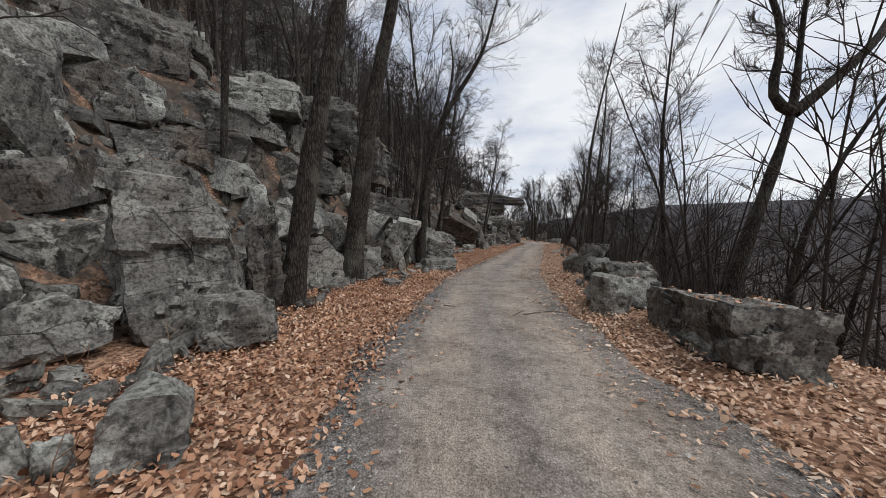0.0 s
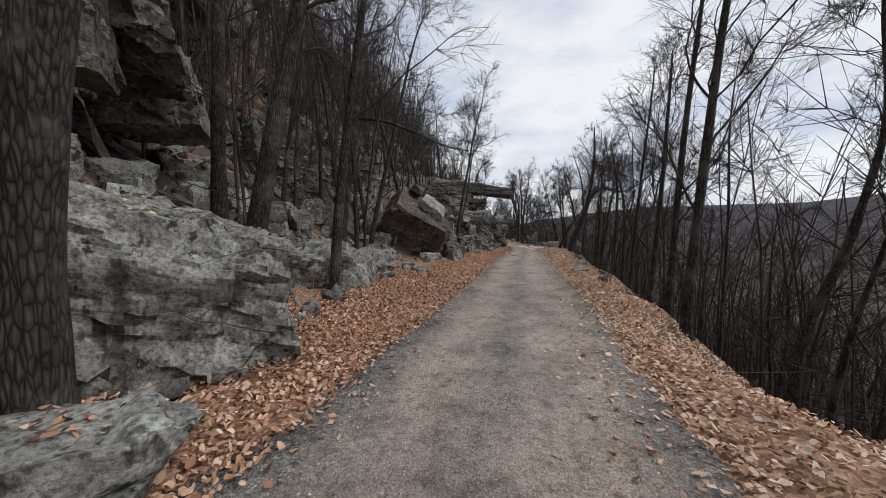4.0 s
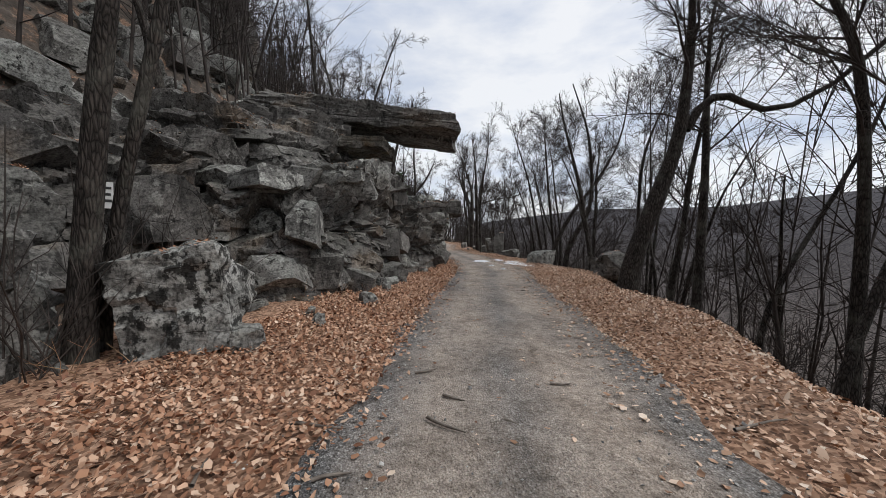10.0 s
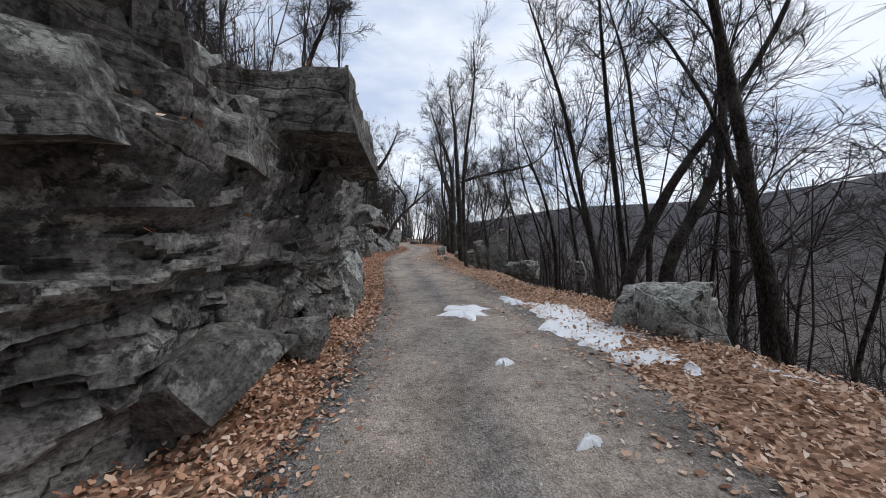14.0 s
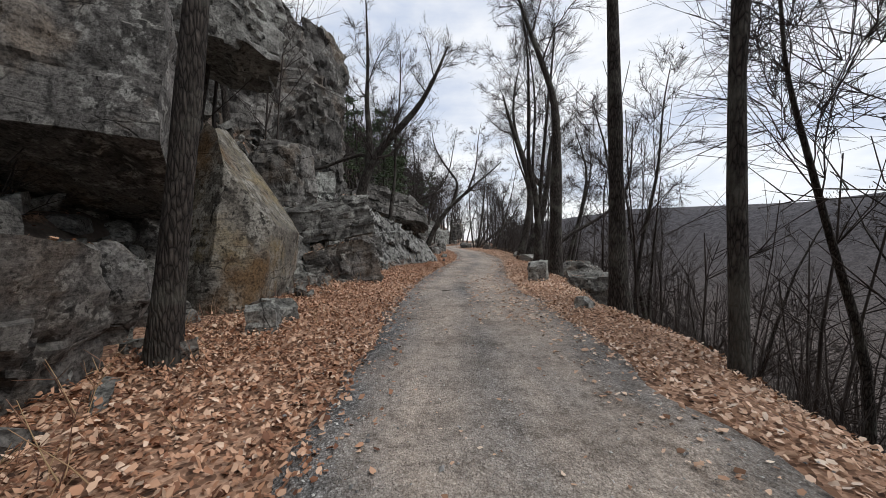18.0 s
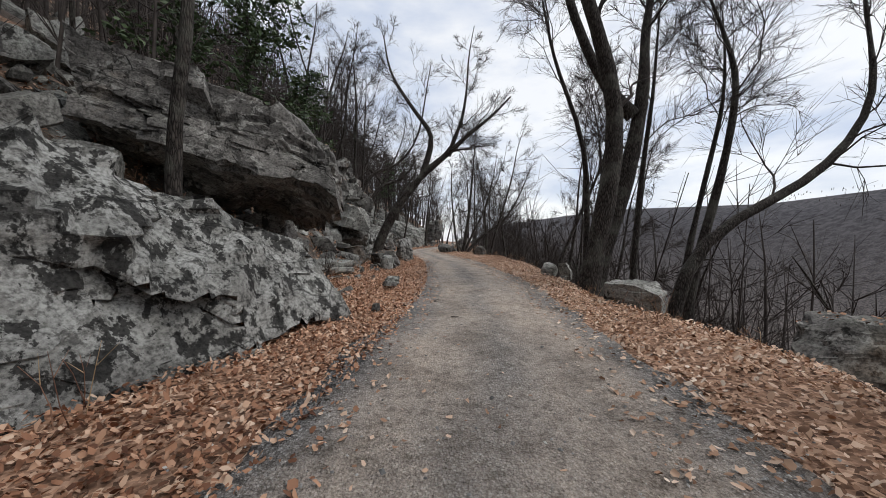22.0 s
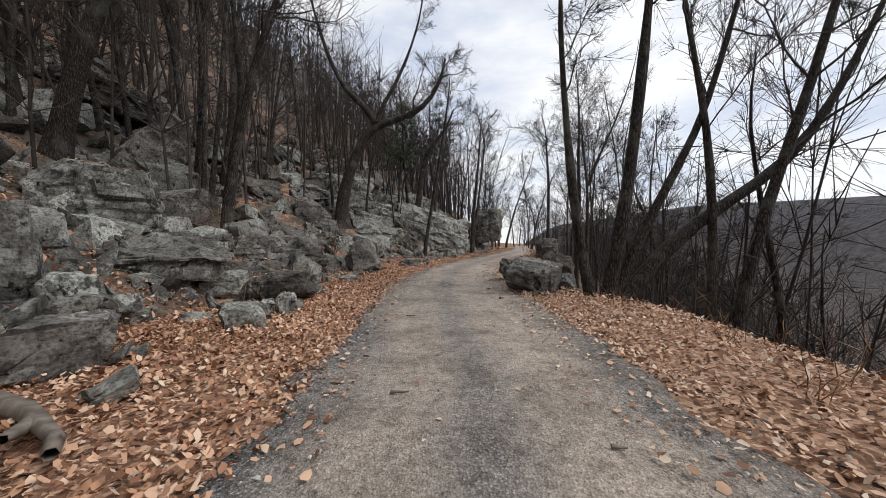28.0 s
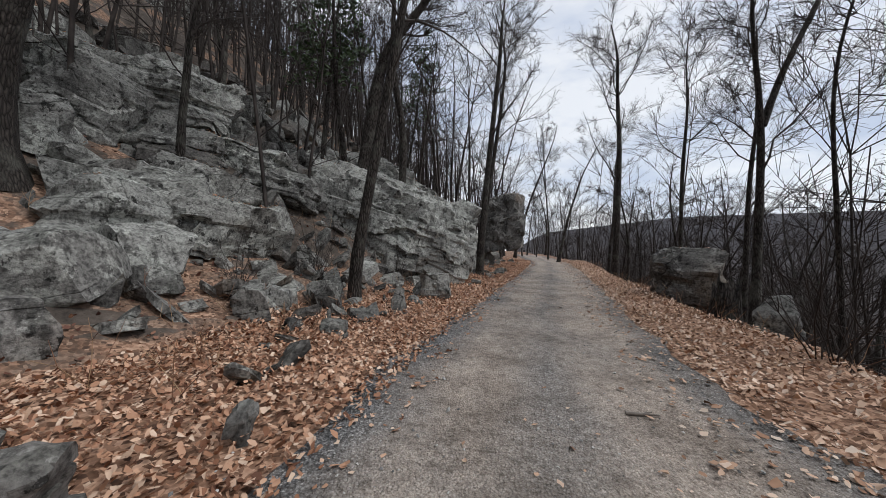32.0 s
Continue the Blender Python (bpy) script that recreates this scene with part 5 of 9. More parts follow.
boulder(10.62, 61.37, 0.00, 0.52, 0.44, 0.56, 37, 202, M_ROCK_PALE, round_=0.20, label="pale lichen-crusted sandstone boulder")
boulder(9.69, 61.84, 0.05, 0.45, 0.38, 0.84, 43, 203, M_ROCK_PALE, round_=0.40, label="pale lichen-crusted sandstone boulder")
boulder(10.21, 68.94, 1.52, 1.82, 1.55, 1.92, 14, 204, M_ROCK, round_=0.30, label="weathered grey sandstone boulder with lichen patches")
boulder(9.70, 62.37, 0.32, 0.27, 0.23, 0.27, 39, 205, M_ROCK, label="weathered grey sandstone boulder with lichen patches")
boulder(15.95, 60.75, -0.12, 0.85, 0.62, 0.5, -53, 206, M_ROCK_PALE, cuts=-1, round_=0.08, label="pale flat-topped slab at the outer edge")
boulder(10.22, 64.66, 0.14, 1.20, 1.02, 0.39, 23, 207, M_ROCK_PALE, strata=0.02, label="pale lichen-crusted sandstone boulder")
boulder(11.69, 60.51, 0.00, 0.14, 0.12, 0.16, 30, 208, M_ROCK, label="weathered grey sandstone boulder with lichen patches")
boulder(11.91, 62.51, 0.10, 0.35, 0.30, 0.20, 13, 209, M_ROCK, label="weathered grey sandstone boulder with lichen patches")
boulder(9.12, 70.17, 1.53, 1.04, 0.88, 0.86, 27, 210, M_ROCK_DARK, label="dark sandstone boulder, shade put into its colour, with stains")
boulder(8.60, 71.64, 1.58, 2.11, 1.79, 2.79, 31, 211, M_ROCK, cuts=11, label="grey boulder high on the leafy bank")
boulder(6.45, 72.64, 4.58, 2.43, 2.07, 1.84, 37, 212, M_ROCK_DARK, strata=0.06, label="layered grey sandstone ledge with open joints")
boulder(9.13, 70.51, 1.43, 1.33, 1.13, 1.53, 31, 213, M_ROCK, cuts=11, label="weathered grey sandstone boulder with lichen patches")
boulder(6.00, 70.94, 3.96, 1.55, 1.32, 0.99, 44, 214, M_ROCK_DARK, strata=0.04, label="dark sandstone boulder, shade put into its colour, with stains")
boulder(7.89, 68.89, 2.30, 0.78, 0.66, 0.94, 44, 215, M_ROCK_DARK, label="dark sandstone boulder, shade put into its colour, with stains")
boulder(10.17, 66.82, 0.00, 0.79, 0.67, 0.61, 42, 216, M_ROCK, round_=0.15, label="weathered grey sandstone boulder with lichen patches")
boulder(11.79, 66.46, 0.00, 0.44, 0.37, 0.56, 29, 217, M_ROCK_PALE, cuts=12, label="pale lichen-crusted sandstone boulder")
boulder(10.68, 67.18, 0.05, 0.84, 0.71, 0.82, 36, 218, M_ROCK_DARK, strata=0.05, label="dark sandstone boulder, shade put into its colour, with stains")
boulder(11.70, 67.72, 0.00, 0.98, 0.84, 0.67, 23, 219, M_ROCK_DARK, strata=0.05, label="dark sandstone boulder, shade put into its colour, with stains")
boulder(9.46, 68.46, 1.32, 0.63, 0.54, 0.31, 38, 220, M_ROCK, label="weathered grey sandstone boulder with lichen patches")
boulder(9.28, 68.01, 1.38, 0.48, 0.41, 0.41, 41, 221, M_ROCK, label="weathered grey sandstone boulder with lichen patches")
boulder(10.68, 73.45, 0.10, 1.27, 1.08, 1.07, 16, 222, M_ROCK, strata=0.05, label="weathered grey sandstone boulder with lichen patches")
boulder(17.13, 66.26, -0.26, 0.47, 0.40, 0.56, -44, 223, M_ROCK_PALE, label="pale lichen-crusted sandstone boulder")
boulder(17.48, 65.80, -0.33, 0.41, 0.34, 0.66, -51, 224, M_ROCK_PALE, label="pale lichen-crusted sandstone boulder")
boulder(12.46, 70.83, 0.00, 0.78, 0.35, 1.14, 40, 225, M_ROCK_MOTTLED, cuts=7, round_=0.15, label="pale lichened boulder at the road's edge")
boulder(12.12, 71.9, -0.02, 0.52, 0.44, 0.52, 14, 226, M_ROCK_PALE, n=14, cuts=2, round_=0.10, label="pale green-grey block at the foot of a mottled boulder")
boulder(12.53, 70.15, 0.00, 0.19, 0.16, 0.17, 50, 227, M_ROCK, round_=0.40, label="weathered grey sandstone boulder with lichen patches")
boulder(12.40, 72.37, 0.05, 0.61, 0.52, 0.25, 27, 228, M_ROCK_PALE, strata=0.02, label="pale lichen-crusted sandstone boulder")
boulder(12.85, 71.74, 0.00, 0.19, 0.16, 0.19, 25, 229, M_ROCK_DARK, label="dark sandstone boulder, shade put into its colour, with stains")
boulder(16.91, 74.42, -0.05, 0.69, 0.58, 0.73, -25, 230, M_ROCK_DARK, strata=0.03, label="dark sandstone boulder, shade put into its colour, with stains")
boulder(9.83, 78.06, 0.42, 1.63, 1.39, 0.75, 40, 231, M_ROCK_DARK, strata=0.06, round_=0.12, label="layered grey sandstone ledge with open joints")
boulder(11.82, 76.69, 0.00, 0.45, 0.38, 0.39, 32, 232, M_ROCK_PALE, cuts=11, label="pale lichen-crusted sandstone boulder")
boulder(10.20, 75.93, 0.36, 0.40, 0.34, 1.10, 53, 233, M_ROCK, label="weathered grey sandstone boulder with lichen patches")
boulder(10.47, 76.17, 0.10, 0.54, 0.46, 0.67, 49, 234, M_ROCK_PALE, label="pale lichen-crusted sandstone boulder")
boulder(11.30, 75.38, 0.00, 0.66, 0.56, 0.53, 50, 235, M_ROCK_DARK, round_=0.20, label="dark undercut boulder at the foot of the bank")
boulder(8.69, 78.29, 1.05, 1.69, 1.44, 1.26, 46, 236, M_ROCK, strata=0.05, label="weathered grey sandstone boulder with lichen patches")
boulder(7.32, 80.83, 2.09, 1.17, 1.00, 2.36, 41, 237, M_ROCK_DARK, strata=0.04, tilt=(0, 30), label="dark sandstone boulder, shade put into its colour, with stains")
boulder(-0.01, 85.54, 6.49, 3.00, 2.55, 1.43, 48, 238, M_ROCK_PALE, strata=0.04, tilt=(0, 12), label="pale lichen-crusted sandstone boulder")
boulder(2.23, 84.93, 5.42, 3.25, 2.76, 1.24, 45, 239, M_ROCK_DARK, strata=0.03, tilt=(0, 15), label="dark sandstone boulder, shade put into its colour, with stains")
boulder(10.50, 78.32, 0.10, 0.78, 0.66, 0.47, 34, 240, M_ROCK_PALE, label="pale lichen-crusted sandstone boulder")
boulder(11.40, 78.43, 0.10, 1.12, 0.95, 0.47, 26, 241, M_ROCK_DARK, strata=0.04, label="dark sandstone boulder, shade put into its colour, with stains")
boulder(9.98, 80.79, 0.33, 2.08, 1.77, 0.86, 28, 242, M_ROCK_DARK, strata=0.06, label="layered grey sandstone ledge with open joints")
boulder(10.59, 79.09, 0.00, 1.14, 0.68, 0.68, 45, 243, M_ROCK_DARK, strata=0.06, round_=0.10, label="layered grey sandstone ledge with open joints")
boulder(11.17, 79.75, 0.00, 0.73, 0.62, 0.73, 34, 244, M_ROCK_PALE, round_=0.15, tilt=(0, 20), label="pale lichen-crusted sandstone boulder")
boulder(10.68, 78.30, 0.02, 0.37, 0.32, 0.46, 52, 245, M_ROCK_PALE, label="pale lichen-crusted sandstone boulder")
boulder(11.92, 77.48, 0.00, 0.26, 0.22, 0.35, 49, 246, M_ROCK_PALE, cuts=12, label="pale lichen-crusted sandstone boulder")
boulder(12.00, 77.65, 0.00, 0.16, 0.14, 0.22, 45, 247, M_ROCK_PALE, label="pale lichen-crusted sandstone boulder")
boulder(11.69, 77.37, 0.00, 0.24, 0.21, 0.26, 54, 248, M_ROCK_PALE, label="pale lichen-crusted sandstone boulder")
boulder(10.12, 78.53, 0.35, 0.34, 0.29, 0.60, 54, 249, M_ROCK, label="weathered grey sandstone boulder with lichen patches")
boulder(7.64, 80.82, 1.91, 1.07, 0.91, 0.99, 51, 250, M_ROCK, round_=0.15, label="weathered grey sandstone boulder with lichen patches")
boulder(2.44, 86.75, 5.04, 3.01, 2.56, 1.54, 46, 251, M_ROCK_DARK, strata=0.05, label="dark sandstone boulder, shade put into its colour, with stains")
boulder(10.08, 81.15, 0.25, 1.84, 1.56, 0.72, 35, 252, M_ROCK_DARK, strata=0.06, label="layered grey sandstone ledge with open joints")
boulder(1.18, 85.73, 6.11, 1.40, 1.19, 1.64, 52, 253, M_ROCK_DARK, strata=0.05, label="dark sandstone boulder, shade put into its colour, with stains")
boulder(15.78, 79.44, 0.00, 0.93, 0.79, 0.68, -25, 254, M_ROCK, round_=0.12, tilt=(0, 10), label="tilted grey block at the outer edge")
boulder(16.41, 79.68, -0.10, 0.56, 0.48, 0.47, -33, 255, M_ROCK, label="weathered grey sandstone boulder with lichen patches")
boulder(17.97, 84.19, -0.35, 0.80, 0.68, 0.96, -26, 256, M_ROCK_DARK, label="dark sandstone boulder, shade put into its colour, with stains")
boulder(9.85, 81.75, 0.00, 1.17, 1.00, 1.08, 51, 257, M_ROCK, strata=0.07, cuts=6, round_=0.08, label="layered grey sandstone block at the foot of the bank")
boulder(10.96, 81.85, 0.00, 0.64, 0.54, 0.72, 41, 258, M_ROCK_DARK, strata=0.05, label="dark sandstone boulder, shade put into its colour, with stains")
boulder(11.78, 80.73, 0.00, 0.47, 0.40, 0.21, 43, 259, M_ROCK_PALE, round_=0.30, label="pale lichen-crusted sandstone boulder")
boulder(11.64, 82.77, 0.05, 1.02, 0.87, 1.09, 27, 260, M_ROCK_DARK, strata=0.04, cuts=12, label="dark sandstone boulder, shade put into its colour, with stains")
boulder(11.46, 80.24, 0.00, 0.19, 0.16, 0.33, 55, 261, M_ROCK, round_=0.40, label="weathered grey sandstone boulder with lichen patches")
boulder(15.73, 80.35, 0.00, 0.57, 0.40, 0.72, -48, 262, M_ROCK, cuts=8, round_=0.10, label="large boulder with a leaf-filled flat top")
boulder(15.70, 81.12, 0.00, 0.63, 0.54, 0.61, -37, 263, M_ROCK, round_=0.20, tilt=(0, 14), label="weathered grey sandstone boulder with lichen patches")
boulder(18.41, 85.05, -0.33, 0.56, 0.47, 0.65, -36, 264, M_ROCK_DARK, label="dark sandstone boulder, shade put into its colour, with stains")
boulder(12.76, 85.13, 0.00, 0.86, 0.43, 0.35, 30, 265, M_ROCK_DARK, strata=0.03, label="low flat slab in the leaves beside the road")
boulder(10.97, 85.90, 0.00, 0.95, 0.57, 1.06, 46, 266, M_ROCK_DARK, cuts=6, round_=0.10, label="squat dark boulder with a pale flat top")
boulder(10.91, 89.35, 0.83, 2.39, 2.03, 1.01, 15, 267, M_ROCK_PALE, strata=0.04, tilt=(0, 12), label="pale lichen-crusted sandstone boulder")
boulder(8.99, 85.47, 1.56, 1.13, 0.96, 0.98, 35, 268, M_ROCK_DARK, strata=0.04, label="dark sandstone boulder, shade put into its colour, with stains")
boulder(7.20, 85.49, 2.46, 1.21, 1.03, 0.86, 44, 269, M_ROCK_DARK, label="dark sandstone boulder, shade put into its colour, with stains")
boulder(10.02, 82.89, 0.43, 0.69, 0.59, 0.69, 41, 270, M_ROCK_DARK, label="dark sandstone boulder, shade put into its colour, with stains")
boulder(10.51, 88.12, 0.86, 1.19, 1.01, 0.94, 44, 271, M_ROCK_PALE, strata=0.04, round_=0.15, label="pale flat-faced boulder on the leafy bank")
boulder(11.45, 87.70, 0.46, 0.49, 0.41, 0.35, 39, 272, M_ROCK, round_=0.40, label="weathered grey sandstone boulder with lichen patches")
boulder(12.27, 87.98, 0.10, 0.43, 0.36, 0.51, 28, 273, M_ROCK, label="weathered grey sandstone boulder with lichen patches")
boulder(12.78, 88.92, 0.05, 0.48, 0.41, 0.50, 18, 274, M_ROCK, label="weathered grey sandstone boulder with lichen patches")
boulder(13.26, 87.79, 0.00, 0.30, 0.26, 0.24, 16, 275, M_ROCK_PALE, label="pale lichen-crusted sandstone boulder")
boulder(13.36, 85.88, 0.00, 0.16, 0.13, 0.24, 30, 276, M_ROCK, label="weathered grey sandstone boulder with lichen patches")
boulder(11.58, 86.50, 0.10, 0.31, 0.26, 0.56, 50, 277, M_ROCK_DARK, label="dark sandstone boulder, shade put into its colour, with stains")
boulder(14.34, 90.40, 0.05, 0.62, 0.52, 0.49, -0, 278, M_ROCK_PALE, strata=0.02, label="pale lichen-crusted sandstone boulder")
boulder(11.54, 89.62, 0.81, 0.42, 0.36, 0.53, 27, 279, M_ROCK_PALE, label="pale lichen-crusted sandstone boulder")
boulder(10.39, 89.92, 1.36, 1.63, 1.38, 0.95, 34, 280, M_ROCK_PALE, strata=0.04, tilt=(0, 18), label="pale lichen-crusted sandstone boulder")
boulder(9.70, 90.24, 2.10, 1.33, 1.13, 0.67, 37, 281, M_ROCK_DARK, strata=0.04, label="dark sandstone boulder, shade put into its colour, with stains")
boulder(10.43, 91.56, 2.19, 1.68, 1.43, 0.93, 28, 282, M_ROCK_PALE, strata=0.05, tilt=(0, 14), label="pale lichen-crusted sandstone boulder")
boulder(8.78, 89.67, 2.54, 1.26, 1.07, 1.48, 45, 283, M_ROCK, strata=0.04, tilt=(0, 28), label="tilted slab high on the rocky slope")
boulder(8.55, 91.86, 3.17, 2.41, 2.05, 1.26, 37, 284, M_ROCK, strata=0.05, tilt=(0, 14), label="weathered grey sandstone boulder with lichen patches")
boulder(10.89, 91.59, 1.72, 1.74, 1.48, 1.00, 25, 285, M_ROCK, strata=0.04, tilt=(0, 10), label="weathered grey sandstone boulder with lichen patches")
boulder(9.14, 88.67, 2.09, 0.65, 0.55, 0.85, 49, 286, M_ROCK, strata=0.05, label="weathered grey sandstone boulder with lichen patches")
boulder(13.84, 94.06, 0.94, 3.42, 1.71, 1.94, 3, 287, M_ROCK_PALE, strata=0.03, round_=0.12, tilt=(0, 26), label="long pale slab sloping down to the road")
boulder(17.47, 99.78, 0.81, 2.07, 1.76, 2.88, -11, 288, M_ROCK_DARK, round_=0.12, label="tall dark boulder where the road bends")
boulder(13.98, 94.52, 0.60, 1.81, 1.54, 0.71, 2, 289, M_ROCK_DARK, label="dark sandstone boulder, shade put into its colour, with stains")
boulder(19.49, 90.89, -0.15, 1.33, 1.13, 1.31, -38, 290, M_ROCK_DARK, round_=0.20, label="dark undercut boulder at the outer edge")
boulder(18.82, 88.41, -0.21, 0.52, 0.45, 0.73, -47, 291, M_ROCK, strata=0.03, label="weathered grey sandstone boulder with lichen patches")
boulder(11.92, 92.69, 1.54, 1.25, 1.06, 1.18, 16, 292, M_ROCK, strata=0.04, label="weathered grey sandstone boulder with lichen patches")
boulder(9.25, 69.07, 1.55, 1.27, 1.08, 3.08, 35, 294, M_ROCK_DARK, strata=0.05, cuts=5, round_=0.08, label="layered grey sandstone ledge with open joints")
boulder(8.42, 68.50, 1.98, 1.09, 0.93, 2.19, 42, 295, M_ROCK, strata=0.05, round_=0.08, label="weathered grey sandstone boulder with lichen patches")
boulder(10.17, 68.87, 0.72, 1.64, 1.39, 2.63, 30, 296, M_ROCK, cuts=6, round_=0.08, label="grey angular boulder high on the leafy bank")
boulder(10.51, 68.00, 1.36, 1.19, 1.01, 0.98, 31, 297, M_ROCK_PALE, cuts=5, round_=0.10, tilt=(0, 10), label="pale flat-faced boulder leaning out of the bank")
boulder(9.00, 67.91, 1.57, 0.55, 0.47, 1.49, 41, 298, M_ROCK_DARK, round_=0.10, label="dark sandstone boulder, shade put into its colour, with stains")
boulder(10.02, 69.62, 0.80, 1.34, 1.14, 3.70, 28, 299, M_ROCK_DARK, strata=0.05, label="dark sandstone boulder, shade put into its colour, with stains")
boulder(8.93, 85.80, 1.69, 1.07, 0.91, 0.61, 49, 300, M_ROCK, strata=0.04, label="weathered grey sandstone boulder with lichen patches")
boulder(7.67, 88.25, 2.81, 1.84, 1.56, 0.82, 43, 301, M_ROCK, strata=0.05, label="weathered grey sandstone boulder with lichen patches")
boulder(9.46, 85.53, 1.19, 0.98, 0.83, 0.65, 47, 302, M_ROCK_DARK, strata=0.04, label="dark sandstone boulder, shade put into its colour, with stains")
boulder(8.29, 91.19, 3.02, 3.57, 3.03, 1.45, 30, 303, M_ROCK_PALE, strata=0.06, label="layered grey sandstone ledge with open joints")
boulder(9.24, 90.76, 2.41, 2.22, 1.89, 0.80, 27, 304, M_ROCK, strata=0.05, label="weathered grey sandstone boulder with lichen patches")
boulder(10.18, 89.39, 1.20, 1.92, 1.63, 0.95, 25, 305, M_ROCK_PALE, strata=0.05, label="pale lichen-crusted sandstone boulder")
boulder(11.75, 83.79, 0.10, 0.51, 0.44, 0.41, 43, 306, M_ROCK, label="weathered grey sandstone boulder with lichen patches")
boulder(11.59, 83.50, 0.05, 0.27, 0.23, 0.41, 48, 307, M_ROCK_PALE, label="pale lichen-crusted sandstone boulder")
boulder(11.88, 83.07, 0.00, 0.26, 0.22, 0.24, 51, 308, M_ROCK, strata=0.03, label="weathered grey sandstone boulder with lichen patches")
boulder(10.26, 85.00, 0.64, 0.57, 0.49, 0.57, 46, 309, M_ROCK_PALE, label="pale lichen-crusted sandstone boulder")
boulder(11.30, 96.56, 2.03, 4.66, 3.96, 2.25, 10, 310, M_ROCK, strata=0.06, label="layered grey sandstone ledge with open joints")
boulder(13.12, 93.97, 0.61, 4.54, 3.86, 2.34, 4, 311, M_ROCK_PALE, strata=0.06, tilt=(0, 14), label="long sloping slab beside the road")


# ---- trees with stems of their own ----
plant_tree(-2.38, 5.1, smooth_line([(0.00, 0.00, -0.16), (0.38, 0.00, 2.41), (0.80, 0.00, 4.24), (0.91, 0.03, 5.53), (1.33, 0.01, 6.76), (1.23, -0.01, 8.06), (0.97, -0.05, 9.33)], 18), 0.177, 501, "tall straight tree with deeply furrowed grey-brown bark", limbs=12, low=0.50, reach=0.38)
plant_tree(-2.13, 7.58, smooth_line([(0.00, 0.00, -0.23), (0.47, 0.00, 3.81), (1.01, 0.00, 6.23), (1.19, -0.22, 7.50), (1.50, -0.69, 8.67)], 18), 0.231, 502, "tall straight tree with deeply furrowed grey-brown bark", limbs=12, low=0.50, reach=0.38)
plant_tree(-0.72, 11.00, smooth_line([(0.00, 0.00, -0.20), (0.00, 0.00, 1.26), (0.50, 0.00, 4.64), (1.93, 0.00, 6.77), (2.37, 0.00, 8.51)], 18), 0.186, 503, "gnarled bare tree with twisting limbs", limbs=12, low=0.35, reach=0.38)
plant_tree(-4.23, 6.50, smooth_line([(0.00, 0.00, -0.20), (0.00, 0.00, 1.35), (0.13, 0.00, 3.81), (0.16, -0.06, 5.11), (0.25, 0.10, 6.39), (0.61, 0.27, 7.63), (1.10, 0.46, 8.82)], 18), 0.083, 504, "bare deciduous tree with dark furrowed bark", limbs=7, low=0.50, reach=0.38)
plant_tree(6.07, 9.00, smooth_line([(0.00, 0.00, -0.20), (0.00, 0.00, 1.34), (-0.32, -0.00, 5.13), (-0.04, -0.00, 8.75)], 18), 0.114, 505, "bare deciduous tree with dark furrowed bark", limbs=12, low=0.35, reach=0.38)
plant_tree(5.18, 6.00, smooth_line([(0.00, 0.00, -0.20), (0.00, 0.00, 0.88), (0.50, 0.00, 2.46), (0.99, 0.00, 4.04), (1.18, 0.15, 5.32), (1.20, 0.07, 6.61)], 18), 0.163, 506, "gnarled bare tree with twisting limbs", limbs=12, low=0.60, reach=0.38, forks=[(smooth_line([(0.99, 0.00, 4.04), (0.43, 0.00, 4.29), (0.79, 0.00, 5.11), (0.61, 0.00, 5.87), (0.33, 0.32, 7.10), (0.19, 0.75, 8.32), (0.03, 0.90, 9.60)], 14), 0.092), (smooth_line([(0.99, 0.00, 4.04), (1.66, 0.00, 4.62), (2.58, 0.00, 5.47), (3.22, 0.36, 6.55), (3.56, 0.82, 7.71), (3.69, 0.99, 9.00)], 14), 0.102)])
plant_tree(5.73, 14.00, smooth_line([(0.00, 0.00, -0.20), (0.00, 0.00, 0.72), (0.41, 0.00, 5.74), (1.60, 0.00, 10.91)], 18), 0.119, 507, "bare deciduous tree with dark furrowed bark", limbs=12, low=0.35, reach=0.38)
plant_tree(-1.27, 10.29, smooth_line([(0.00, 0.00, -0.22), (0.39, -0.02, 1.67), (0.53, -0.03, 2.85), (0.56, 0.36, 4.09), (0.44, 0.69, 5.34), (0.26, 0.71, 6.63), (0.17, 0.93, 7.91), (-0.03, 1.04, 9.19)], 18), 0.095, 508, "tall straight tree with deeply furrowed grey-brown bark", limbs=12, low=0.55, reach=0.38)
plant_tree(-1.14, 14.35, smooth_line([(0.00, 0.00, -0.20), (0.00, 0.00, 0.90), (0.52, -0.03, 3.44), (1.00, -0.05, 5.53), (1.36, -0.13, 6.77), (1.55, -0.11, 8.06), (1.34, 0.13, 9.32)], 18), 0.176, 509, "tall straight tree with deeply furrowed grey-brown bark", limbs=12, low=0.35, reach=0.38)
plant_tree(-0.18, 15.61, smooth_line([(0.00, 0.00, -0.20), (0.00, 0.00, 1.10), (0.30, -0.02, 3.95), (0.69, -0.04, 6.46), (0.68, 0.12, 7.75), (0.88, 0.30, 9.02)], 18), 0.119, 510, "bare deciduous tree with dark furrowed bark", limbs=12, low=0.35, reach=0.38)
plant_tree(7.27, 16.43, smooth_line([(0.00, 0.00, -0.20), (0.00, 0.00, 0.23), (0.18, -0.01, 4.55), (0.53, -0.03, 8.19), (0.50, -0.02, 9.49)], 18), 0.122, 511, "bare deciduous tree with dark furrowed bark", limbs=12, low=0.35, reach=0.38)
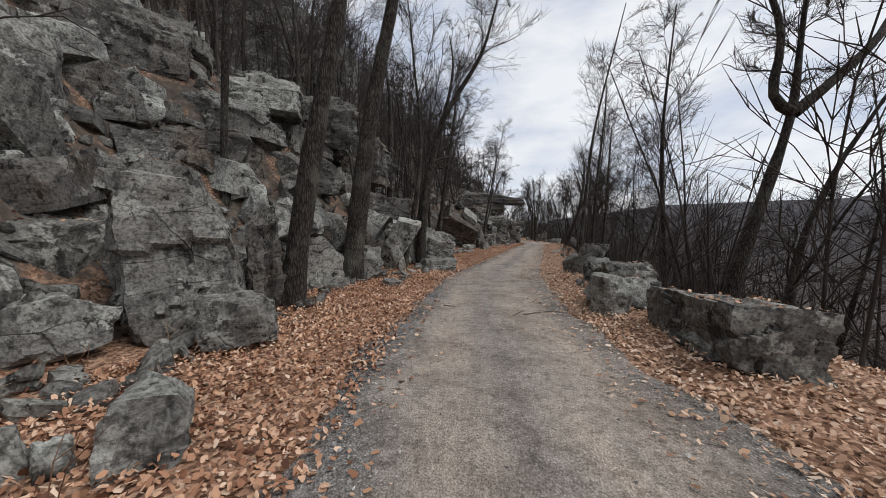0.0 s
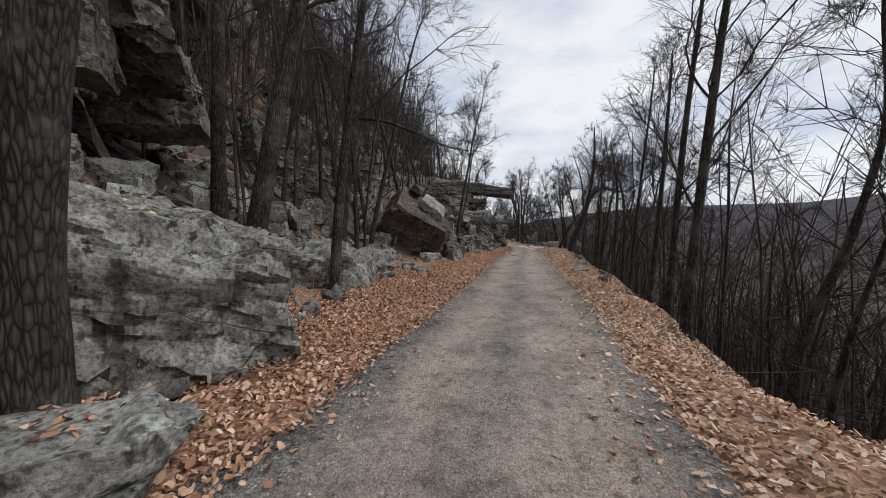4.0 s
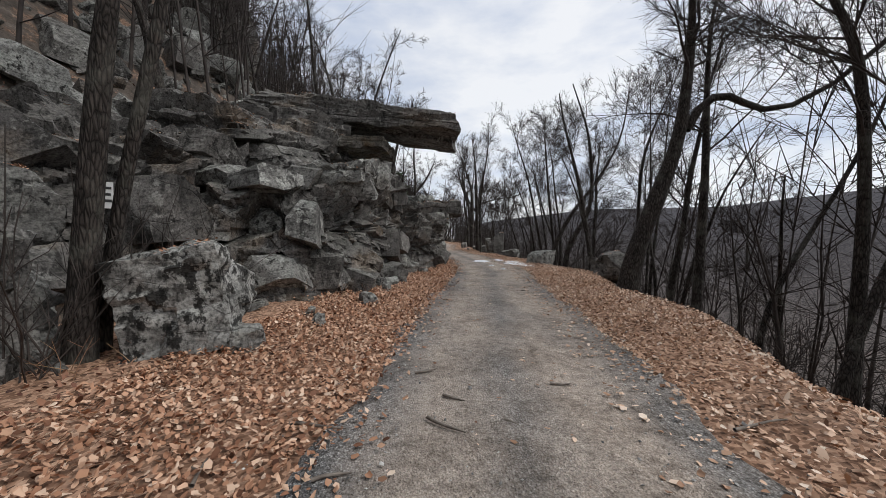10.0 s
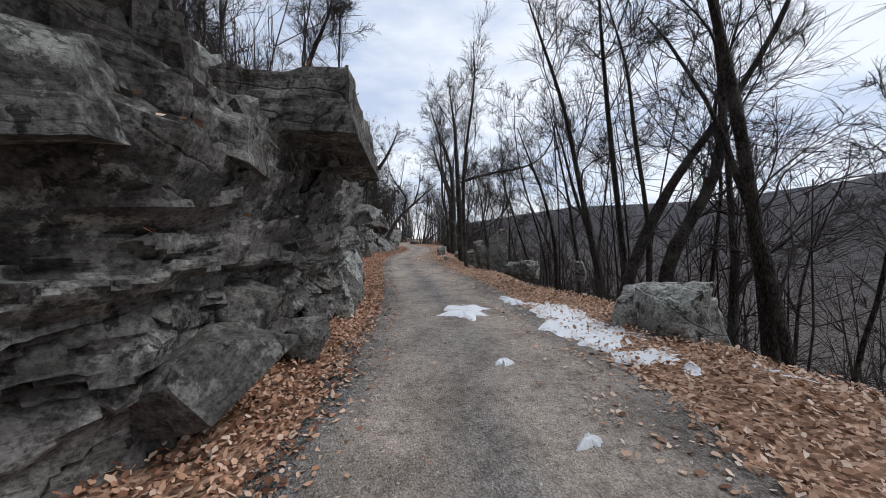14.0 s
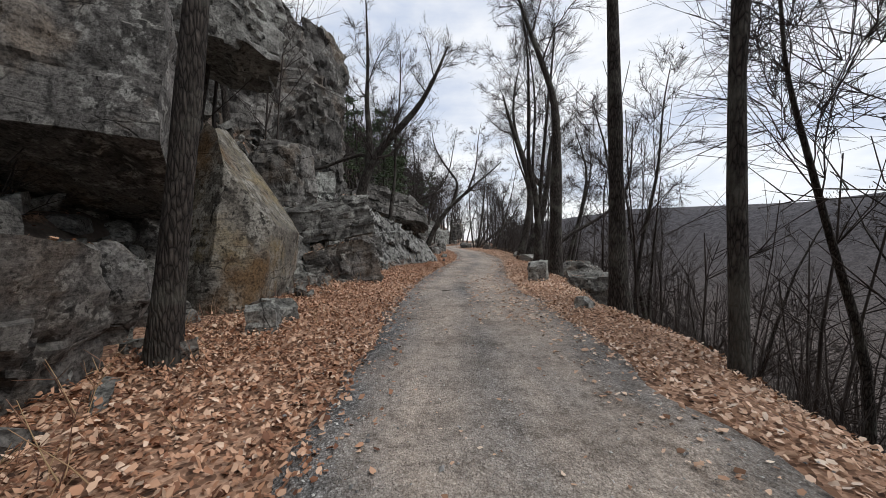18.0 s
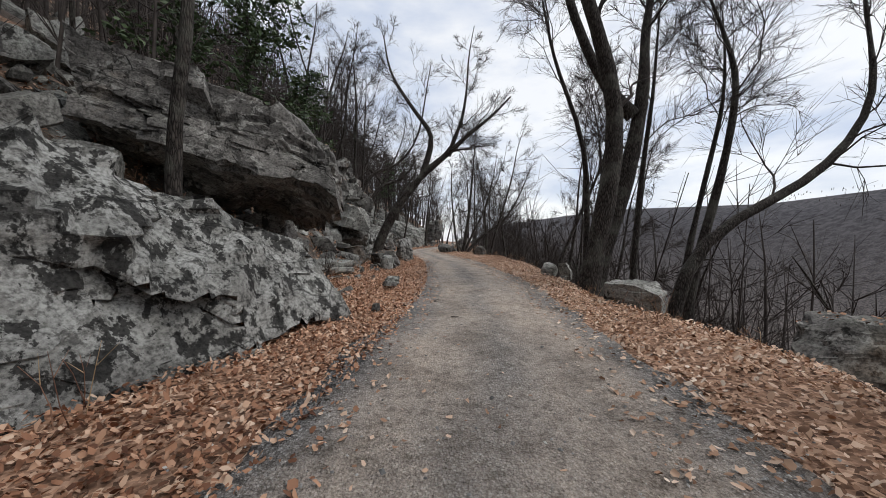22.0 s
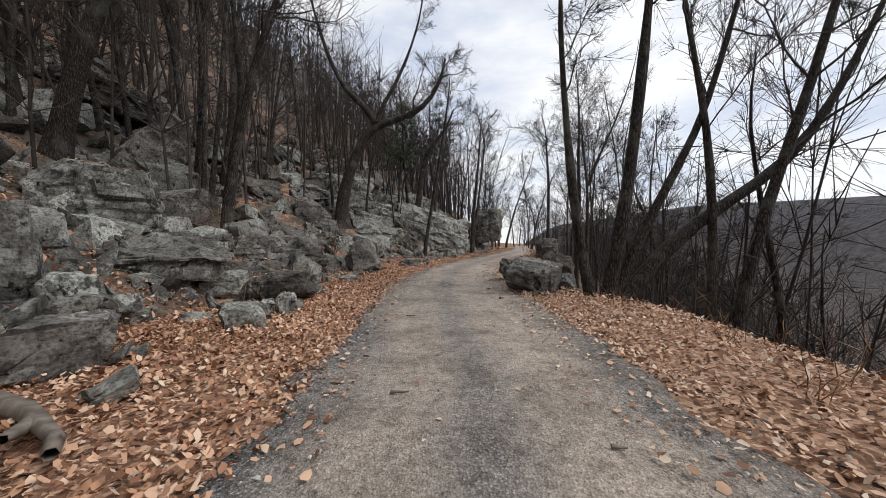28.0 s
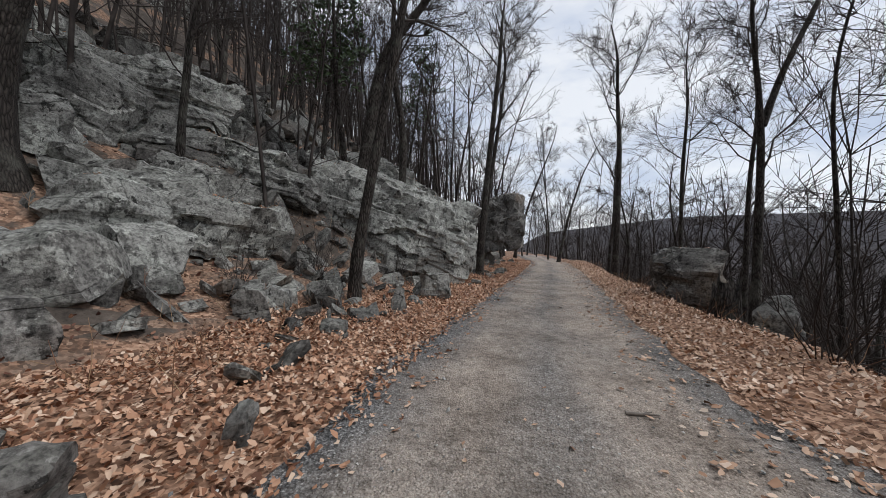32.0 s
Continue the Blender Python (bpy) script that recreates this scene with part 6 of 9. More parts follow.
plant_tree(8.08, 14.38, smooth_line([(0.00, 0.00, -0.20), (0.00, 0.00, 1.71), (0.74, -0.04, 2.90), (1.00, -0.05, 4.07), (1.29, -0.15, 5.34), (1.30, 0.06, 6.62), (1.25, 0.09, 7.92), (1.25, 0.08, 9.22)], 18), 0.095, 512, "gnarled bare tree with twisting limbs", limbs=12, low=0.35, reach=0.38)
plant_tree(-2.56, 15.93, smooth_line([(0.00, 0.00, -0.20), (0.00, 0.00, 2.42), (0.05, -0.00, 4.51), (0.04, -0.00, 5.79), (-0.01, -0.06, 7.09), (-0.28, -0.14, 8.35), (-0.06, -0.38, 9.61)], 18), 0.163, 513, "bare deciduous tree with dark furrowed bark", limbs=8, low=0.35, reach=0.38)
plant_tree(-1.69, 21.50, smooth_line([(0.00, 0.00, -0.50), (0.51, -0.04, 3.17), (0.83, -0.07, 5.78), (0.81, -0.02, 7.08), (0.85, -0.33, 8.34)], 18), 0.264, 514, "tall straight tree with deeply furrowed grey-brown bark", limbs=12, low=0.35, reach=0.38, forks=[(smooth_line([(0.77, -0.06, 4.36), (1.70, -0.14, 4.32), (3.04, -0.24, 3.80), (4.16, -0.33, 3.30), (5.18, -0.41, 3.20)], 14), 0.07)])
plant_tree(-0.46, 21.70, smooth_line([(0.00, 0.00, -0.20), (0.00, 0.00, 0.82), (0.60, -0.05, 3.57), (1.27, -0.10, 6.68), (1.54, -0.12, 7.96), (2.00, -0.14, 9.17)], 18), 0.115, 515, "bare deciduous tree with dark furrowed bark", limbs=12, low=0.35, reach=0.38)
plant_tree(9.64, 20.39, smooth_line([(0.00, 0.00, -0.20), (0.00, 0.00, 0.57), (0.23, -0.02, 4.10), (0.37, -0.03, 7.96), (0.50, 0.11, 9.25)], 18), 0.149, 517, "bare deciduous tree with dark furrowed bark", limbs=16, low=0.35, reach=0.38)
plant_tree(9.51, 21.41, smooth_line([(0.00, 0.00, -0.20), (0.00, 0.00, 0.24), (0.22, -0.02, 3.98), (0.56, -0.04, 7.76), (0.61, -0.06, 9.06)], 18), 0.107, 518, "bare deciduous tree with dark furrowed bark", limbs=12, low=0.35, reach=0.38)
plant_tree(10.41, 18.33, smooth_line([(0.00, 0.00, -0.20), (0.00, 0.00, 1.73), (0.07, -0.01, 4.30), (-0.07, 0.01, 6.75), (0.02, 0.03, 8.05), (0.06, -0.13, 9.34)], 18), 0.061, 519, "bare deciduous tree with dark furrowed bark", limbs=12, low=0.35, reach=0.38)
plant_tree(11.74, 31.58, smooth_line([(0.00, 0.00, -0.20), (0.00, 0.00, 0.58), (0.37, -0.08, 1.76), (0.86, -0.20, 3.06), (1.05, -0.24, 3.91), (1.12, -0.26, 4.92), (1.41, -0.09, 6.18), (1.42, 0.02, 7.47), (1.33, -0.03, 8.77)], 18), 0.256, 520, "leaning scarred tree trunk with a hooked limb", limbs=12, low=0.60, reach=0.38, forks=[(smooth_line([(1.14, -0.26, 3.83), (1.38, -0.32, 4.50), (1.83, -0.42, 4.81), (2.26, -0.52, 4.57), (2.60, -0.60, 4.19), (3.07, -0.70, 4.10), (4.16, -1.15, 4.65), (4.82, -1.66, 5.64), (5.27, -2.14, 6.76), (5.47, -2.58, 7.97), (5.57, -2.89, 9.23), (5.96, -3.18, 10.44)], 14), 0.106)])
plant_tree(12.16, 27.16, smooth_line([(0.00, 0.00, -0.20), (0.00, 0.00, 1.39), (0.10, -0.02, 4.05), (0.14, -0.02, 5.82), (-0.07, 0.01, 7.27), (-0.41, -0.02, 8.52)], 18), 0.142, 521, "bare deciduous tree with dark furrowed bark", limbs=12, low=0.35, reach=0.38)
plant_tree(13.14, 27.00, smooth_line([(0.00, 0.00, -0.20), (0.00, 0.00, 1.86), (0.32, -0.05, 3.71), (0.76, -0.12, 4.62), (1.36, 0.18, 5.73), (1.56, 0.29, 7.01), (1.98, 0.24, 8.24), (2.21, -0.09, 9.47)], 18), 0.112, 522, "leaning bare tree with a dark trunk", limbs=12, low=0.35, reach=0.38)
plant_tree(12.20, 28.17, smooth_line([(0.00, 0.00, -0.20), (0.00, 0.00, 0.80), (0.76, -0.12, 2.70), (1.20, -0.19, 3.64), (1.60, -0.29, 4.87), (1.40, -0.26, 6.15), (1.44, -0.09, 7.44), (1.33, -0.18, 8.73)], 18), 0.083, 523, "leaning bare tree with a dark trunk", limbs=12, low=0.35, reach=0.38)
plant_tree(3.36, 28.33, smooth_line([(0.00, 0.00, -0.16), (0.17, -0.03, 1.79), (0.36, -0.07, 3.22), (0.60, -0.13, 4.49), (0.78, -0.27, 5.77), (0.90, -0.61, 7.02), (1.32, -0.70, 8.25), (1.45, -0.68, 9.54)], 18), 0.104, 524, "smooth-barked twin tree stem beside the cliff", limbs=12, low=0.50, reach=0.38)
plant_tree(3.36, 28.58, smooth_line([(0.00, 0.00, -0.20), (0.00, 0.00, 0.07), (0.27, -0.05, 1.83), (0.74, -0.15, 3.38), (0.74, 0.03, 4.66), (1.06, 0.45, 5.85), (1.17, 0.89, 7.07), (1.35, 1.15, 8.33), (1.42, 1.56, 9.56)], 18), 0.081, 525, "smooth-barked twin tree stem beside the cliff", limbs=12, low=0.50, reach=0.38)
plant_tree(13.81, 28.87, smooth_line([(0.00, 0.00, -0.20), (0.00, 0.00, 1.57), (0.04, -0.01, 4.11), (-0.14, 0.03, 6.38), (-0.53, 0.11, 7.26), (-1.01, 0.42, 8.43), (-1.11, 0.55, 9.72)], 18), 0.131, 526, "bare deciduous tree with dark furrowed bark", limbs=12, low=0.35, reach=0.38)
plant_tree(13.92, 30.38, smooth_line([(0.00, 0.00, -0.20), (0.00, 0.00, 1.43), (0.61, -0.12, 2.68), (1.59, -0.32, 4.44), (2.01, -0.54, 5.65), (2.20, -0.74, 6.92), (2.10, -0.86, 8.21), (2.25, -0.82, 9.50)], 18), 0.071, 527, "leaning bare tree with a dark trunk", limbs=12, low=0.35, reach=0.38)
plant_tree(13.56, 31.47, smooth_line([(0.00, 0.00, -0.20), (0.00, 0.00, 1.29), (0.08, -0.02, 4.26), (0.19, 0.13, 5.55), (0.24, 0.20, 6.85), (0.20, 0.14, 8.15), (0.29, -0.22, 9.39)], 18), 0.136, 528, "bare deciduous tree with dark furrowed bark", limbs=12, low=0.35, reach=0.38)
plant_tree(15.76, 38.41, smooth_line([(0.00, 0.00, -0.20), (0.00, 0.00, 1.12), (-0.45, 0.11, 3.84), (-0.80, 0.19, 5.65), (-1.17, 0.28, 6.98), (-1.64, 0.18, 8.19), (-1.90, 0.18, 9.47)], 18), 0.149, 529, "bare deciduous tree with dark furrowed bark", limbs=12, low=0.50, reach=0.38)
plant_tree(14.51, 40.53, smooth_line([(0.00, 0.00, -0.20), (0.00, 0.00, 0.59), (0.54, -0.12, 2.19), (1.28, -0.28, 3.60), (2.11, -0.46, 4.59), (2.75, -0.67, 5.70), (3.27, -0.97, 6.86), (3.42, -1.14, 8.14), (3.40, -1.32, 9.43)], 18), 0.142, 530, "leaning bare tree with a dark trunk", limbs=12, low=0.35, reach=0.38)
plant_tree(14.96, 41.46, smooth_line([(0.00, 0.00, -0.20), (0.00, 0.00, 0.90), (-0.60, 0.13, 3.69), (-1.00, 0.22, 5.77), (-1.60, 0.35, 7.45), (-1.88, 0.59, 8.70)], 18), 0.101, 531, "bare deciduous tree with dark furrowed bark", limbs=12, low=0.35, reach=0.38)
plant_tree(17.01, 40.50, smooth_line([(0.00, 0.00, -0.20), (0.00, 0.00, 2.33), (0.18, -0.04, 4.27), (0.28, -0.06, 5.36), (0.19, 0.15, 6.64), (0.21, -0.02, 7.93), (0.66, -0.02, 9.15)], 18), 0.066, 532, "bare deciduous tree with dark furrowed bark", limbs=12, low=0.35, reach=0.38)
plant_tree(15.74, 35.91, smooth_line([(0.00, 0.00, -0.20), (0.00, 0.00, 1.52), (0.03, -0.01, 3.59), (0.01, -0.00, 5.87), (0.29, -0.12, 7.14), (0.60, -0.48, 8.35), (0.92, -0.80, 9.57)], 18), 0.103, 533, "bare deciduous tree with dark furrowed bark", limbs=12, low=0.35, reach=0.38)
plant_tree(15.88, 35.36, smooth_line([(0.00, 0.00, -0.20), (0.00, 0.00, 1.79), (0.14, -0.04, 3.68), (0.30, -0.08, 4.93), (0.43, 0.03, 6.22), (0.48, -0.03, 7.52), (0.45, -0.13, 8.82)], 18), 0.076, 534, "bare deciduous tree with dark furrowed bark", limbs=12, low=0.35, reach=0.38)
plant_tree(15.17, 40.39, smooth_line([(0.00, 0.00, -0.20), (0.00, 0.00, 1.00), (0.08, -0.02, 2.75), (-0.35, 0.08, 4.95), (-0.40, 0.15, 6.24), (-0.49, 0.51, 7.49), (-0.80, 0.72, 8.74)], 18), 0.081, 535, "bare deciduous tree with dark furrowed bark", limbs=12, low=0.35, reach=0.38)
plant_tree(14.97, 33.63, smooth_line([(0.00, 0.00, -0.20), (0.00, 0.00, 1.41), (0.35, -0.09, 3.10), (0.42, -0.11, 4.94), (0.66, -0.23, 6.22), (0.65, -0.39, 7.51), (0.61, -0.82, 8.73)], 18), 0.140, 536, "gnarled bare tree with twisting limbs", limbs=12, low=0.35, reach=0.38)
plant_tree(15.45, 35.05, smooth_line([(0.00, 0.00, -0.20), (0.00, 0.00, 1.43), (0.04, -0.01, 4.51), (-0.09, 0.02, 7.28), (-0.14, 0.01, 8.58)], 18), 0.071, 537, "bare deciduous tree with dark furrowed bark", limbs=12, low=0.35, reach=0.38)
plant_tree(15.40, 40.22, smooth_line([(0.00, 0.00, -0.20), (0.00, 0.00, 2.37), (1.26, -0.31, 4.40), (1.01, -0.25, 7.99), (0.11, -0.03, 10.53)], 18), 0.183, 538, "gnarled bare tree with twisting limbs", limbs=12, low=0.35, reach=0.38)
plant_tree(15.39, 41.25, smooth_line([(0.00, 0.00, -0.20), (0.00, 0.00, 1.84), (-0.45, 0.11, 5.57), (-0.68, 0.17, 8.15), (-0.66, 0.26, 9.45)], 18), 0.110, 539, "bare deciduous tree with dark furrowed bark", limbs=12, low=0.35, reach=0.38)
plant_tree(13.22, 47.49, smooth_line([(0.00, 0.00, -0.20), (0.00, 0.00, 0.07), (-0.18, 0.02, 3.49), (0.26, -0.03, 6.50), (0.37, -0.20, 7.78), (0.30, -0.17, 9.08)], 18), 0.104, 540, "bare deciduous tree with dark furrowed bark", limbs=12, low=0.35, reach=0.38, forks=[(smooth_line([(-0.20, 0.03, 3.49), (1.00, -0.13, 4.04), (2.45, -0.32, 3.92), (3.56, -0.05, 4.54), (4.20, 0.03, 5.67), (4.46, 0.52, 6.85), (4.51, 1.11, 8.00), (4.36, 1.59, 9.20), (4.21, 2.18, 10.35)], 14), 0.055)])
plant_tree(17.97, 46.65, smooth_line([(0.00, 0.00, -0.20), (0.00, 0.00, 3.22), (-0.53, 0.07, 6.43), (-1.34, 0.17, 9.93)], 18), 0.131, 541, "bare deciduous tree with dark furrowed bark", limbs=12, low=0.35, reach=0.38)
plant_tree(18.29, 45.60, smooth_line([(0.00, 0.00, -0.20), (0.00, 0.00, 3.69), (-1.16, 0.15, 6.38), (-1.70, 0.22, 8.39), (-2.02, 0.26, 9.38)], 18), 0.122, 542, "bare deciduous tree with dark furrowed bark", limbs=12, low=0.35, reach=0.38)
plant_tree(17.98, 45.64, smooth_line([(0.00, 0.00, -0.20), (0.00, 0.00, 3.72), (0.26, -0.03, 5.65), (0.47, -0.06, 7.66), (0.57, -0.13, 8.96)], 18), 0.081, 543, "bare deciduous tree with dark furrowed bark", limbs=12, low=0.35, reach=0.38)
plant_tree(16.60, 46.82, smooth_line([(0.00, 0.00, -0.20), (0.00, 0.00, 2.23), (-0.50, 0.06, 4.13), (-0.99, 0.13, 5.55), (-1.34, 0.08, 6.80), (-1.59, -0.07, 8.06), (-1.62, -0.17, 9.36)], 18), 0.059, 544, "bare deciduous tree with dark furrowed bark", limbs=12, low=0.35, reach=0.38)
plant_tree(8.09, 47.75, smooth_line([(0.00, 0.00, -0.22), (0.31, -0.03, 2.34), (0.50, -0.05, 4.05), (0.38, -0.12, 5.34), (0.25, -0.43, 6.60), (0.31, -0.95, 7.79), (0.41, -1.26, 9.05)], 18), 0.120, 545, "smooth grey tree trunk standing against the rocks", limbs=12, low=0.55, reach=0.38)
plant_tree(6.06, 47.19, smooth_line([(0.00, 0.00, -0.98), (0.44, -0.04, 0.88), (0.86, -0.09, 2.50), (0.86, -0.18, 3.79), (1.05, -0.19, 5.08), (1.35, -0.11, 6.34), (1.94, -0.08, 7.50), (2.23, -0.15, 8.76)], 18), 0.202, 546, "tall straight tree with deeply furrowed grey-brown bark", limbs=12, low=0.60, reach=0.38)
plant_tree(13.86, 50.24, smooth_line([(0.00, 0.00, -0.29), (-0.15, 0.01, 3.02), (-0.25, 0.02, 5.40), (-0.29, 0.09, 6.69), (-0.32, 0.55, 7.91), (-0.34, 1.02, 9.12)], 18), 0.157, 547, "tall straight tree with deeply furrowed grey-brown bark", limbs=12, low=0.55, reach=0.38)
plant_tree(14.59, 54.58, smooth_line([(0.00, 0.00, -0.26), (-0.03, 0.00, 2.73), (-0.02, 0.00, 4.21), (-0.07, 0.10, 5.51), (-0.44, 0.35, 6.73), (-0.89, 0.45, 7.95), (-1.26, 0.59, 9.18)], 18), 0.204, 548, "tall straight tree with deeply furrowed grey-brown bark", limbs=12, low=0.55, reach=0.38)
plant_tree(17.24, 49.14, smooth_line([(0.00, 0.00, -0.20), (0.00, 0.00, 1.99), (-0.76, 0.07, 4.06), (-1.14, 0.10, 5.32), (-1.65, 0.06, 6.51), (-1.57, 0.21, 7.80), (-1.67, 0.36, 9.09)], 18), 0.076, 549, "leaning bare tree with a dark trunk", limbs=12, low=0.35, reach=0.38)
plant_tree(8.15, 58.09, smooth_line([(0.00, 0.00, -0.20), (0.00, 0.00, 2.07), (0.66, -0.06, 3.56), (2.29, -0.22, 5.22), (2.90, -0.35, 6.36), (3.41, -0.35, 7.56)], 18), 0.254, 550, "gnarled bare tree with twisting limbs", limbs=12, low=0.35, reach=0.38, forks=[(smooth_line([(0.33, -0.03, 2.65), (0.43, -0.04, 4.28), (0.27, -0.03, 5.24), (0.36, -0.13, 6.53), (0.36, -0.27, 7.82), (0.33, -0.49, 9.10)], 14), 0.153), (smooth_line([(0.60, -0.06, 3.44), (-0.08, 0.01, 3.75), (-0.97, 0.09, 2.96), (-2.17, -0.05, 2.48), (-3.42, -0.30, 2.71), (-4.46, -0.66, 3.41), (-5.02, -0.87, 4.56), (-5.62, -0.93, 5.71), (-6.00, -0.96, 6.96), (-6.31, -0.73, 8.20), (-6.50, -0.41, 9.44)], 14), 0.076)])
plant_tree(9.15, 60.50, smooth_line([(0.00, 0.00, -0.20), (0.00, 0.00, 2.01), (0.28, -0.03, 3.33), (0.23, -0.02, 5.13), (0.43, -0.13, 6.40), (0.51, -0.28, 7.69), (0.52, -0.50, 8.97)], 18), 0.102, 551, "bare deciduous tree with dark furrowed bark", limbs=12, low=0.35, reach=0.38)
plant_tree(17.59, 55.17, smooth_line([(0.00, 0.00, -0.20), (0.00, 0.00, 1.18), (0.16, -0.02, 3.45), (0.62, -0.06, 5.27), (0.73, -0.06, 6.57), (0.83, 0.02, 7.86), (1.01, -0.07, 9.15)], 18), 0.093, 552, "leaning bare tree with a dark trunk", limbs=12, low=0.35, reach=0.38)
plant_tree(14.93, 57.21, smooth_line([(0.00, 0.00, -0.20), (0.00, 0.00, 0.14), (0.27, -0.02, 4.66), (0.55, -0.04, 7.88), (0.59, -0.13, 9.18)], 18), 0.119, 553, "bare deciduous tree with dark furrowed bark", limbs=12, low=0.35, reach=0.38)
plant_tree(15.96, 62.15, smooth_line([(0.00, 0.00, -0.20), (0.00, 0.00, 0.31), (0.72, -0.06, 3.59), (-0.31, 0.02, 6.57), (-0.69, 0.05, 7.56), (-1.00, 0.14, 8.81)], 18), 0.280, 554, "gnarled bare tree with twisting limbs", limbs=12, low=0.35, reach=0.38)
plant_tree(14.78, 56.33, smooth_line([(0.00, 0.00, -0.15), (-0.12, 0.02, 2.46), (-0.26, 0.03, 3.13), (-0.48, 0.06, 3.67), (-0.48, -0.01, 4.97), (-0.59, -0.25, 6.24), (-0.68, -0.43, 7.53), (-0.96, -0.47, 8.80)], 18), 0.127, 555, "tall straight tree with deeply furrowed grey-brown bark", limbs=12, low=0.50, reach=0.38, forks=[(smooth_line([(-0.17, 0.02, 2.89), (-0.32, 0.04, 3.31), (-0.31, 0.04, 3.67), (-0.25, 0.10, 4.97), (-0.17, 0.12, 6.27), (-0.26, 0.47, 7.51), (-0.35, 0.73, 8.79), (-0.42, 0.80, 10.08)], 14), 0.070)])
plant_tree(17.16, 61.34, smooth_line([(0.00, 0.00, -0.20), (0.00, 0.00, 1.22), (0.59, -0.07, 2.59), (2.24, -0.28, 3.25), (3.30, -0.33, 4.01), (4.05, -0.39, 5.07), (4.40, -0.06, 6.27), (4.54, 0.19, 7.54), (4.62, 0.26, 8.84)], 18), 0.137, 556, "leaning bare tree with a dark trunk", limbs=12, low=0.35, reach=0.38)
plant_tree(16.69, 63.12, smooth_line([(0.00, 0.00, -0.20), (0.00, 0.00, 0.56), (0.75, -0.12, 2.76), (1.00, -0.16, 4.32), (1.13, -0.18, 5.18), (1.15, -0.07, 6.47), (1.47, -0.06, 7.73), (1.60, -0.11, 9.02)], 18), 0.273, 557, "stout leaning tree with dark ridged bark", limbs=12, low=0.60, reach=0.38, forks=[(smooth_line([(0.86, -0.14, 4.36), (0.46, -0.07, 4.75), (0.07, -0.01, 5.18), (-0.39, 0.15, 6.38), (-0.76, 0.30, 7.62), (-0.87, 0.37, 8.91), (-0.69, 0.48, 10.20), (-0.41, 0.47, 11.46)], 14), 0.176)])
plant_tree(17.55, 64.81, smooth_line([(0.00, 0.00, -0.20), (0.00, 0.00, 1.28), (0.02, -0.00, 4.70), (-0.97, 0.16, 7.14), (-1.19, 0.28, 8.41), (-1.42, 0.40, 9.69)], 18), 0.119, 558, "bare deciduous tree with dark furrowed bark", limbs=12, low=0.35, reach=0.38)
plant_tree(18.19, 63.69, smooth_line([(0.00, 0.00, -0.20), (0.00, 0.00, 1.58), (0.12, -0.02, 3.61), (0.25, -0.04, 4.92), (0.29, -0.23, 6.21), (0.46, -0.11, 7.49), (0.59, -0.06, 8.78)], 18), 0.112, 559, "bare deciduous tree with dark furrowed bark", limbs=12, low=0.35, reach=0.38)
plant_tree(18.77, 62.59, smooth_line([(0.00, 0.00, -0.20), (0.00, 0.00, 2.07), (0.66, -0.11, 4.48), (1.05, -0.17, 6.81), (0.81, 0.05, 8.07), (0.49, 0.28, 9.31)], 18), 0.144, 560, "leaning bare tree with a dark trunk", limbs=12, low=0.35, reach=0.38)
plant_tree(19.45, 63.49, smooth_line([(0.00, 0.00, -0.20), (0.00, 0.00, 2.31), (0.50, -0.08, 4.80), (0.95, -0.15, 6.81), (1.07, -0.09, 8.10), (0.91, -0.10, 9.39)], 18), 0.102, 561, "bare deciduous tree with dark furrowed bark", limbs=12, low=0.35, reach=0.38)
plant_tree(11.27, 69.49, smooth_line([(0.00, 0.00, -0.20), (0.00, 0.00, 0.64), (0.77, -0.10, 2.13), (1.62, -0.21, 3.31), (2.37, -0.30, 3.95), (3.22, -0.41, 4.64), (3.86, -0.49, 5.33), (4.44, -0.57, 5.65), (5.31, -0.83, 6.58)], 18), 0.235, 562, "gnarled tree arching over the road", limbs=12, low=0.50, reach=0.38, forks=[(smooth_line([(1.83, -0.23, 3.47), (2.37, -0.30, 5.02), (1.84, -0.24, 5.61), (1.07, -0.19, 6.65), (0.48, 0.15, 7.76), (0.32, 0.09, 9.05)], 14), 0.139), (smooth_line([(2.90, -0.37, 4.26), (3.22, -0.41, 5.23), (3.43, -0.44, 5.65), (3.62, -0.53, 6.94), (3.68, -0.27, 8.21), (3.92, -0.38, 9.49)], 14), 0.096)])
plant_tree(19.30, 67.15, smooth_line([(0.00, 0.00, -0.20), (0.00, 0.00, 1.31), (0.21, -0.03, 3.77), (0.27, -0.03, 5.47), (0.15, -0.02, 6.74), (-0.14, -0.04, 8.01), (-0.40, 0.26, 9.25)], 18), 0.068, 563, "bare deciduous tree with dark furrowed bark", limbs=12, low=0.35, reach=0.38)
plant_tree(18.26, 68.29, smooth_line([(0.00, 0.00, -0.20), (0.00, 0.00, 0.08), (1.13, -0.14, 2.77), (1.95, -0.25, 4.60), (2.16, -0.28, 5.62), (2.29, -0.24, 6.91), (2.28, -0.04, 8.20), (1.96, 0.51, 9.33)], 18), 0.092, 564, "leaning bare tree with a dark trunk", limbs=12, low=0.35, reach=0.38)
plant_tree(19.40, 68.15, smooth_line([(0.00, 0.00, -0.20), (0.00, 0.00, 1.13), (0.04, -0.01, 4.07), (-0.07, -0.27, 5.34), (-0.29, -0.56, 6.59), (-0.32, -0.92, 7.84), (-0.10, -1.21, 9.09)], 18), 0.051, 565, "bare deciduous tree with dark furrowed bark", limbs=12, low=0.35, reach=0.38)
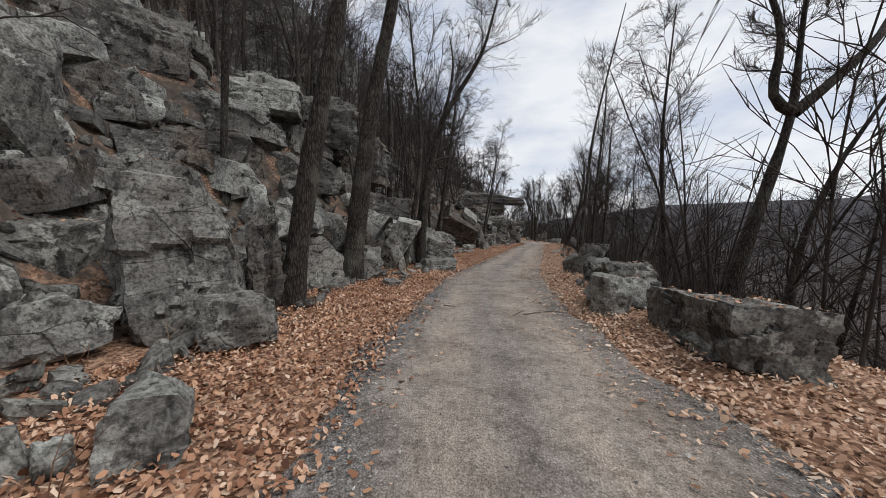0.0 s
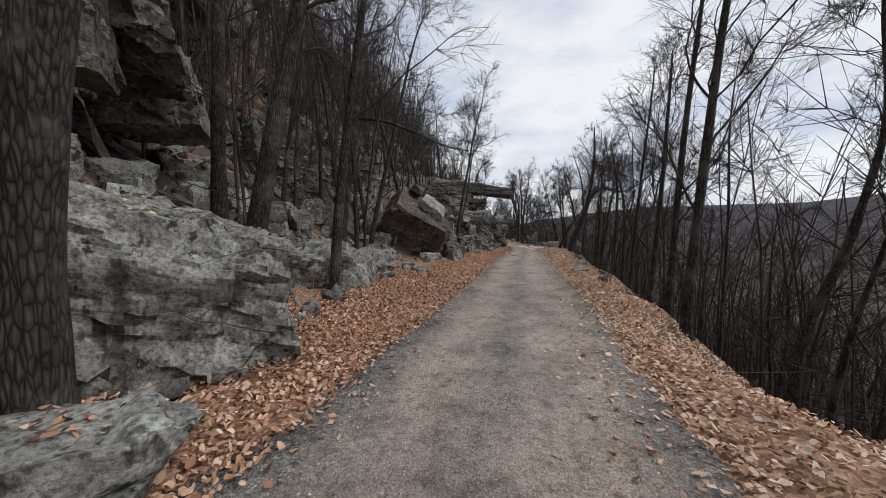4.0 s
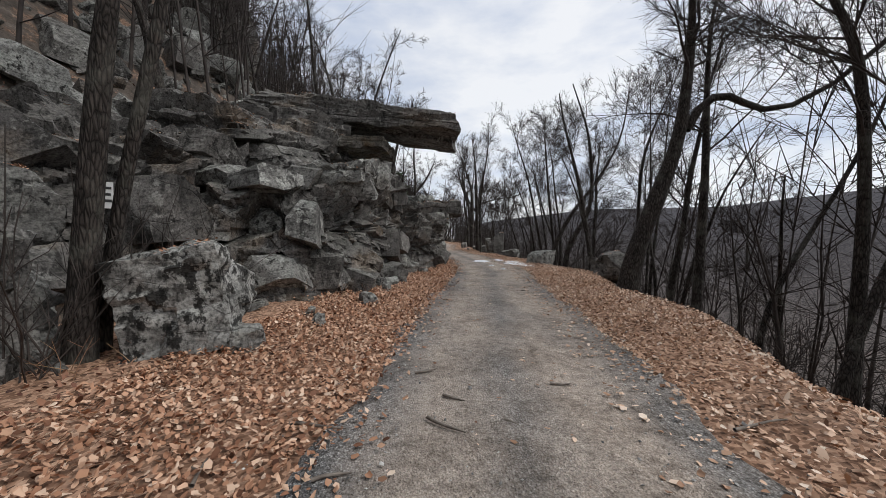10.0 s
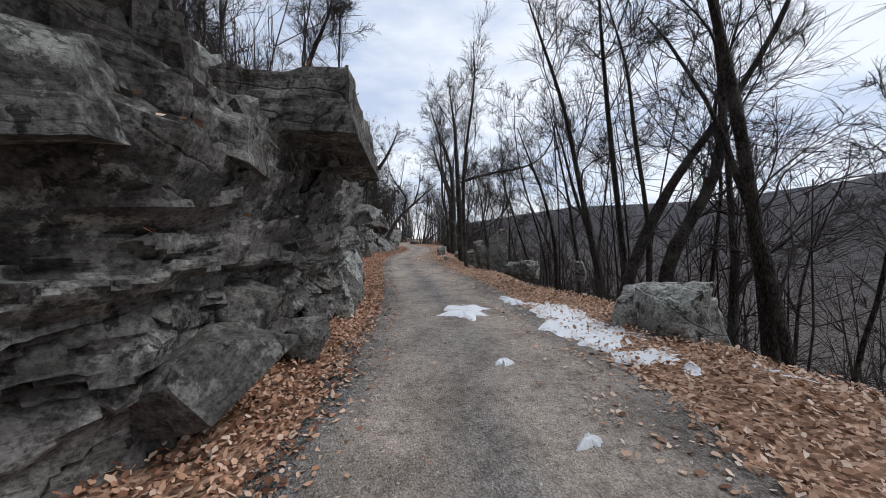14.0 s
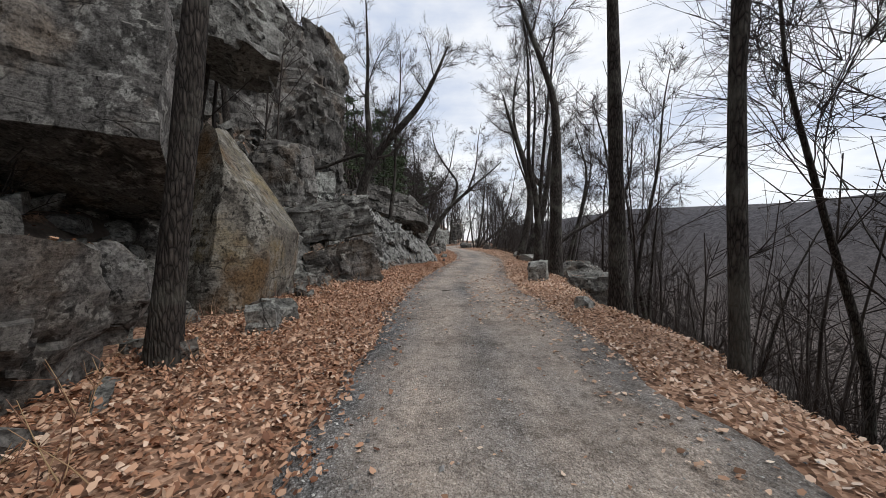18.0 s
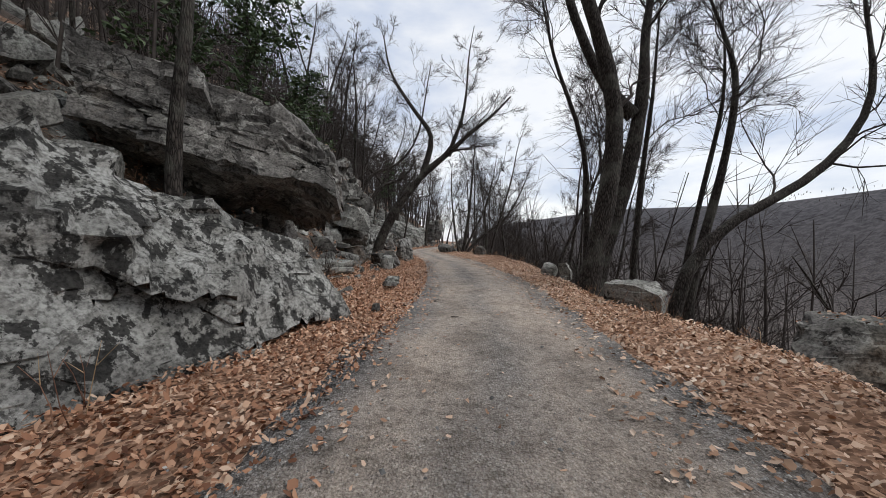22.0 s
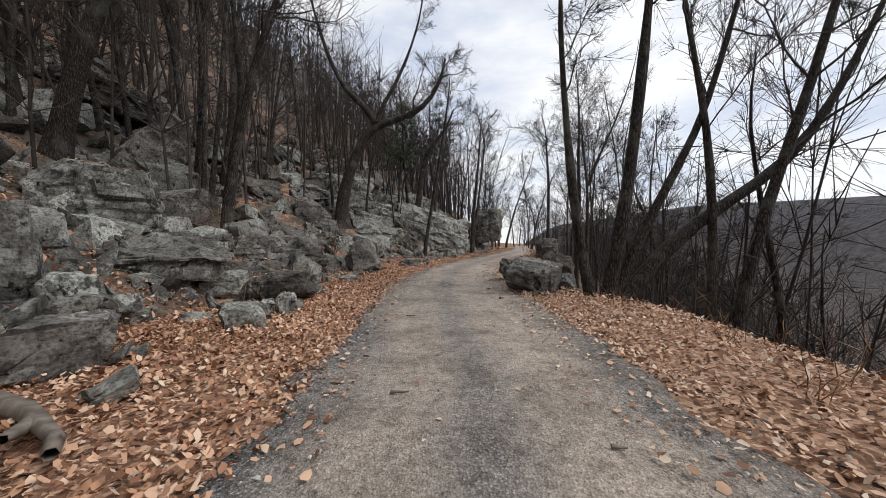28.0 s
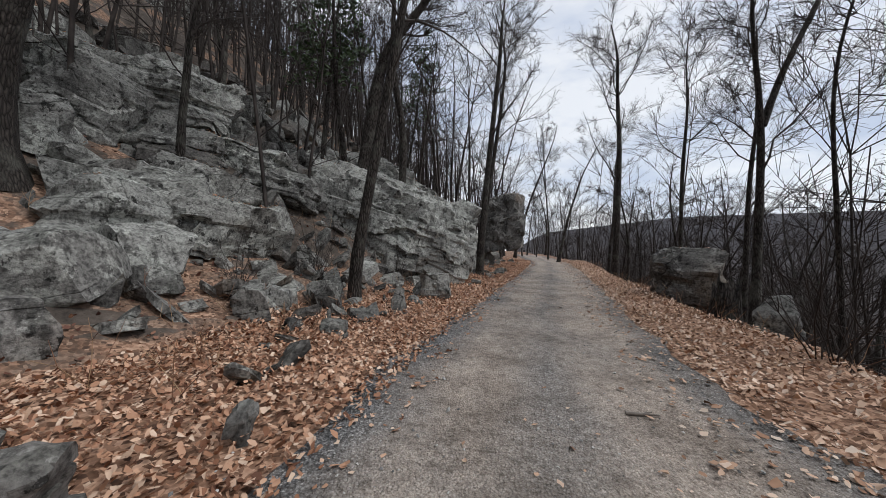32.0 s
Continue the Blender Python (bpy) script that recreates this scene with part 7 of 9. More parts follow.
plant_tree(10.34, 71.32, smooth_line([(0.00, 0.00, -0.20), (0.00, 0.00, 0.35), (-0.12, 0.02, 3.74), (0.02, -0.00, 6.46), (-0.12, 0.19, 7.74), (-0.15, 0.32, 9.03)], 18), 0.108, 566, "bare deciduous tree with dark furrowed bark", limbs=12, low=0.35, reach=0.38)
plant_tree(10.44, 72.32, smooth_line([(0.00, 0.00, -0.20), (0.00, 0.00, 0.66), (0.09, -0.01, 4.32), (0.25, -0.03, 7.38), (0.25, -0.03, 8.68)], 18), 0.076, 567, "bare deciduous tree with dark furrowed bark", limbs=12, low=0.35, reach=0.38)
plant_tree(16.71, 78.65, smooth_line([(0.00, 0.00, -0.53), (0.40, 0.00, 1.67), (0.64, 0.01, 4.00), (0.71, 0.01, 4.91), (0.82, -0.01, 6.21), (0.92, 0.04, 7.50), (1.06, 0.36, 8.76)], 18), 0.125, 568, "multi-stemmed tree clump leaning out over the valley", limbs=10, low=0.45, reach=0.38, forks=[(smooth_line([(-0.14, -0.00, -0.28), (-0.45, -0.00, 1.20), (-0.66, -0.01, 3.07), (-0.78, -0.01, 4.91), (-0.69, -0.09, 6.21)], 14), 0.104), (smooth_line([(0.19, 0.00, -0.28), (1.07, 0.01, 0.92), (2.19, 0.02, 1.68), (3.30, 0.03, 2.33), (4.18, 0.03, 4.00), (4.60, 0.04, 4.92), (5.00, -0.04, 6.15)], 14), 0.142), (smooth_line([(0.09, 0.00, -0.28), (0.78, 0.01, 1.39), (1.60, 0.01, 2.80), (2.03, 0.02, 4.37), (2.33, -0.06, 5.63), (2.43, -0.21, 6.92)], 14), 0.095)])
plant_tree(18.54, 78.26, smooth_line([(0.00, 0.00, -0.20), (0.00, 0.00, 0.23), (0.38, 0.00, 2.36), (1.03, 0.01, 4.10), (1.49, 0.01, 5.81), (1.80, -0.07, 7.07), (1.89, -0.22, 8.36), (2.28, -0.48, 9.57)], 18), 0.115, 569, "leaning bare tree with a dark trunk", limbs=12, low=0.35, reach=0.38)
plant_tree(18.46, 78.56, smooth_line([(0.00, 0.00, -0.20), (0.00, 0.00, 0.34), (0.04, 0.00, 2.40), (-0.14, -0.00, 4.24), (-0.33, 0.14, 5.52), (-0.44, 0.23, 6.81), (-0.69, 0.49, 8.06), (-0.74, 0.70, 9.34)], 18), 0.093, 570, "bare deciduous tree with dark furrowed bark", limbs=12, low=0.35, reach=0.38)
plant_tree(5.90, 79.96, smooth_line([(0.00, 0.00, -0.16), (0.46, 0.00, 1.73), (1.09, 0.01, 3.21), (1.55, -0.01, 4.43), (2.07, -0.06, 5.62), (2.66, -0.13, 6.78), (2.84, -0.20, 8.06), (3.05, -0.26, 9.34)], 18), 0.214, 571, "tall straight tree with deeply furrowed grey-brown bark", limbs=12, low=0.35, reach=0.38)
plant_tree(8.08, 80.98, smooth_line([(0.00, 0.00, -0.20), (0.00, 0.00, 0.21), (0.28, 0.00, 2.87), (0.16, 0.00, 4.84), (0.03, -0.13, 6.12), (0.03, -0.21, 7.42), (-0.01, -0.25, 8.72)], 18), 0.095, 572, "bare deciduous tree with dark furrowed bark", limbs=7, low=0.35, reach=0.38)
plant_tree(7.88, 80.98, smooth_line([(0.00, 0.00, -0.20), (0.00, 0.00, 0.18), (-0.08, -0.00, 2.70), (-0.44, -0.00, 4.67), (-1.01, 0.11, 5.83), (-1.40, -0.04, 7.06), (-1.56, -0.23, 8.34), (-1.89, -0.43, 9.57)], 18), 0.081, 573, "bare deciduous tree with dark furrowed bark", limbs=7, low=0.35, reach=0.38)
plant_tree(8.81, 80.98, smooth_line([(0.00, 0.00, -0.20), (0.00, 0.00, 0.55), (0.59, 0.00, 3.48), (1.28, 0.01, 5.44), (1.79, -0.01, 6.64), (2.10, -0.19, 7.89), (2.43, -0.31, 9.14)], 18), 0.136, 574, "bare deciduous tree with dark furrowed bark", limbs=12, low=0.35, reach=0.38)
plant_tree(8.44, 80.98, smooth_line([(0.00, 0.00, -0.20), (0.00, 0.00, 0.47), (0.36, 0.00, 3.20), (0.46, 0.00, 5.16), (0.70, 0.04, 6.44), (0.86, -0.25, 7.70), (1.14, -0.21, 8.97)], 18), 0.081, 575, "bare deciduous tree with dark furrowed bark", limbs=7, low=0.35, reach=0.38)
plant_tree(9.47, 87.81, smooth_line([(0.00, 0.00, -0.20), (0.00, 0.00, 1.26), (0.78, 0.02, 3.49), (1.53, 0.03, 4.43), (3.41, 0.07, 4.83), (4.33, 0.09, 6.06), (4.59, 0.24, 7.33)], 18), 0.315, 576, "dark crooked tree on the rocky slope", limbs=12, low=0.50, reach=0.38, forks=[(smooth_line([(1.53, 0.03, 4.43), (1.10, 0.02, 5.16), (0.34, 0.01, 5.68), (-0.33, 0.04, 6.79), (-0.77, -0.02, 8.02), (-1.05, -0.30, 9.26), (-1.36, -0.60, 10.48)], 14), 0.173), (smooth_line([(1.56, 0.03, 4.48), (1.87, 0.04, 5.31), (2.18, 0.05, 5.76), (2.78, 0.09, 6.92), (3.23, 0.05, 8.13), (3.65, -0.21, 9.33), (3.69, -0.52, 10.60)], 14), 0.126)])
plant_tree(7.03, 83.96, smooth_line([(0.00, 0.00, -0.83), (0.18, 0.00, 1.60), (0.40, 0.01, 2.49), (0.71, 0.05, 3.75), (0.97, 0.00, 5.02), (1.24, -0.26, 6.27), (1.19, -0.56, 7.53), (1.15, -0.85, 8.80)], 18), 0.084, 577, "bare deciduous tree with dark furrowed bark", limbs=12, low=0.35, reach=0.38)
plant_tree(7.19, 83.46, smooth_line([(0.00, 0.00, -0.37), (0.24, 0.01, 1.56), (0.40, 0.01, 2.37), (0.59, 0.04, 3.66), (0.44, -0.08, 4.95), (0.38, -0.02, 6.24), (0.13, -0.35, 7.48), (-0.09, -0.17, 8.74)], 18), 0.153, 578, "tall straight tree with deeply furrowed grey-brown bark", limbs=12, low=0.35, reach=0.38)
plant_tree(13.05, 89.59, smooth_line([(0.00, 0.00, -0.20), (0.00, 0.00, 0.66), (0.59, 0.01, 4.08), (1.17, 0.02, 7.86), (1.24, 0.14, 9.15)], 18), 0.131, 579, "bare deciduous tree with dark furrowed bark", limbs=12, low=0.35, reach=0.38)
plant_tree(19.80, 87.72, smooth_line([(0.00, 0.00, -0.20), (0.00, 0.00, 0.86), (0.15, 0.00, 3.98), (0.02, 0.00, 5.77), (0.11, -0.03, 7.07), (0.10, 0.20, 8.35), (0.04, 0.27, 9.64)], 18), 0.122, 580, "bare deciduous tree with dark furrowed bark", limbs=16, low=0.35, reach=0.38)
plant_tree(22.56, 86.78, smooth_line([(0.00, 0.00, -0.20), (0.00, 0.00, 2.58), (-0.16, -0.00, 6.56), (0.13, 0.00, 9.19)], 18), 0.095, 581, "bare deciduous tree with dark furrowed bark", limbs=12, low=0.35, reach=0.38)
plant_tree(23.22, 86.79, smooth_line([(0.00, 0.00, -0.20), (0.00, 0.00, 2.93), (-0.28, -0.01, 6.12), (-0.09, -0.00, 8.51)], 18), 0.095, 582, "bare deciduous tree with dark furrowed bark", limbs=12, low=0.35, reach=0.38)
plant_tree(15.76, 94.64, smooth_line([(0.00, 0.00, -0.20), (0.00, 0.00, 0.93), (0.25, 0.01, 4.15), (0.50, 0.01, 6.81), (0.57, 0.28, 8.08), (0.72, 0.32, 9.37)], 18), 0.136, 583, "bare deciduous tree with dark furrowed bark", limbs=12, low=0.35, reach=0.38)
plant_tree(22.20, 87.77, smooth_line([(0.00, 0.00, -0.20), (0.00, 0.00, 1.86), (-0.26, -0.01, 4.84), (-0.41, -0.01, 7.08), (-0.36, -0.19, 8.37), (0.00, -0.12, 9.62)], 18), 0.076, 584, "bare deciduous tree with dark furrowed bark", limbs=12, low=0.35, reach=0.38)
plant_tree(11.92, 93.22, smooth_line([(0.00, 0.00, -1.80), (0.50, -0.01, 1.34), (0.87, -0.02, 4.34), (2.14, -0.05, 5.81), (2.63, -0.14, 7.01)], 18), 0.273, 585, "tall straight tree with deeply furrowed grey-brown bark", limbs=12, low=0.45, reach=0.38)
plant_tree(13.32, 93.22, smooth_line([(0.00, 0.00, -0.20), (0.00, 0.00, 0.37), (0.20, -0.01, 3.18), (-0.11, 0.00, 4.09), (-0.23, -0.21, 5.37), (-0.15, -0.31, 6.66), (-0.19, -0.30, 7.96), (-0.32, -0.19, 9.25)], 18), 0.137, 586, "gnarled bare tree with twisting limbs", limbs=12, low=0.35, reach=0.38)
plant_tree(22.06, 92.00, smooth_line([(0.00, 0.00, -0.20), (0.00, 0.00, 2.40), (0.03, -0.00, 5.71), (-0.35, 0.01, 8.39), (-0.37, -0.15, 9.68)], 18), 0.136, 587, "bare deciduous tree with dark furrowed bark", limbs=12, low=0.35, reach=0.38, forks=[(smooth_line([(0.03, -0.00, 5.71), (0.44, -0.01, 7.04), (1.13, -0.03, 8.36), (1.59, -0.06, 9.57), (1.96, -0.35, 10.78), (2.19, -0.68, 12.02), (2.28, -0.87, 13.30)], 14), 0.081)])
plant_tree(21.75, 90.01, smooth_line([(0.00, 0.00, -0.20), (0.00, 0.00, 1.50), (-0.24, 0.01, 4.50), (-0.38, 0.01, 5.82), (-0.30, -0.01, 7.12), (-0.17, -0.30, 8.38), (-0.10, -0.62, 9.63)], 18), 0.061, 588, "bare deciduous tree with dark furrowed bark", limbs=12, low=0.35, reach=0.38)
plant_tree(21.39, 97.02, smooth_line([(0.00, 0.00, -0.20), (0.00, 0.00, 0.71), (0.06, -0.00, 4.99), (-0.13, 0.00, 7.18), (-0.21, -0.18, 8.46), (-0.42, 0.01, 9.73)], 18), 0.154, 589, "bare deciduous tree with dark furrowed bark", limbs=16, low=0.35, reach=0.38)
plant_tree(21.71, 94.01, smooth_line([(0.00, 0.00, -0.20), (0.00, 0.00, 1.69), (-0.05, 0.00, 4.40), (0.10, 0.09, 5.69), (0.35, 0.34, 6.94), (0.43, 0.64, 8.20), (0.48, 0.52, 9.50)], 18), 0.085, 590, "bare deciduous tree with dark furrowed bark", limbs=12, low=0.35, reach=0.38)
plant_tree(15.97, 96.15, smooth_line([(0.00, 0.00, -0.20), (0.00, 0.00, 1.00), (0.36, -0.01, 3.63), (0.72, -0.02, 6.64), (0.77, 0.02, 7.94), (0.31, -0.19, 9.14)], 18), 0.122, 591, "bare deciduous tree with dark furrowed bark", limbs=12, low=0.35, reach=0.38)
plant_tree(22.72, 92.98, smooth_line([(0.00, 0.00, -0.20), (0.00, 0.00, 2.37), (0.02, -0.00, 4.81), (0.19, -0.00, 6.32), (0.18, 0.01, 7.62), (-0.07, -0.17, 8.88)], 18), 0.092, 592, "bare deciduous tree with dark furrowed bark", limbs=12, low=0.35, reach=0.38)
plant_tree(9.45, 74.92, smooth_line([(0.00, 0.00, -0.20), (0.00, 0.00, 0.77), (0.68, -0.03, 2.28), (1.09, -0.05, 3.28), (1.65, -0.08, 3.78), (2.45, -0.12, 3.68), (3.40, -0.31, 4.56), (4.00, -0.36, 5.71), (4.17, -0.48, 6.99), (4.36, -0.57, 8.27), (4.59, -0.65, 9.55)], 18), 0.142, 593, "leaning bare tree with a dark trunk", limbs=16, low=0.30, reach=0.38)
plant_tree(8.81, 75.30, smooth_line([(0.00, 0.00, -0.20), (0.00, 0.00, 0.26), (0.16, -0.00, 1.77), (0.26, -0.01, 3.01), (0.39, -0.09, 4.31), (0.25, 0.06, 5.59), (0.31, 0.10, 6.89), (0.25, 0.32, 8.17), (0.23, 0.84, 9.36)], 18), 0.110, 594, "tall straight tree with deeply furrowed grey-brown bark", limbs=12, low=0.50, reach=0.38)
plant_tree(7.90, 75.32, smooth_line([(0.00, 0.00, -0.20), (0.00, 0.00, 0.14), (0.40, -0.01, 1.31), (0.72, -0.02, 2.30), (1.14, -0.29, 3.51), (1.53, -0.65, 4.69), (1.58, -0.99, 5.94), (1.76, -1.35, 7.18), (2.15, -1.48, 8.41), (2.28, -1.70, 9.69)], 18), 0.110, 595, "tall straight tree with deeply furrowed grey-brown bark", limbs=12, low=0.50, reach=0.38)


# ---- talus: loose stones all over the slope above the road ----
talus = []
for s in range(12):
    rs = np.random.RandomState(300 + s)
    talus.append(stone_points(300 + s, 9, (1.0, rs.uniform(0.6, 1.0), rs.uniform(0.35, 0.8)), 7, 0.06, 0.06))
talus_meshes = {}


def talus_block(x, y, k, mat, size, turn, lean, label):
    """One loose block of the slope; alike blocks share a mesh."""
    if (mat.name, k) not in talus_meshes:
        talus_meshes[mat.name, k] = mesh_from("talus_block", *talus[k], mat, True, 30)
    o = new("talus_block", talus_meshes[mat.name, k])
    o.matrix_basis = pose(x, y, float(land(x, y)) + 0.12 * size, lean[0], lean[1], turn) @ Matrix.Diagonal((size, size, size, 1))
    tagged(o, label, "rock", "talus blocks")


rest = ([], [], [])
for (y0, y1), seed, count, reach_, (s0, s1) in (((-1, 16), 41, 190, 9.0, (0.35, 1.25)), ((14, 25), 42, 60, 7.0, (0.25, 0.8)), ((24, 44), 43, 60, 9.0, (0.5, 1.5)), ((44, 62), 44, 60, 9.0, (0.4, 1.4)), ((60, 78), 45, 110, 8.5, (0.3, 1.1)), ((76, 104), 46, 190, 9.5, (0.3, 1.3))):
    rs = np.random.RandomState(seed)
    for _ in range(count):
        y = rs.uniform(y0, y1)
        d = 0.25 + reach_ * rs.uniform() ** 1.3
        x = float(road_x(y)) - float(np.interp(y, FOOT_Y, FOOT_U)) - d
        k = rs.randint(3)
        if d > 1.5:
            rest[k].append((x, y, rs.uniform(s0, s1) * (0.8 + 0.04 * d)))
            continue
        talus_block(x, y, rs.randint(12), (M_ROCK, M_ROCK_DARK, M_ROCK_PALE)[k], rs.uniform(s0, s1) * (0.8 + 0.04 * d), rs.uniform(0, 360), rs.normal(size=2) * 14, ("angular grey sandstone block lying on the steep slope", "dark sandstone block wedged in the talus slope", "pale lichened block lying on the talus slope")[k])
for k, mat_ in enumerate((M_ROCK, M_ROCK_DARK, M_ROCK_PALE)):
    rx_, ry_, rsz = np.array(rest[k]).T
    scatter("talus_blocks", talus, rx_, ry_, land(rx_, ry_) + 0.12 * rsz, rsz, np.random.RandomState(47 + k), mat_, "angular sandstone blocks piled on the steep slope", "rubble", 0.4, False)
shards = []
for s in range(12):
    rs = np.random.RandomState(360 + s)
    shards.append(stone_points(360 + s, 2, (1.0, rs.uniform(0.5, 0.9), rs.uniform(0.3, 0.7)), 6, 0.05, 0.06))
for mat_, seed, count, far_ in ((M_ROCK, 43, 2300, 9.0), (M_ROCK_DARK, 44, 2000, 11.0), (M_ROCK_PALE, 45, 700, 7.0)):
    rs = np.random.RandomState(seed)
    y = rs.uniform(-2, 106, count)
    d = 0.1 + far_ * rs.uniform(0, 1, count) ** 1.2
    x = road_x(y) - np.interp(y, FOOT_Y, FOOT_U) - d
    size = rs.uniform(0.2, 0.75, count) * (0.7 + 0.05 * d)
    scatter("talus_shards", shards, x, y, land(x, y) + 0.06 * size, size, rs, mat_, "broken sandstone shards covering the slope", "rubble", 0.6, False)


# ---- rock faces of broken beds ----
blocks = []
for s in range(10):
    v, q = stone_points(950 + s, 11, (1, 1, 1), 2 + s % 6, 0.0, 0.07)
    blocks.append((v, q))
block_meshes = {}


def rock_block(mat, k):
    if (mat.name, k) not in block_meshes:
        block_meshes[mat.name, k] = mesh_from("rock_block", *blocks[k], mat, True, 24)
    return block_meshes[mat.name, k]


def crag(x, y, z, w, d, h, yaw, seed, mats, cell, broken, blocks_, faces=(), label="dark vertical rock face with horizontal beds beside the road", n=64):
    """A cliff: one shattered face, and loose blocks that stand out of its road side and its near end."""
    rs = np.random.RandomState(seed)
    t = thing("cliff", x, y, z, label, "cliff", "cliffs", yaw)
    v, q = stone_points(seed, n, (w, d, h), -5, 0.0, 0.10, 0.03, faces or (((0, 0, 1), h),), broken, cell)
    me = mesh_from("face", v + np.array([0, 0, h / 2 - 0.1]), q, mats[0], True, 30)
    LEDGES.append((me, pose(x, y, z, 0, 0, yaw)))
    part("face", me, t)
    for _ in range(blocks_):
        i = rs.randint(len(v))
        if v[i, 2] > h * 0.4 or (v[i, 0] < w * 0.3 and v[i, 1] > -d * 0.3):
            continue
        o = part("rock_block", rock_block(mats[rs.randint(len(mats))], rs.randint(10)), t)
        sz = np.array(cell) * rs.uniform(0.7, 1.5, 3)
        o.matrix_basis = pose(v[i, 0] * 0.96, v[i, 1] * 0.96, v[i, 2] + h / 2 - 0.1, *(rs.normal(size=3) * 14)) @ Matrix.Diagonal((*sz, 1))
    return t


# ---- the great overhanging boulder and the cliffs above the road ----
boulder(-1.2, 26.4, 0.3, 3.0, 2.4, 2.0, 20, 903, M_ROCK_DARK, label="dark boulder propping up an overhanging one")
boulder(1.9, 27.4, 0.0, 2.6, 2.2, 1.9, 0, 904, M_ROCK_DARK, strata=0.05, label="dark layered rock behind an overhanging boulder")
boulder(5.7, 35.3, 4.28, 5.7, 1.5, 0.5, -12, 907, M_ROCK_DARK, n=38, cuts=-1, round_=0.03, rough=0.08, strata=0.05, tilt=(0, 3), broken=0.08, cell=(1.4, 1.4, 0.2), label="flat ledge of sandstone jutting out over the road bank", name="cliff_ledge", group="cliffs")
boulder(3.0, 36.6, 1.0, 4.4, 4.0, 4.0, 0, 909, M_ROCK_DARK, n=34, cuts=6, rough=0.3, strata=0.06, label="craggy dark cliff of fractured sandstone", name="cliff", group="cliffs")
boulder(3.6, 46.6, 2.0, 3.6, 4.4, 2.3, 8, 914, M_ROCK_DARK, n=34, cuts=4, rough=0.25, strata=0.06, label="dark cliff rising above the rock pile", name="cliff", group="cliffs")
boulder(-6.0, 47.0, 9.5, 9.0, 6.0, 6.0, 5, 915, M_ROCK_DARK, n=26, cuts=4, rough=0.4, strata=0.08, label="grey cliff band high on the mountainside", name="cliff", group="cliffs")
boulder(-5.0, 101.0, 9.0, 15.0, 6.0, 8.5, 8, 916, M_ROCK, n=30, cuts=2, rough=0.4, strata=0.10, label="grey cliff band high on the mountainside", name="cliff", group="cliffs")
boulder(-9.0, 62.0, 10.5, 9.0, 7.0, 7.0, 0, 917, M_ROCK_DARK, n=26, cuts=3, rough=0.4, strata=0.08, label="grey cliff band high on the mountainside", name="cliff", group="cliffs")
boulder(-11.0, 22.0, 9.5, 10.0, 7.0, 6.5, 0, 918, M_ROCK, n=26, cuts=3, rough=0.4, strata=0.08, label="grey cliff band high on the mountainside", name="cliff", group="cliffs")
boulder(1.0, 24.8, 0.10, 3.6, 3.6, 3.4, 0, 901, M_ROCK_RUST, n=50, cuts=-5, round_=0.0, rough=0.10, broken=0.10, cell=(1.1, 1.1, 0.8), label="huge tilted boulder overhanging a dark hollow", faces=(((0.67, 0, 0.74), 1.24), ((0.55, -0.45, 0.70), 1.08), ((-0.03, -0.78, -0.62), 1.13), ((-0.8, -0.2, 0.55), 1.35), ((0.95, -0.1, -0.3), 1.62)))
boulder(1.95, 24.5, 2.20, 1.35, 1.3, 0.40, 4, 902, M_ROCK_PALE, n=22, cuts=-3, round_=0.02, rough=0.08, tilt=(24, 40), label="pale slab lying along the top of an overhanging boulder")
boulder(1.2, 24.6, 2.95, 0.75, 0.7, 0.5, 20, 944, M_ROCK_DARK, cuts=3, round_=0.05, tilt=(10, 25), label="dark block perched on an overhanging boulder")
boulder(5.4, 36.0, 4.45, 6.4, 1.7, 0.9, -10, 908, M_ROCK_DARK, n=42, cuts=-2, round_=0.03, rough=0.10, strata=0.05, tilt=(6, 8), broken=0.10, cell=(1.4, 1.4, 0.25), label="flat ledge of sandstone capping a cliff", name="cliff_ledge", group="cliffs")
boulder(4.75, 33.0, 2.30, 2.7, 1.75, 0.48, -24, 945, M_ROCK_PALE, n=28, cuts=-3, round_=0.02, rough=0.07, label="pale squared slab jutting from the cliff", name="cliff_ledge", group="cliffs")
boulder(5.2, 35.1, 3.55, 2.5, 1.9, 0.34, -16, 946, M_ROCK_OCHRE, n=24, cuts=-3, round_=0.02, rough=0.06, strata=0.04, label="thin brown slab under the capping ledge", name="cliff_ledge", group="cliffs")
boulder(7.9, 45.5, 1.2, 2.1, 1.9, 1.8, 0, 293, M_ROCK_DARK, n=40, cuts=-5, round_=0.0, rough=0.10, broken=0.07, cell=(0.9, 0.9, 0.7), label="huge dark boulder overhanging a hollow beside the road", faces=(((0.1, -0.9, -0.4), 0.78), ((0.6, 0.8, 0.1), 0.38), ((0.0, -0.5, 0.86), 0.94), ((-0.78, -0.1, 0.62), 0.52)))
boulder(7.0, 46.9, -0.1, 2.3, 1.5, 1.4, 10, 947, M_ROCK_DARK, cuts=3, round_=0.05, label="dark rock in the hollow under a huge boulder")
boulder(6.35, 48.9, 1.75, 2.4, 2.2, 2.5, 20, 948, M_ROCK_DARK, n=34, cuts=0, round_=0.04, rough=0.14, broken=0.05, cell=(1.0, 1.0, 0.9), tilt=(-12, 6), label="overhanging brown block with an ochre-stained underside")
boulder(6.1, 49.3, -0.1, 2.2, 1.8, 1.2, 25, 949, M_ROCK_DARK, cuts=4, round_=0.05, label="dark rock at the back of a hollow")
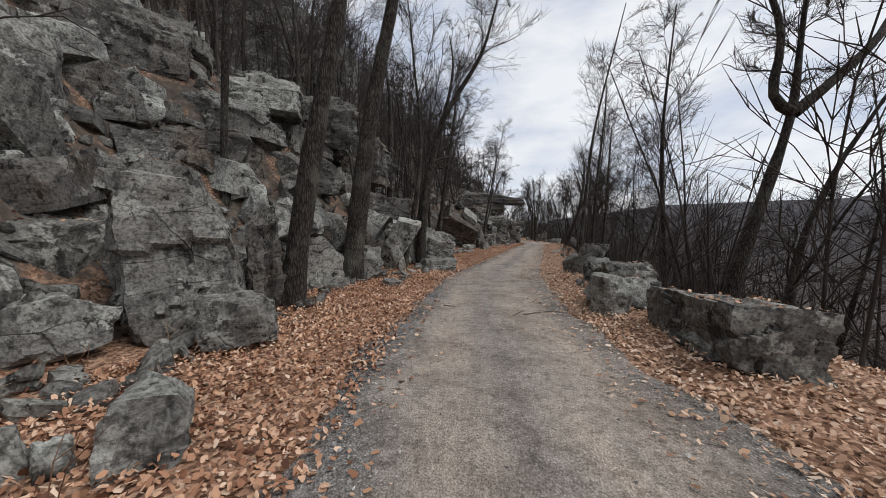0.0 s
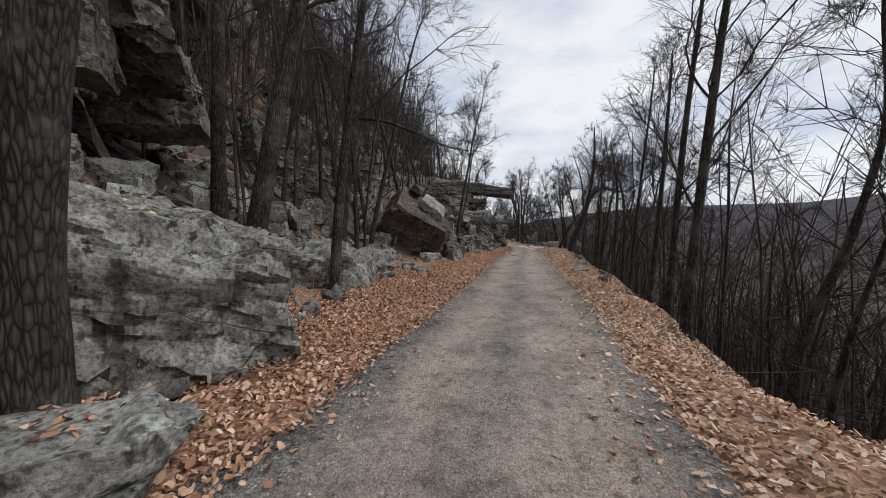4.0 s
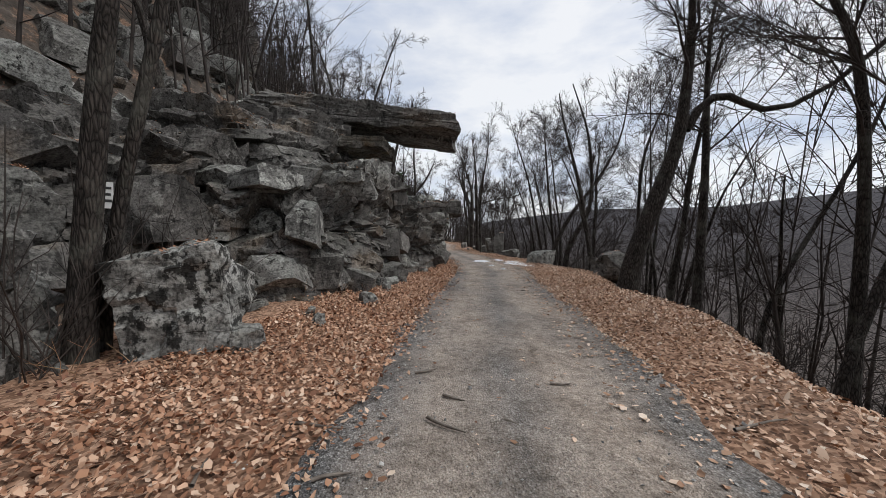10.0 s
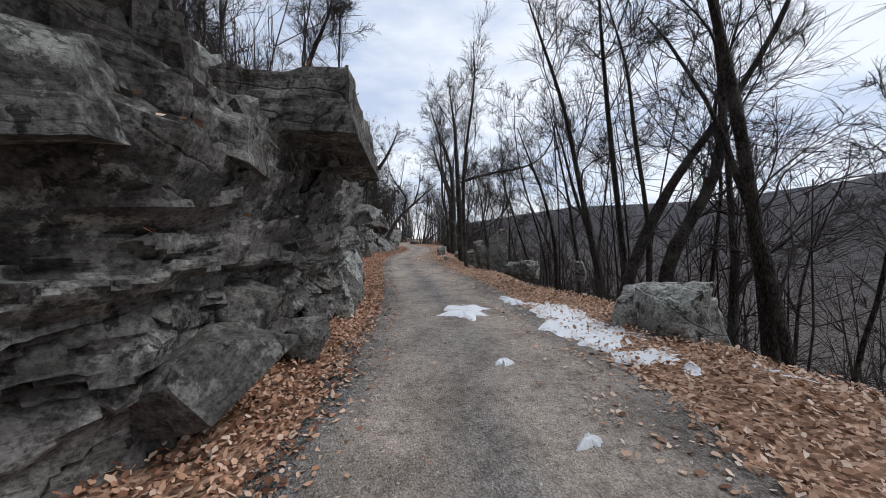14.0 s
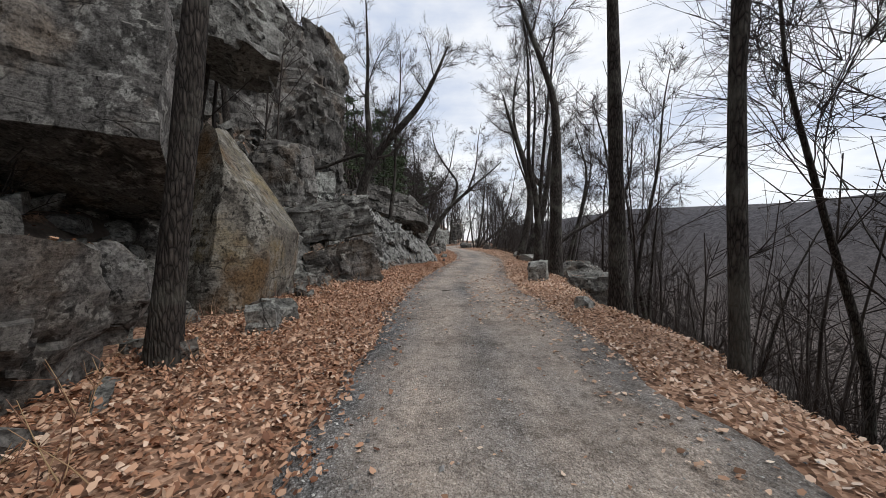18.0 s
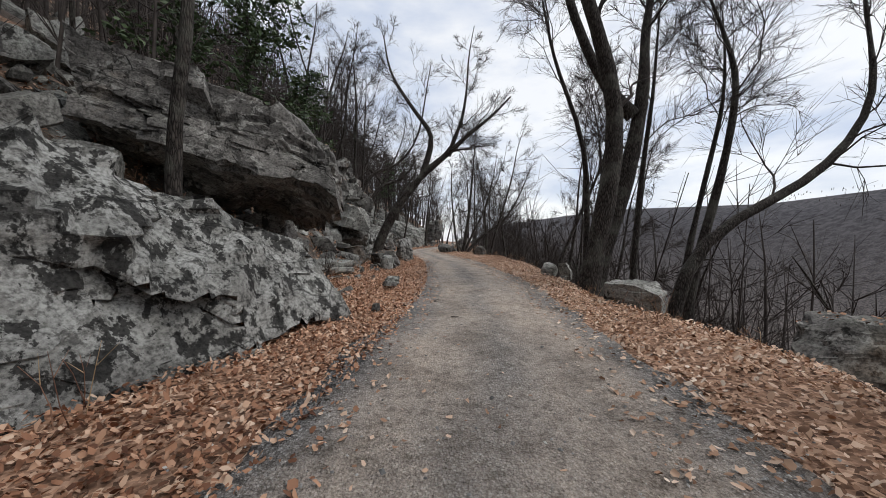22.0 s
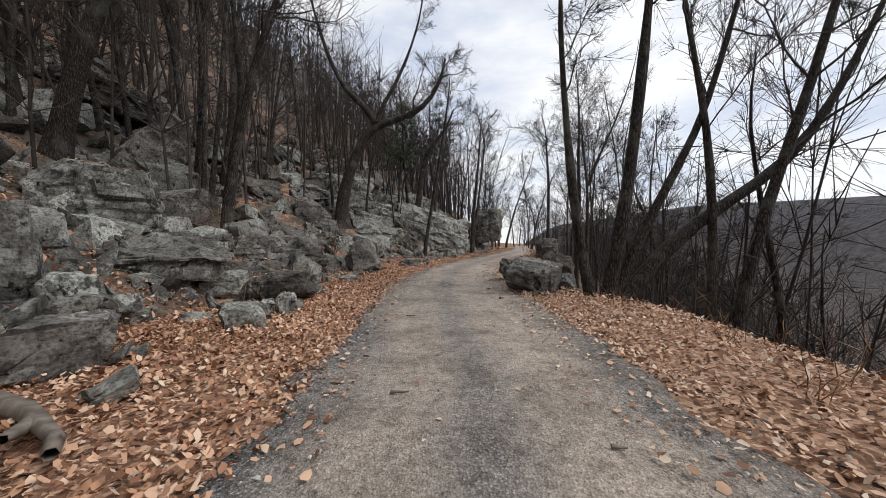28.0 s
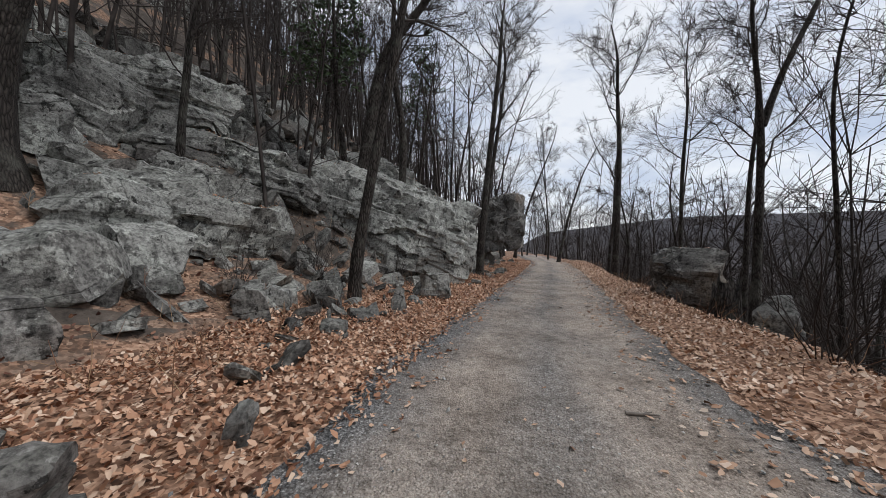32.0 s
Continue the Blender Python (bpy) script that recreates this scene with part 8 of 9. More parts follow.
boulder(8.9, 58.9, 0.02, 3.4, 5.4, 2.9, -22, 193, M_ROCK_MOTTLED, n=56, cuts=-5, round_=0.02, rough=0.18, broken=0.26, cell=(0.8, 0.8, 1.0), label="sloping rock face mottled with white and black lichen", faces=(((0.86, -0.1, 0.5), 0.74), ((0.05, 0.32, 0.95), 0.42), ((0.2, -0.95, 0.2), 2.2), ((0.5, 0.8, 0.3), 2.2)))
boulder(9.1, 62.4, 1.85, 4.2, 2.6, 1.6, 8, 201, M_ROCK_DARK, n=42, cuts=0, round_=0.04, rough=0.2, tilt=(-12, 15), label="long dark slab overhanging a pile of pale blocks")
boulder(9.0, 61.4, -0.05, 2.0, 1.3, 1.5, 20, 950, M_ROCK_MOTTLED, n=24, cuts=3, round_=0.06, label="pale lichened block under a dark slab")
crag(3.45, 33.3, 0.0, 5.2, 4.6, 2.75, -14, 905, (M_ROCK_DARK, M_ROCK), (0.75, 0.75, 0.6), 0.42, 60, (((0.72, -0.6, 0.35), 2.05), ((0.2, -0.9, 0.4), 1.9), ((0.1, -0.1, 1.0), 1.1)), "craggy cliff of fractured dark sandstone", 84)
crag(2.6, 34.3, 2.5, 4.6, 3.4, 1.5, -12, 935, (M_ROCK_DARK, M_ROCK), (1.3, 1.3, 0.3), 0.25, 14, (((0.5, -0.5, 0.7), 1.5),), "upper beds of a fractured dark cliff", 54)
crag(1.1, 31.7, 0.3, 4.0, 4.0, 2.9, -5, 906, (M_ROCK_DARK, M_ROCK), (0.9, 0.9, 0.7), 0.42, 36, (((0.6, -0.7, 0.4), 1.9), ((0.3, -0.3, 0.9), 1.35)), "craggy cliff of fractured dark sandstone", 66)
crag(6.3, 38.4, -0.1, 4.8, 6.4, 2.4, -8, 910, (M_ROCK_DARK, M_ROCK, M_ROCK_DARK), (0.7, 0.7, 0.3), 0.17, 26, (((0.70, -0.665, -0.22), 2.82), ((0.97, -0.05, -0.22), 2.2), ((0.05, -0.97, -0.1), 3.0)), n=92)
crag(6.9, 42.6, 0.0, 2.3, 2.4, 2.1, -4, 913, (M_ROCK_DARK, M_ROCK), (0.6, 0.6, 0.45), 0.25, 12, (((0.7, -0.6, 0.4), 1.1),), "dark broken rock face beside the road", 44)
# the two stacked blocks with a tilted joint, and a standing stone
boulder(13.7, 45.3, -0.2, 0.62, 0.5, 1.72, -18, 939, M_ROCK_PALE, n=18, cuts=-5, round_=0.03, rough=0.05, broken=0.03, label="tall pale standing stone at the outer edge", faces=(((-0.62, 0, 0.78), 0.62), ((0.2, 0, 0.98), 0.85)))
boulder(13.25, 45.5, -0.1, 0.5, 0.5, 1.25, -10, 940, M_ROCK, n=16, cuts=0, round_=0.1, rough=0.05, broken=0.04, tilt=(0, -12), label="greenish stone leaning on a standing stone")
boulder(6.0, 39.0, 2.0, 4.6, 5.6, 0.75, -8, 912, M_ROCK, n=40, cuts=-4, round_=0.05, rough=0.07, strata=0.04, tilt=(3, 3), label="sloping leaf-strewn top bed of the rock face", name="cliff_ledge", group="cliffs")
boulder(8.4, 37.95, 1.98, 1.75, 1.9, 0.58, -10, 911, M_ROCK_DARK, n=28, cuts=-3, round_=0.03, rough=0.06, label="dark brown roof slab overhanging the rock face", name="cliff_ledge", group="cliffs")
boulder(8.48, 53.45, -0.15, 1.75, 1.25, 1.22, 9, 937, M_ROCK_DARK, n=26, cuts=-4, round_=0.02, rough=0.05, strata=0.03, tilt=(0, -13), label="dark squared block with ochre stains at the road's edge")
boulder(8.0, 53.75, 1.08, 2.3, 1.5, 1.05, 9, 938, M_ROCK, n=26, cuts=-3, round_=0.02, rough=0.05, strata=0.05, tilt=(0, -13), label="grey sandstone block resting on a tilted joint")
boulder(7.45, 52.95, -0.05, 0.6, 0.6, 0.8, 20, 943, M_ROCK_PALE, n=12, cuts=4, round_=0.08, label="pale upright stone beside a squared block")
boulder(10.6, 72.35, -0.1, 1.9, 1.4, 1.8, 6, 941, M_ROCK_MOTTLED, n=28, cuts=-5, round_=0.02, rough=0.10, broken=0.04, cell=(0.6, 0.6, 0.6), faces=(((0.95, -0.1, 0.30), 0.66), ((0.15, -0.95, 0.25), 0.50), ((0.25, 0.1, 0.95), 0.76), ((-0.7, -0.2, 0.7), 0.85)), label="sloping boulder mottled white and black with lichen")


# ---- the bare woods on both slopes ----
kinds = []
for s in range(9):
    rs = np.random.RandomState(700 + s)
    high = rs.uniform(7.5, 11.5)
    line = straight_line(rs, high, rs.normal(size=2) * 0.10, 12, 0.055)
    forks = []
    if s % 3 == 0:
        a = line[4 + s % 4]
        forks = [(branch_line(rs, a, np.array([rs.normal() * 0.5, rs.normal() * 0.5, 1.0]), high * 0.5, 9, 0.08, 0.03), 0.05)]
    (tv, tf), (cv, cf) = grow(800 + s, line, rs.uniform(0.07, 0.14), 12, 7, 6, 0.25, 0.36, 6, 0.2, 0.035, forks)
    kinds.append((mesh_from("trunk", tv, tf, M_BARK), mesh_from("crown", cv, cf, M_TWIG)))
rs = np.random.RandomState(77)
spots = []


def free(x, y, gap):
    for a, b_ in spots:
        if (a - x) ** 2 + (b_ - y) ** 2 < gap * gap:
            return False
    return True


def wood(count, u_from, u_to, y_from, y_to, gap, label, group, power=1.0):
    made = 0
    for _ in range(count * 6):
        if made >= count:
            break
        y = rs.uniform(y_from, y_to)
        u = u_from + (u_to - u_from) * rs.uniform() ** power
        x = float(road_x(y)) + u
        if not free(x, y, gap) or (16.5 < x < 20 and 71 < y < 76):
            continue
        spots.append((x, y))
        k = rs.randint(len(kinds))
        s = rs.uniform(0.75, 1.2)
        z = float(land(x, y)) - 0.1
        t = thing("bare_tree", x, y, z, label, "tree", group, rs.uniform(0, 360))
        t.scale = (s, s, s)
        part("trunk", kinds[k][0], t)
        part("crown", kinds[k][1], t, "bare branches and twigs")
        made += 1


wood(84, 5.2, 15, -3, 112, 1.1, "slender bare tree on the slope below the road", "woods below the road", 1.2)
wood(86, -15, -5.5, 2, 110, 1.2, "slender bare tree on the slope above the road", "woods above the road", 0.8)
wood(20, -9, 6, 104, 130, 1.5, "bare tree beyond the bend of the road", "woods beyond the bend")


# ---- far woods: too many to count ----
def far_wood(name, count, xs, ys, seed, label, high=(6, 11), stem=0.13, bunch=8, twigs=0):
    rs = np.random.RandomState(seed)
    tubes, tw0, tw1 = [], [], []
    for _ in range(count):
        y = rs.uniform(*ys)
        u = xs[0] + (xs[1] - xs[0]) * rs.uniform() ** 0.8
        x = float(road_x(y)) + u
        z = float(land(x, y))
        h = rs.uniform(*high)
        line = branch_line(rs, (x, y, z - 0.3), np.array([rs.normal() * 0.08, rs.normal() * 0.08, 1]), h, 5, 0.05, 0)
        tubes.append(tube(line, np.linspace(stem * rs.uniform(0.6, 1.2), 0.012, 5), 3))
        for s in rs.uniform(0.3, 1, bunch):
            i = min(int(s * 4), 3)
            b1 = branch_line(rs, line[i], np.array([rs.normal(), rs.normal(), rs.uniform(0.3, 1.4)]), h * rs.uniform(0.15, 0.3), 3, 0.15, 0.1)
            tubes.append(tube(b1, np.linspace(stem * 0.28, 0.008, 3), 3))
            for _k in range(twigs):
                p = b1[1] * (_k % 2) * 0.5 + b1[2] * (1 - (_k % 2) * 0.5)
                tw0.append(p)
                tw1.append(p + (b1[2] - b1[0]) * 0.5 + rs.normal(size=3) * h * 0.045)
    if tw0:
        tubes.append(prisms(tw0, tw1, 0.011, 0.004))
    v, f = join_tubes(tubes)
    tagged(new(name, mesh_from(name, v, f, M_TWIG)), label, "woods", kind="stuff")


far_wood("far_woods_below", 700, (36, 120), (-40, 190), 5, "dense grey-brown bare forest filling the valley side")
far_wood("far_woods_above", 550, (-60, -26), (-10, 160), 6, "dense bare forest covering the mountainside")
far_wood("thicket_below", 1000, (4.2, 34), (-4, 125), 7, "thin dark saplings crowding the slope below the road", (3.5, 8), 0.05, 9)
far_wood("thicket_above", 900, (-26, -8), (0, 125), 8, "thin dark saplings crowding the slope above the road", (4, 9), 0.05, 9)
far_wood("mid_woods_below", 640, (13, 40), (-6, 135), 9, "bare grey-brown trees standing close together below the road", (7, 12), 0.11, 12, 4)
far_wood("mid_woods_above", 560, (-30, -10), (0, 88), 10, "bare grey-brown trees standing close together above the road", (6, 11), 0.10, 12, 4)
far_wood("woods_beyond_bend", 120, (-20, -2.8), (97, 150), 11, "tall bare trees crowding the hillside beyond the bend", (7, 12), 0.10, 11, 3)
far_wood("woods_past_bend", 190, (2.6, 24), (99, 160), 21, "tall bare trees closing the view past the bend", (8, 13), 0.10, 12, 4)
far_wood("upper_woods", 150, (-32, -15), (84, 140), 22, "bare grey-brown trees on the slope above the bend", (6, 11), 0.10, 12, 4)
far_wood("slope_saplings", 140, (-15, -4.6), (0, 112), 12, "slender bare saplings rooted between the rocks", (5, 9), 0.05, 10, 2)
far_wood("ridge_woods", 420, (385, 440), (-150, 700), 13, "line of distant bare trees along the ridge across the valley", (1.2, 2.6), 0.4, 6)
far_wood("saplings_below", 290, (4.4, 15), (-3, 112), 19, "twiggy grey saplings crowding below the outer edge", (3.5, 8.5), 0.035, 12, 4)
far_wood("valley_woods", 450, (14, 60), (-10, 150), 20, "bare grey-brown trees filling the slope below", (7, 12), 0.09, 9)


# ---- leaf beds and gravel ----
leaves = [leaf_template(s) for s in range(24)]


def leaf_bed(name, count, u0, u1, y0, y1, seed, label, lift=0.015, size=(0.023, 0.05), bias=1.0, tilt=0.5, drift=0.0, mat=None):
    rs = np.random.RandomState(seed)
    y = rs.uniform(y0, y1, count)
    u = u0 + (u1 - u0) * rs.uniform(0, 1, count) ** bias
    x = road_x(y) + u
    if drift:
        keep = wobble(x * 1.7 + 9, y * 1.3) > drift
        x, y, u = x[keep], y[keep], u[keep]
    z = np.maximum(land(x, y), np.where(np.abs(u) < 1.36, 0.02, -99)) + rs.uniform(0, 1, len(x)) ** 2 * lift * 4 + 0.012
    scatter(name, leaves, x, y, z, rs.uniform(*size, len(x)), rs, mat or M_LEAF, label, "leaves", tilt)


leaf_bed("leaf_litter_inner", 270000, -1.15, -3.3, -3, 108, 21, "thick drift of fallen orange-brown oak leaves", bias=0.85)
leaf_bed("leaf_litter_outer", 165000, 1.22, 3.8, -3, 108, 22, "band of fallen tan oak leaves along the outer edge", bias=0.9, mat=M_LEAF_PALE)
leaf_bed("leaf_litter_bank", 44000, -3.2, -9, 0, 105, 23, "damp leaves caught among the rocks, darkened by shade put into their colour", mat=M_LEAF_WET_SHADED, drift=-0.2, tilt=0.6, bias=1.4)
leaf_bed("leaf_litter_leafy_bank", 26000, -3.0, -7.5, 59, 84, 29, "fallen brown leaves lying between the rocks of the bank", lift=0.02, size=(0.03, 0.06), drift=-0.45, tilt=0.6, bias=1.2)
leaf_bed("leaf_litter_slope", 20000, 3.0, 7.5, -3, 105, 24, "fallen leaves on the outer slope", tilt=0.5)
leaf_bed("leaf_scatter_road", 5200, -1.25, 1.3, -3, 108, 25, "single pale leaves scattered over the gravel", lift=0.003, tilt=0.1, drift=-0.1, size=(0.014, 0.05), mat=M_LEAF_PALE)
leaf_bed("leaf_patch_road", 620, 0.0, 1.3, 49, 54.5, 26, "patch of pale leaves trodden into the road", lift=0.003, tilt=0.08, size=(0.03, 0.07), mat=M_LEAF_PALE)

# leaves caught on the flat tops of the boulders
rs = np.random.RandomState(29)
lx = []
for me, m in LEDGES:
    co_ = np.empty(len(me.vertices) * 3, np.float32)
    me.vertices.foreach_get("co", co_)
    nr_ = np.empty(len(me.vertices) * 3, np.float32)
    me.vertices.foreach_get("normal", nr_)
    mm = np.array(m)
    wp = co_.reshape(-1, 3) @ mm[:3, :3].T + mm[:3, 3]
    wn_ = nr_.reshape(-1, 3) @ mm[:3, :3].T
    flat_ = wp[(wn_[:, 2] > 0.90) & (wobble(wp[:, 0] * 2.3 + 4, wp[:, 1] * 2.1) > 0.05)]
    if len(flat_):
        pick = flat_[rs.randint(0, len(flat_), int(len(flat_) * 0.45))]
        lx.append(pick + rs.normal(size=pick.shape) * np.array([0.03, 0.03, 0.0]) + np.array([0, 0, 0.012]))
lx = np.concatenate(lx)
scatter("leaf_litter_ledges", leaves, lx[:, 0], lx[:, 1], lx[:, 2], rs.uniform(0.024, 0.056, len(lx)), rs, M_LEAF, "fallen leaves lying on the flat tops of the boulders", "leaves", 0.3)
leaf_bed("leaf_edge_inner", 17000, -1.5, -0.85, -3, 108, 27, "broken leaves blown onto the inner edge of the road", lift=0.004, tilt=0.2, size=(0.015, 0.06), bias=2.2)
leaf_bed("leaf_edge_outer", 20000, 1.5, 0.65, -3, 108, 28, "broken leaves blown onto the outer edge of the road", lift=0.004, tilt=0.2, size=(0.015, 0.06), bias=2.2, mat=M_LEAF_PALE)

pebble = (np.array([(1, 0, 0), (-0.9, 0.1, 0), (0, 0.8, 0.1), (0.1, -0.8, 0), (0, 0, 0.6), (0, 0.1, -0.5)]) * 0.5, np.array([(0, 2, 4), (2, 1, 4), (1, 3, 4), (3, 0, 4), (2, 0, 5), (1, 2, 5), (3, 1, 5), (0, 3, 5)]))
rs = np.random.RandomState(31)
n = 18000
y = rs.uniform(-3, 105, n)
u = np.where(rs.uniform(size=n) < 0.6, rs.choice([-1, 1], n) * rs.uniform(0.75, 1.62, n), rs.uniform(-1.3, 1.3, n))
scatter("loose_gravel", [pebble], road_x(y) + u, y, np.where(np.abs(u) < 1.3, 0.034, 0.05), rs.uniform(0.008, 0.026, n) * np.where(rs.uniform(size=n) < 0.03, 1.8, 1), rs, M_GRAVEL, "loose crushed grey stone on the road", "gravel", 0.3, False)

chip, chip_f = stone_points(61, 2, (1, 0.8, 0.6), 7, 0.1, 0.05)
chips = [(chip, chip_f), (chip * np.array([1.2, 0.7, 0.6]), chip_f), (chip * np.array([0.8, 1.0, 1.1]), chip_f)]
rs = np.random.RandomState(51)
n = 1500
y = rs.uniform(-2, 104, n)
d = rs.uniform(0, 1, n) ** 1.6 * 8 - 1.2
x = road_x(y) - np.interp(y, FOOT_Y, FOOT_U) - d
scatter("rubble", chips, x, y, land(x, y) + 0.03, rs.uniform(0.08, 0.38, n), rs, M_ROCK, "small broken grey stones between the boulders", "rubble", 0.5, False)


# ---- snow, sticks, signs, shrubs and evergreens ----
def snow_patch(x, y, w, d, seed, z=0.03, turn=0.0):
    """A thin melting sheet of snow with a ragged outline."""
    rs = np.random.RandomState(seed)
    k, rings = 40, 5
    ang = np.arange(k) * 2 * np.pi / k
    edge = 1 + sum(rs.uniform(0.08, 0.26) * np.sin(ang * m_ + rs.uniform(0, 6.3)) for m_ in (2, 3, 5, 8, 13))
    v = [(0, 0, 0.035)]
    for r in range(1, rings + 1):
        q = r / rings
        for a in range(k):
            v.append((math.cos(ang[a]) * w / 2 * q * edge[a], math.sin(ang[a]) * d / 2 * q * edge[a], 0.035 * (1 - q ** 3) + 0.006 * rs.normal() * (r < rings) - 0.012 * (r == rings)))
    me = bpy.data.meshes.new("snow_patch")
    faces = [(0, 1 + a, 1 + (a + 1) % k) for a in range(k)]
    for r in range(rings - 1):
        for a in range(k):
            i, j = 1 + r * k + a, 1 + r * k + (a + 1) % k
            faces.append((i, i + k, j + k, j))
    me.from_pydata(v, [], faces)
    me.materials.append(M_SNOW)
    for p in me.polygons:
        p.use_smooth = True
    o = new("snow_patch", me)
    o.matrix_basis = pose(x, y, z, 0, 0, turn)
    return tagged(o, "thin patch of old melting snow beside the road", "snow", "snow patches")


def stick(x, y, length, turn, seed, r=0.012, z=None, label="short dry stick lying on the gravel", name="stick"):
    rs = np.random.RandomState(seed)
    line = branch_line(rs, (-length / 2, 0, 0), np.array([1, 0, 0.0]), length, 7, 0.14, 0)
    line[:, 2] *= 0.15
    tubes = [tube(line, np.linspace(r, r * 0.4, 7), 6)]
    if rs.uniform() < 0.6:
        tubes.append(tube(branch_line(rs, line[3], np.array([1, rs.choice([-1, 1]) * 0.8, 0.02]), length * 0.35, 4, 0.1, 0), np.linspace(r * 0.6, r * 0.3, 4), 5))
    v, f = join_tubes(tubes)
    o = new(name, mesh_from(name, v, f, M_WOOD))
    zz = (max(float(land(x, y)), 0.03) if abs(x - float(road_x(y))) < 1.5 else float(land(x, y)) + 0.03) if z is None else z
    o.matrix_basis = pose(x, y, zz + r * 0.6, 0, 0, turn)
    return tagged(o, label, "stick" if r < 0.04 else "log", "fallen sticks")

def fallen_log(ends, r, seed, label):
    """A barkless dead trunk lying on the rocks, with broken stubs."""
    rs = np.random.RandomState(seed)
    a, b = np.array(ends[0]), np.array(ends[1])
    line = branch_line(rs, np.zeros(3), (b - a) / np.linalg.norm(b - a), np.linalg.norm(b - a), 12, 0.05, 0)
    tubes = [tube(line, np.linspace(r, r * 0.6, 12) * rs.uniform(0.88, 1.1, 12), 10)]
    for i in (3, 5, 8):
        tubes.append(tube(branch_line(rs, line[i], rs.normal(size=3) + (0, 0, 0.6), 0.35, 4, 0.1, 0), np.linspace(r * 0.4, r * 0.2, 4), 6))
    v, f = join_tubes(tubes)
    o = new("fallen_log", mesh_from("fallen_log", v, f, M_BARK))
    o.matrix_basis = pose(*ends[0])
    return tagged(o, label, "log")


fallen_log(((12.34, 73.70, 0.08), (9.85, 74.75, 1.36)), 0.085, 3, "grey-brown fallen trunk lying down the rocky bank")
fallen_log(((18.75, 74.1, -0.16), (17.95, 71.6, -0.02)), 0.08, 4, "dark fallen log lying along the outer edge")
snow_patch(12.03, 38.61, 1.23, 2.21, 1, turn=-20)
snow_patch(12.06, 37.59, 0.91, 1.03, 2, turn=-15)
snow_patch(12.11, 36.77, 0.78, 0.67, 3, turn=-12)
snow_patch(12.32, 36.42, 0.66, 0.43, 4, turn=-10)
snow_patch(12.04, 35.72, 0.51, 0.28, 5, turn=0)
snow_patch(10.71, 39.49, 0.57, 0.64, 6, turn=0)
snow_patch(10.60, 39.28, 0.60, 0.72, 7, turn=0)
snow_patch(10.37, 35.96, 0.16, 0.07, 8, turn=0)
snow_patch(11.73, 37.58, 0.73, 0.80, 9, turn=-25)
snow_patch(11.81, 36.97, 0.66, 0.44, 10, turn=-20)
snow_patch(10.38, 37.20, 0.17, 0.13, 11, turn=0)
snow_patch(11.71, 39.91, 0.32, 0.68, 12, turn=0)
snow_patch(15.55, 80.74, 0.18, 0.19, 13, turn=0)
stick(1.41, 4.98, 0.62, 42, 71, r=0.012)
stick(0.12, 5.32, 0.21, -20, 72, r=0.012)
stick(5.63, 26.90, 0.38, -23, 73, r=0.012)
stick(6.40, 26.79, 0.29, -51, 74, r=0.012)
stick(8.34, 26.42, 0.45, 4, 75, r=0.012)
stick(6.54, 27.13, 0.18, -35, 76, r=0.012)
stick(6.83, 26.75, 0.11, -47, 77, r=0.012)
stick(7.43, 27.19, 0.17, -20, 78, r=0.012)
stick(6.41, 27.63, 0.21, 11, 79, r=0.012)
stick(5.14, 26.59, 0.20, 98, 80, r=0.012)
stick(5.76, 26.50, 0.19, 33, 81, r=0.012)
stick(3.09, 9.47, 0.23, -47, 82, r=0.012)
stick(0.34, 9.98, 0.21, 25, 83, r=0.012)
stick(4.10, 14.37, 0.19, -103, 84, r=0.012)
stick(6.64, 22.15, 0.19, -103, 85, r=0.012)
stick(6.94, 23.56, 0.10, -36, 86, r=0.012)
stick(8.97, 34.29, 0.31, 33, 87, r=0.012)
stick(8.30, 36.44, 0.26, 87, 88, r=0.012)
stick(13.96, 70.37, 0.24, 24, 89, r=0.012)
stick(14.28, 70.36, 0.25, 20, 90, r=0.012)
stick(13.78, 70.60, 0.18, -61, 91, r=0.012)
stick(14.90, 74.59, 0.08, -9, 92, r=0.012)
stick(13.77, 75.14, 0.12, -18, 93, r=0.012)
stick(14.63, 64.82, 0.26, -66, 94, r=0.012)
stick(13.62, 77.31, 0.12, -19, 95, r=0.012)
stick(13.08, 55.25, 0.51, -126, 96, r=0.012)
stick(11.36, 51.91, 0.06, -55, 97, r=0.012)
stick(8.53, 51.26, 0.66, 62, 98, r=0.012)
stick(2.85, 19.21, 0.54, 21, 99, r=0.012)
stick(1.11, 4.79, 0.46, 45, 100, r=0.012)
stick(15.60, 86.14, 0.21, -15, 101, r=0.012)
stick(12.72, 59.98, 0.10, -41, 102, r=0.012)
stick(10.95, 51.78, 0.21, 28, 103, r=0.012)
stick(9.13, 31.50, 0.19, -5, 104, r=0.012)
stick(10.96, 45.37, 0.24, 48, 105, r=0.012)
stick(18.40, 72.79, 1.85, -101, 60, r=0.060, label="mossy fallen log on the outer bank")
stick(12.02, 74.65, 1.03, -21, 61, r=0.070, label="weathered grey log lying on the leaves")
stick(10.96, 78.41, 1.63, -35, 62, r=0.030, label="pale broken branch at the foot of the bank")
stick(5.57, 15.36, 0.57, -76, 63, r=0.040, label="fallen branch on the outer slope")
stick(4.97, 11.69, 1.48, 25, 64, r=0.030, label="fallen branch on the outer slope")


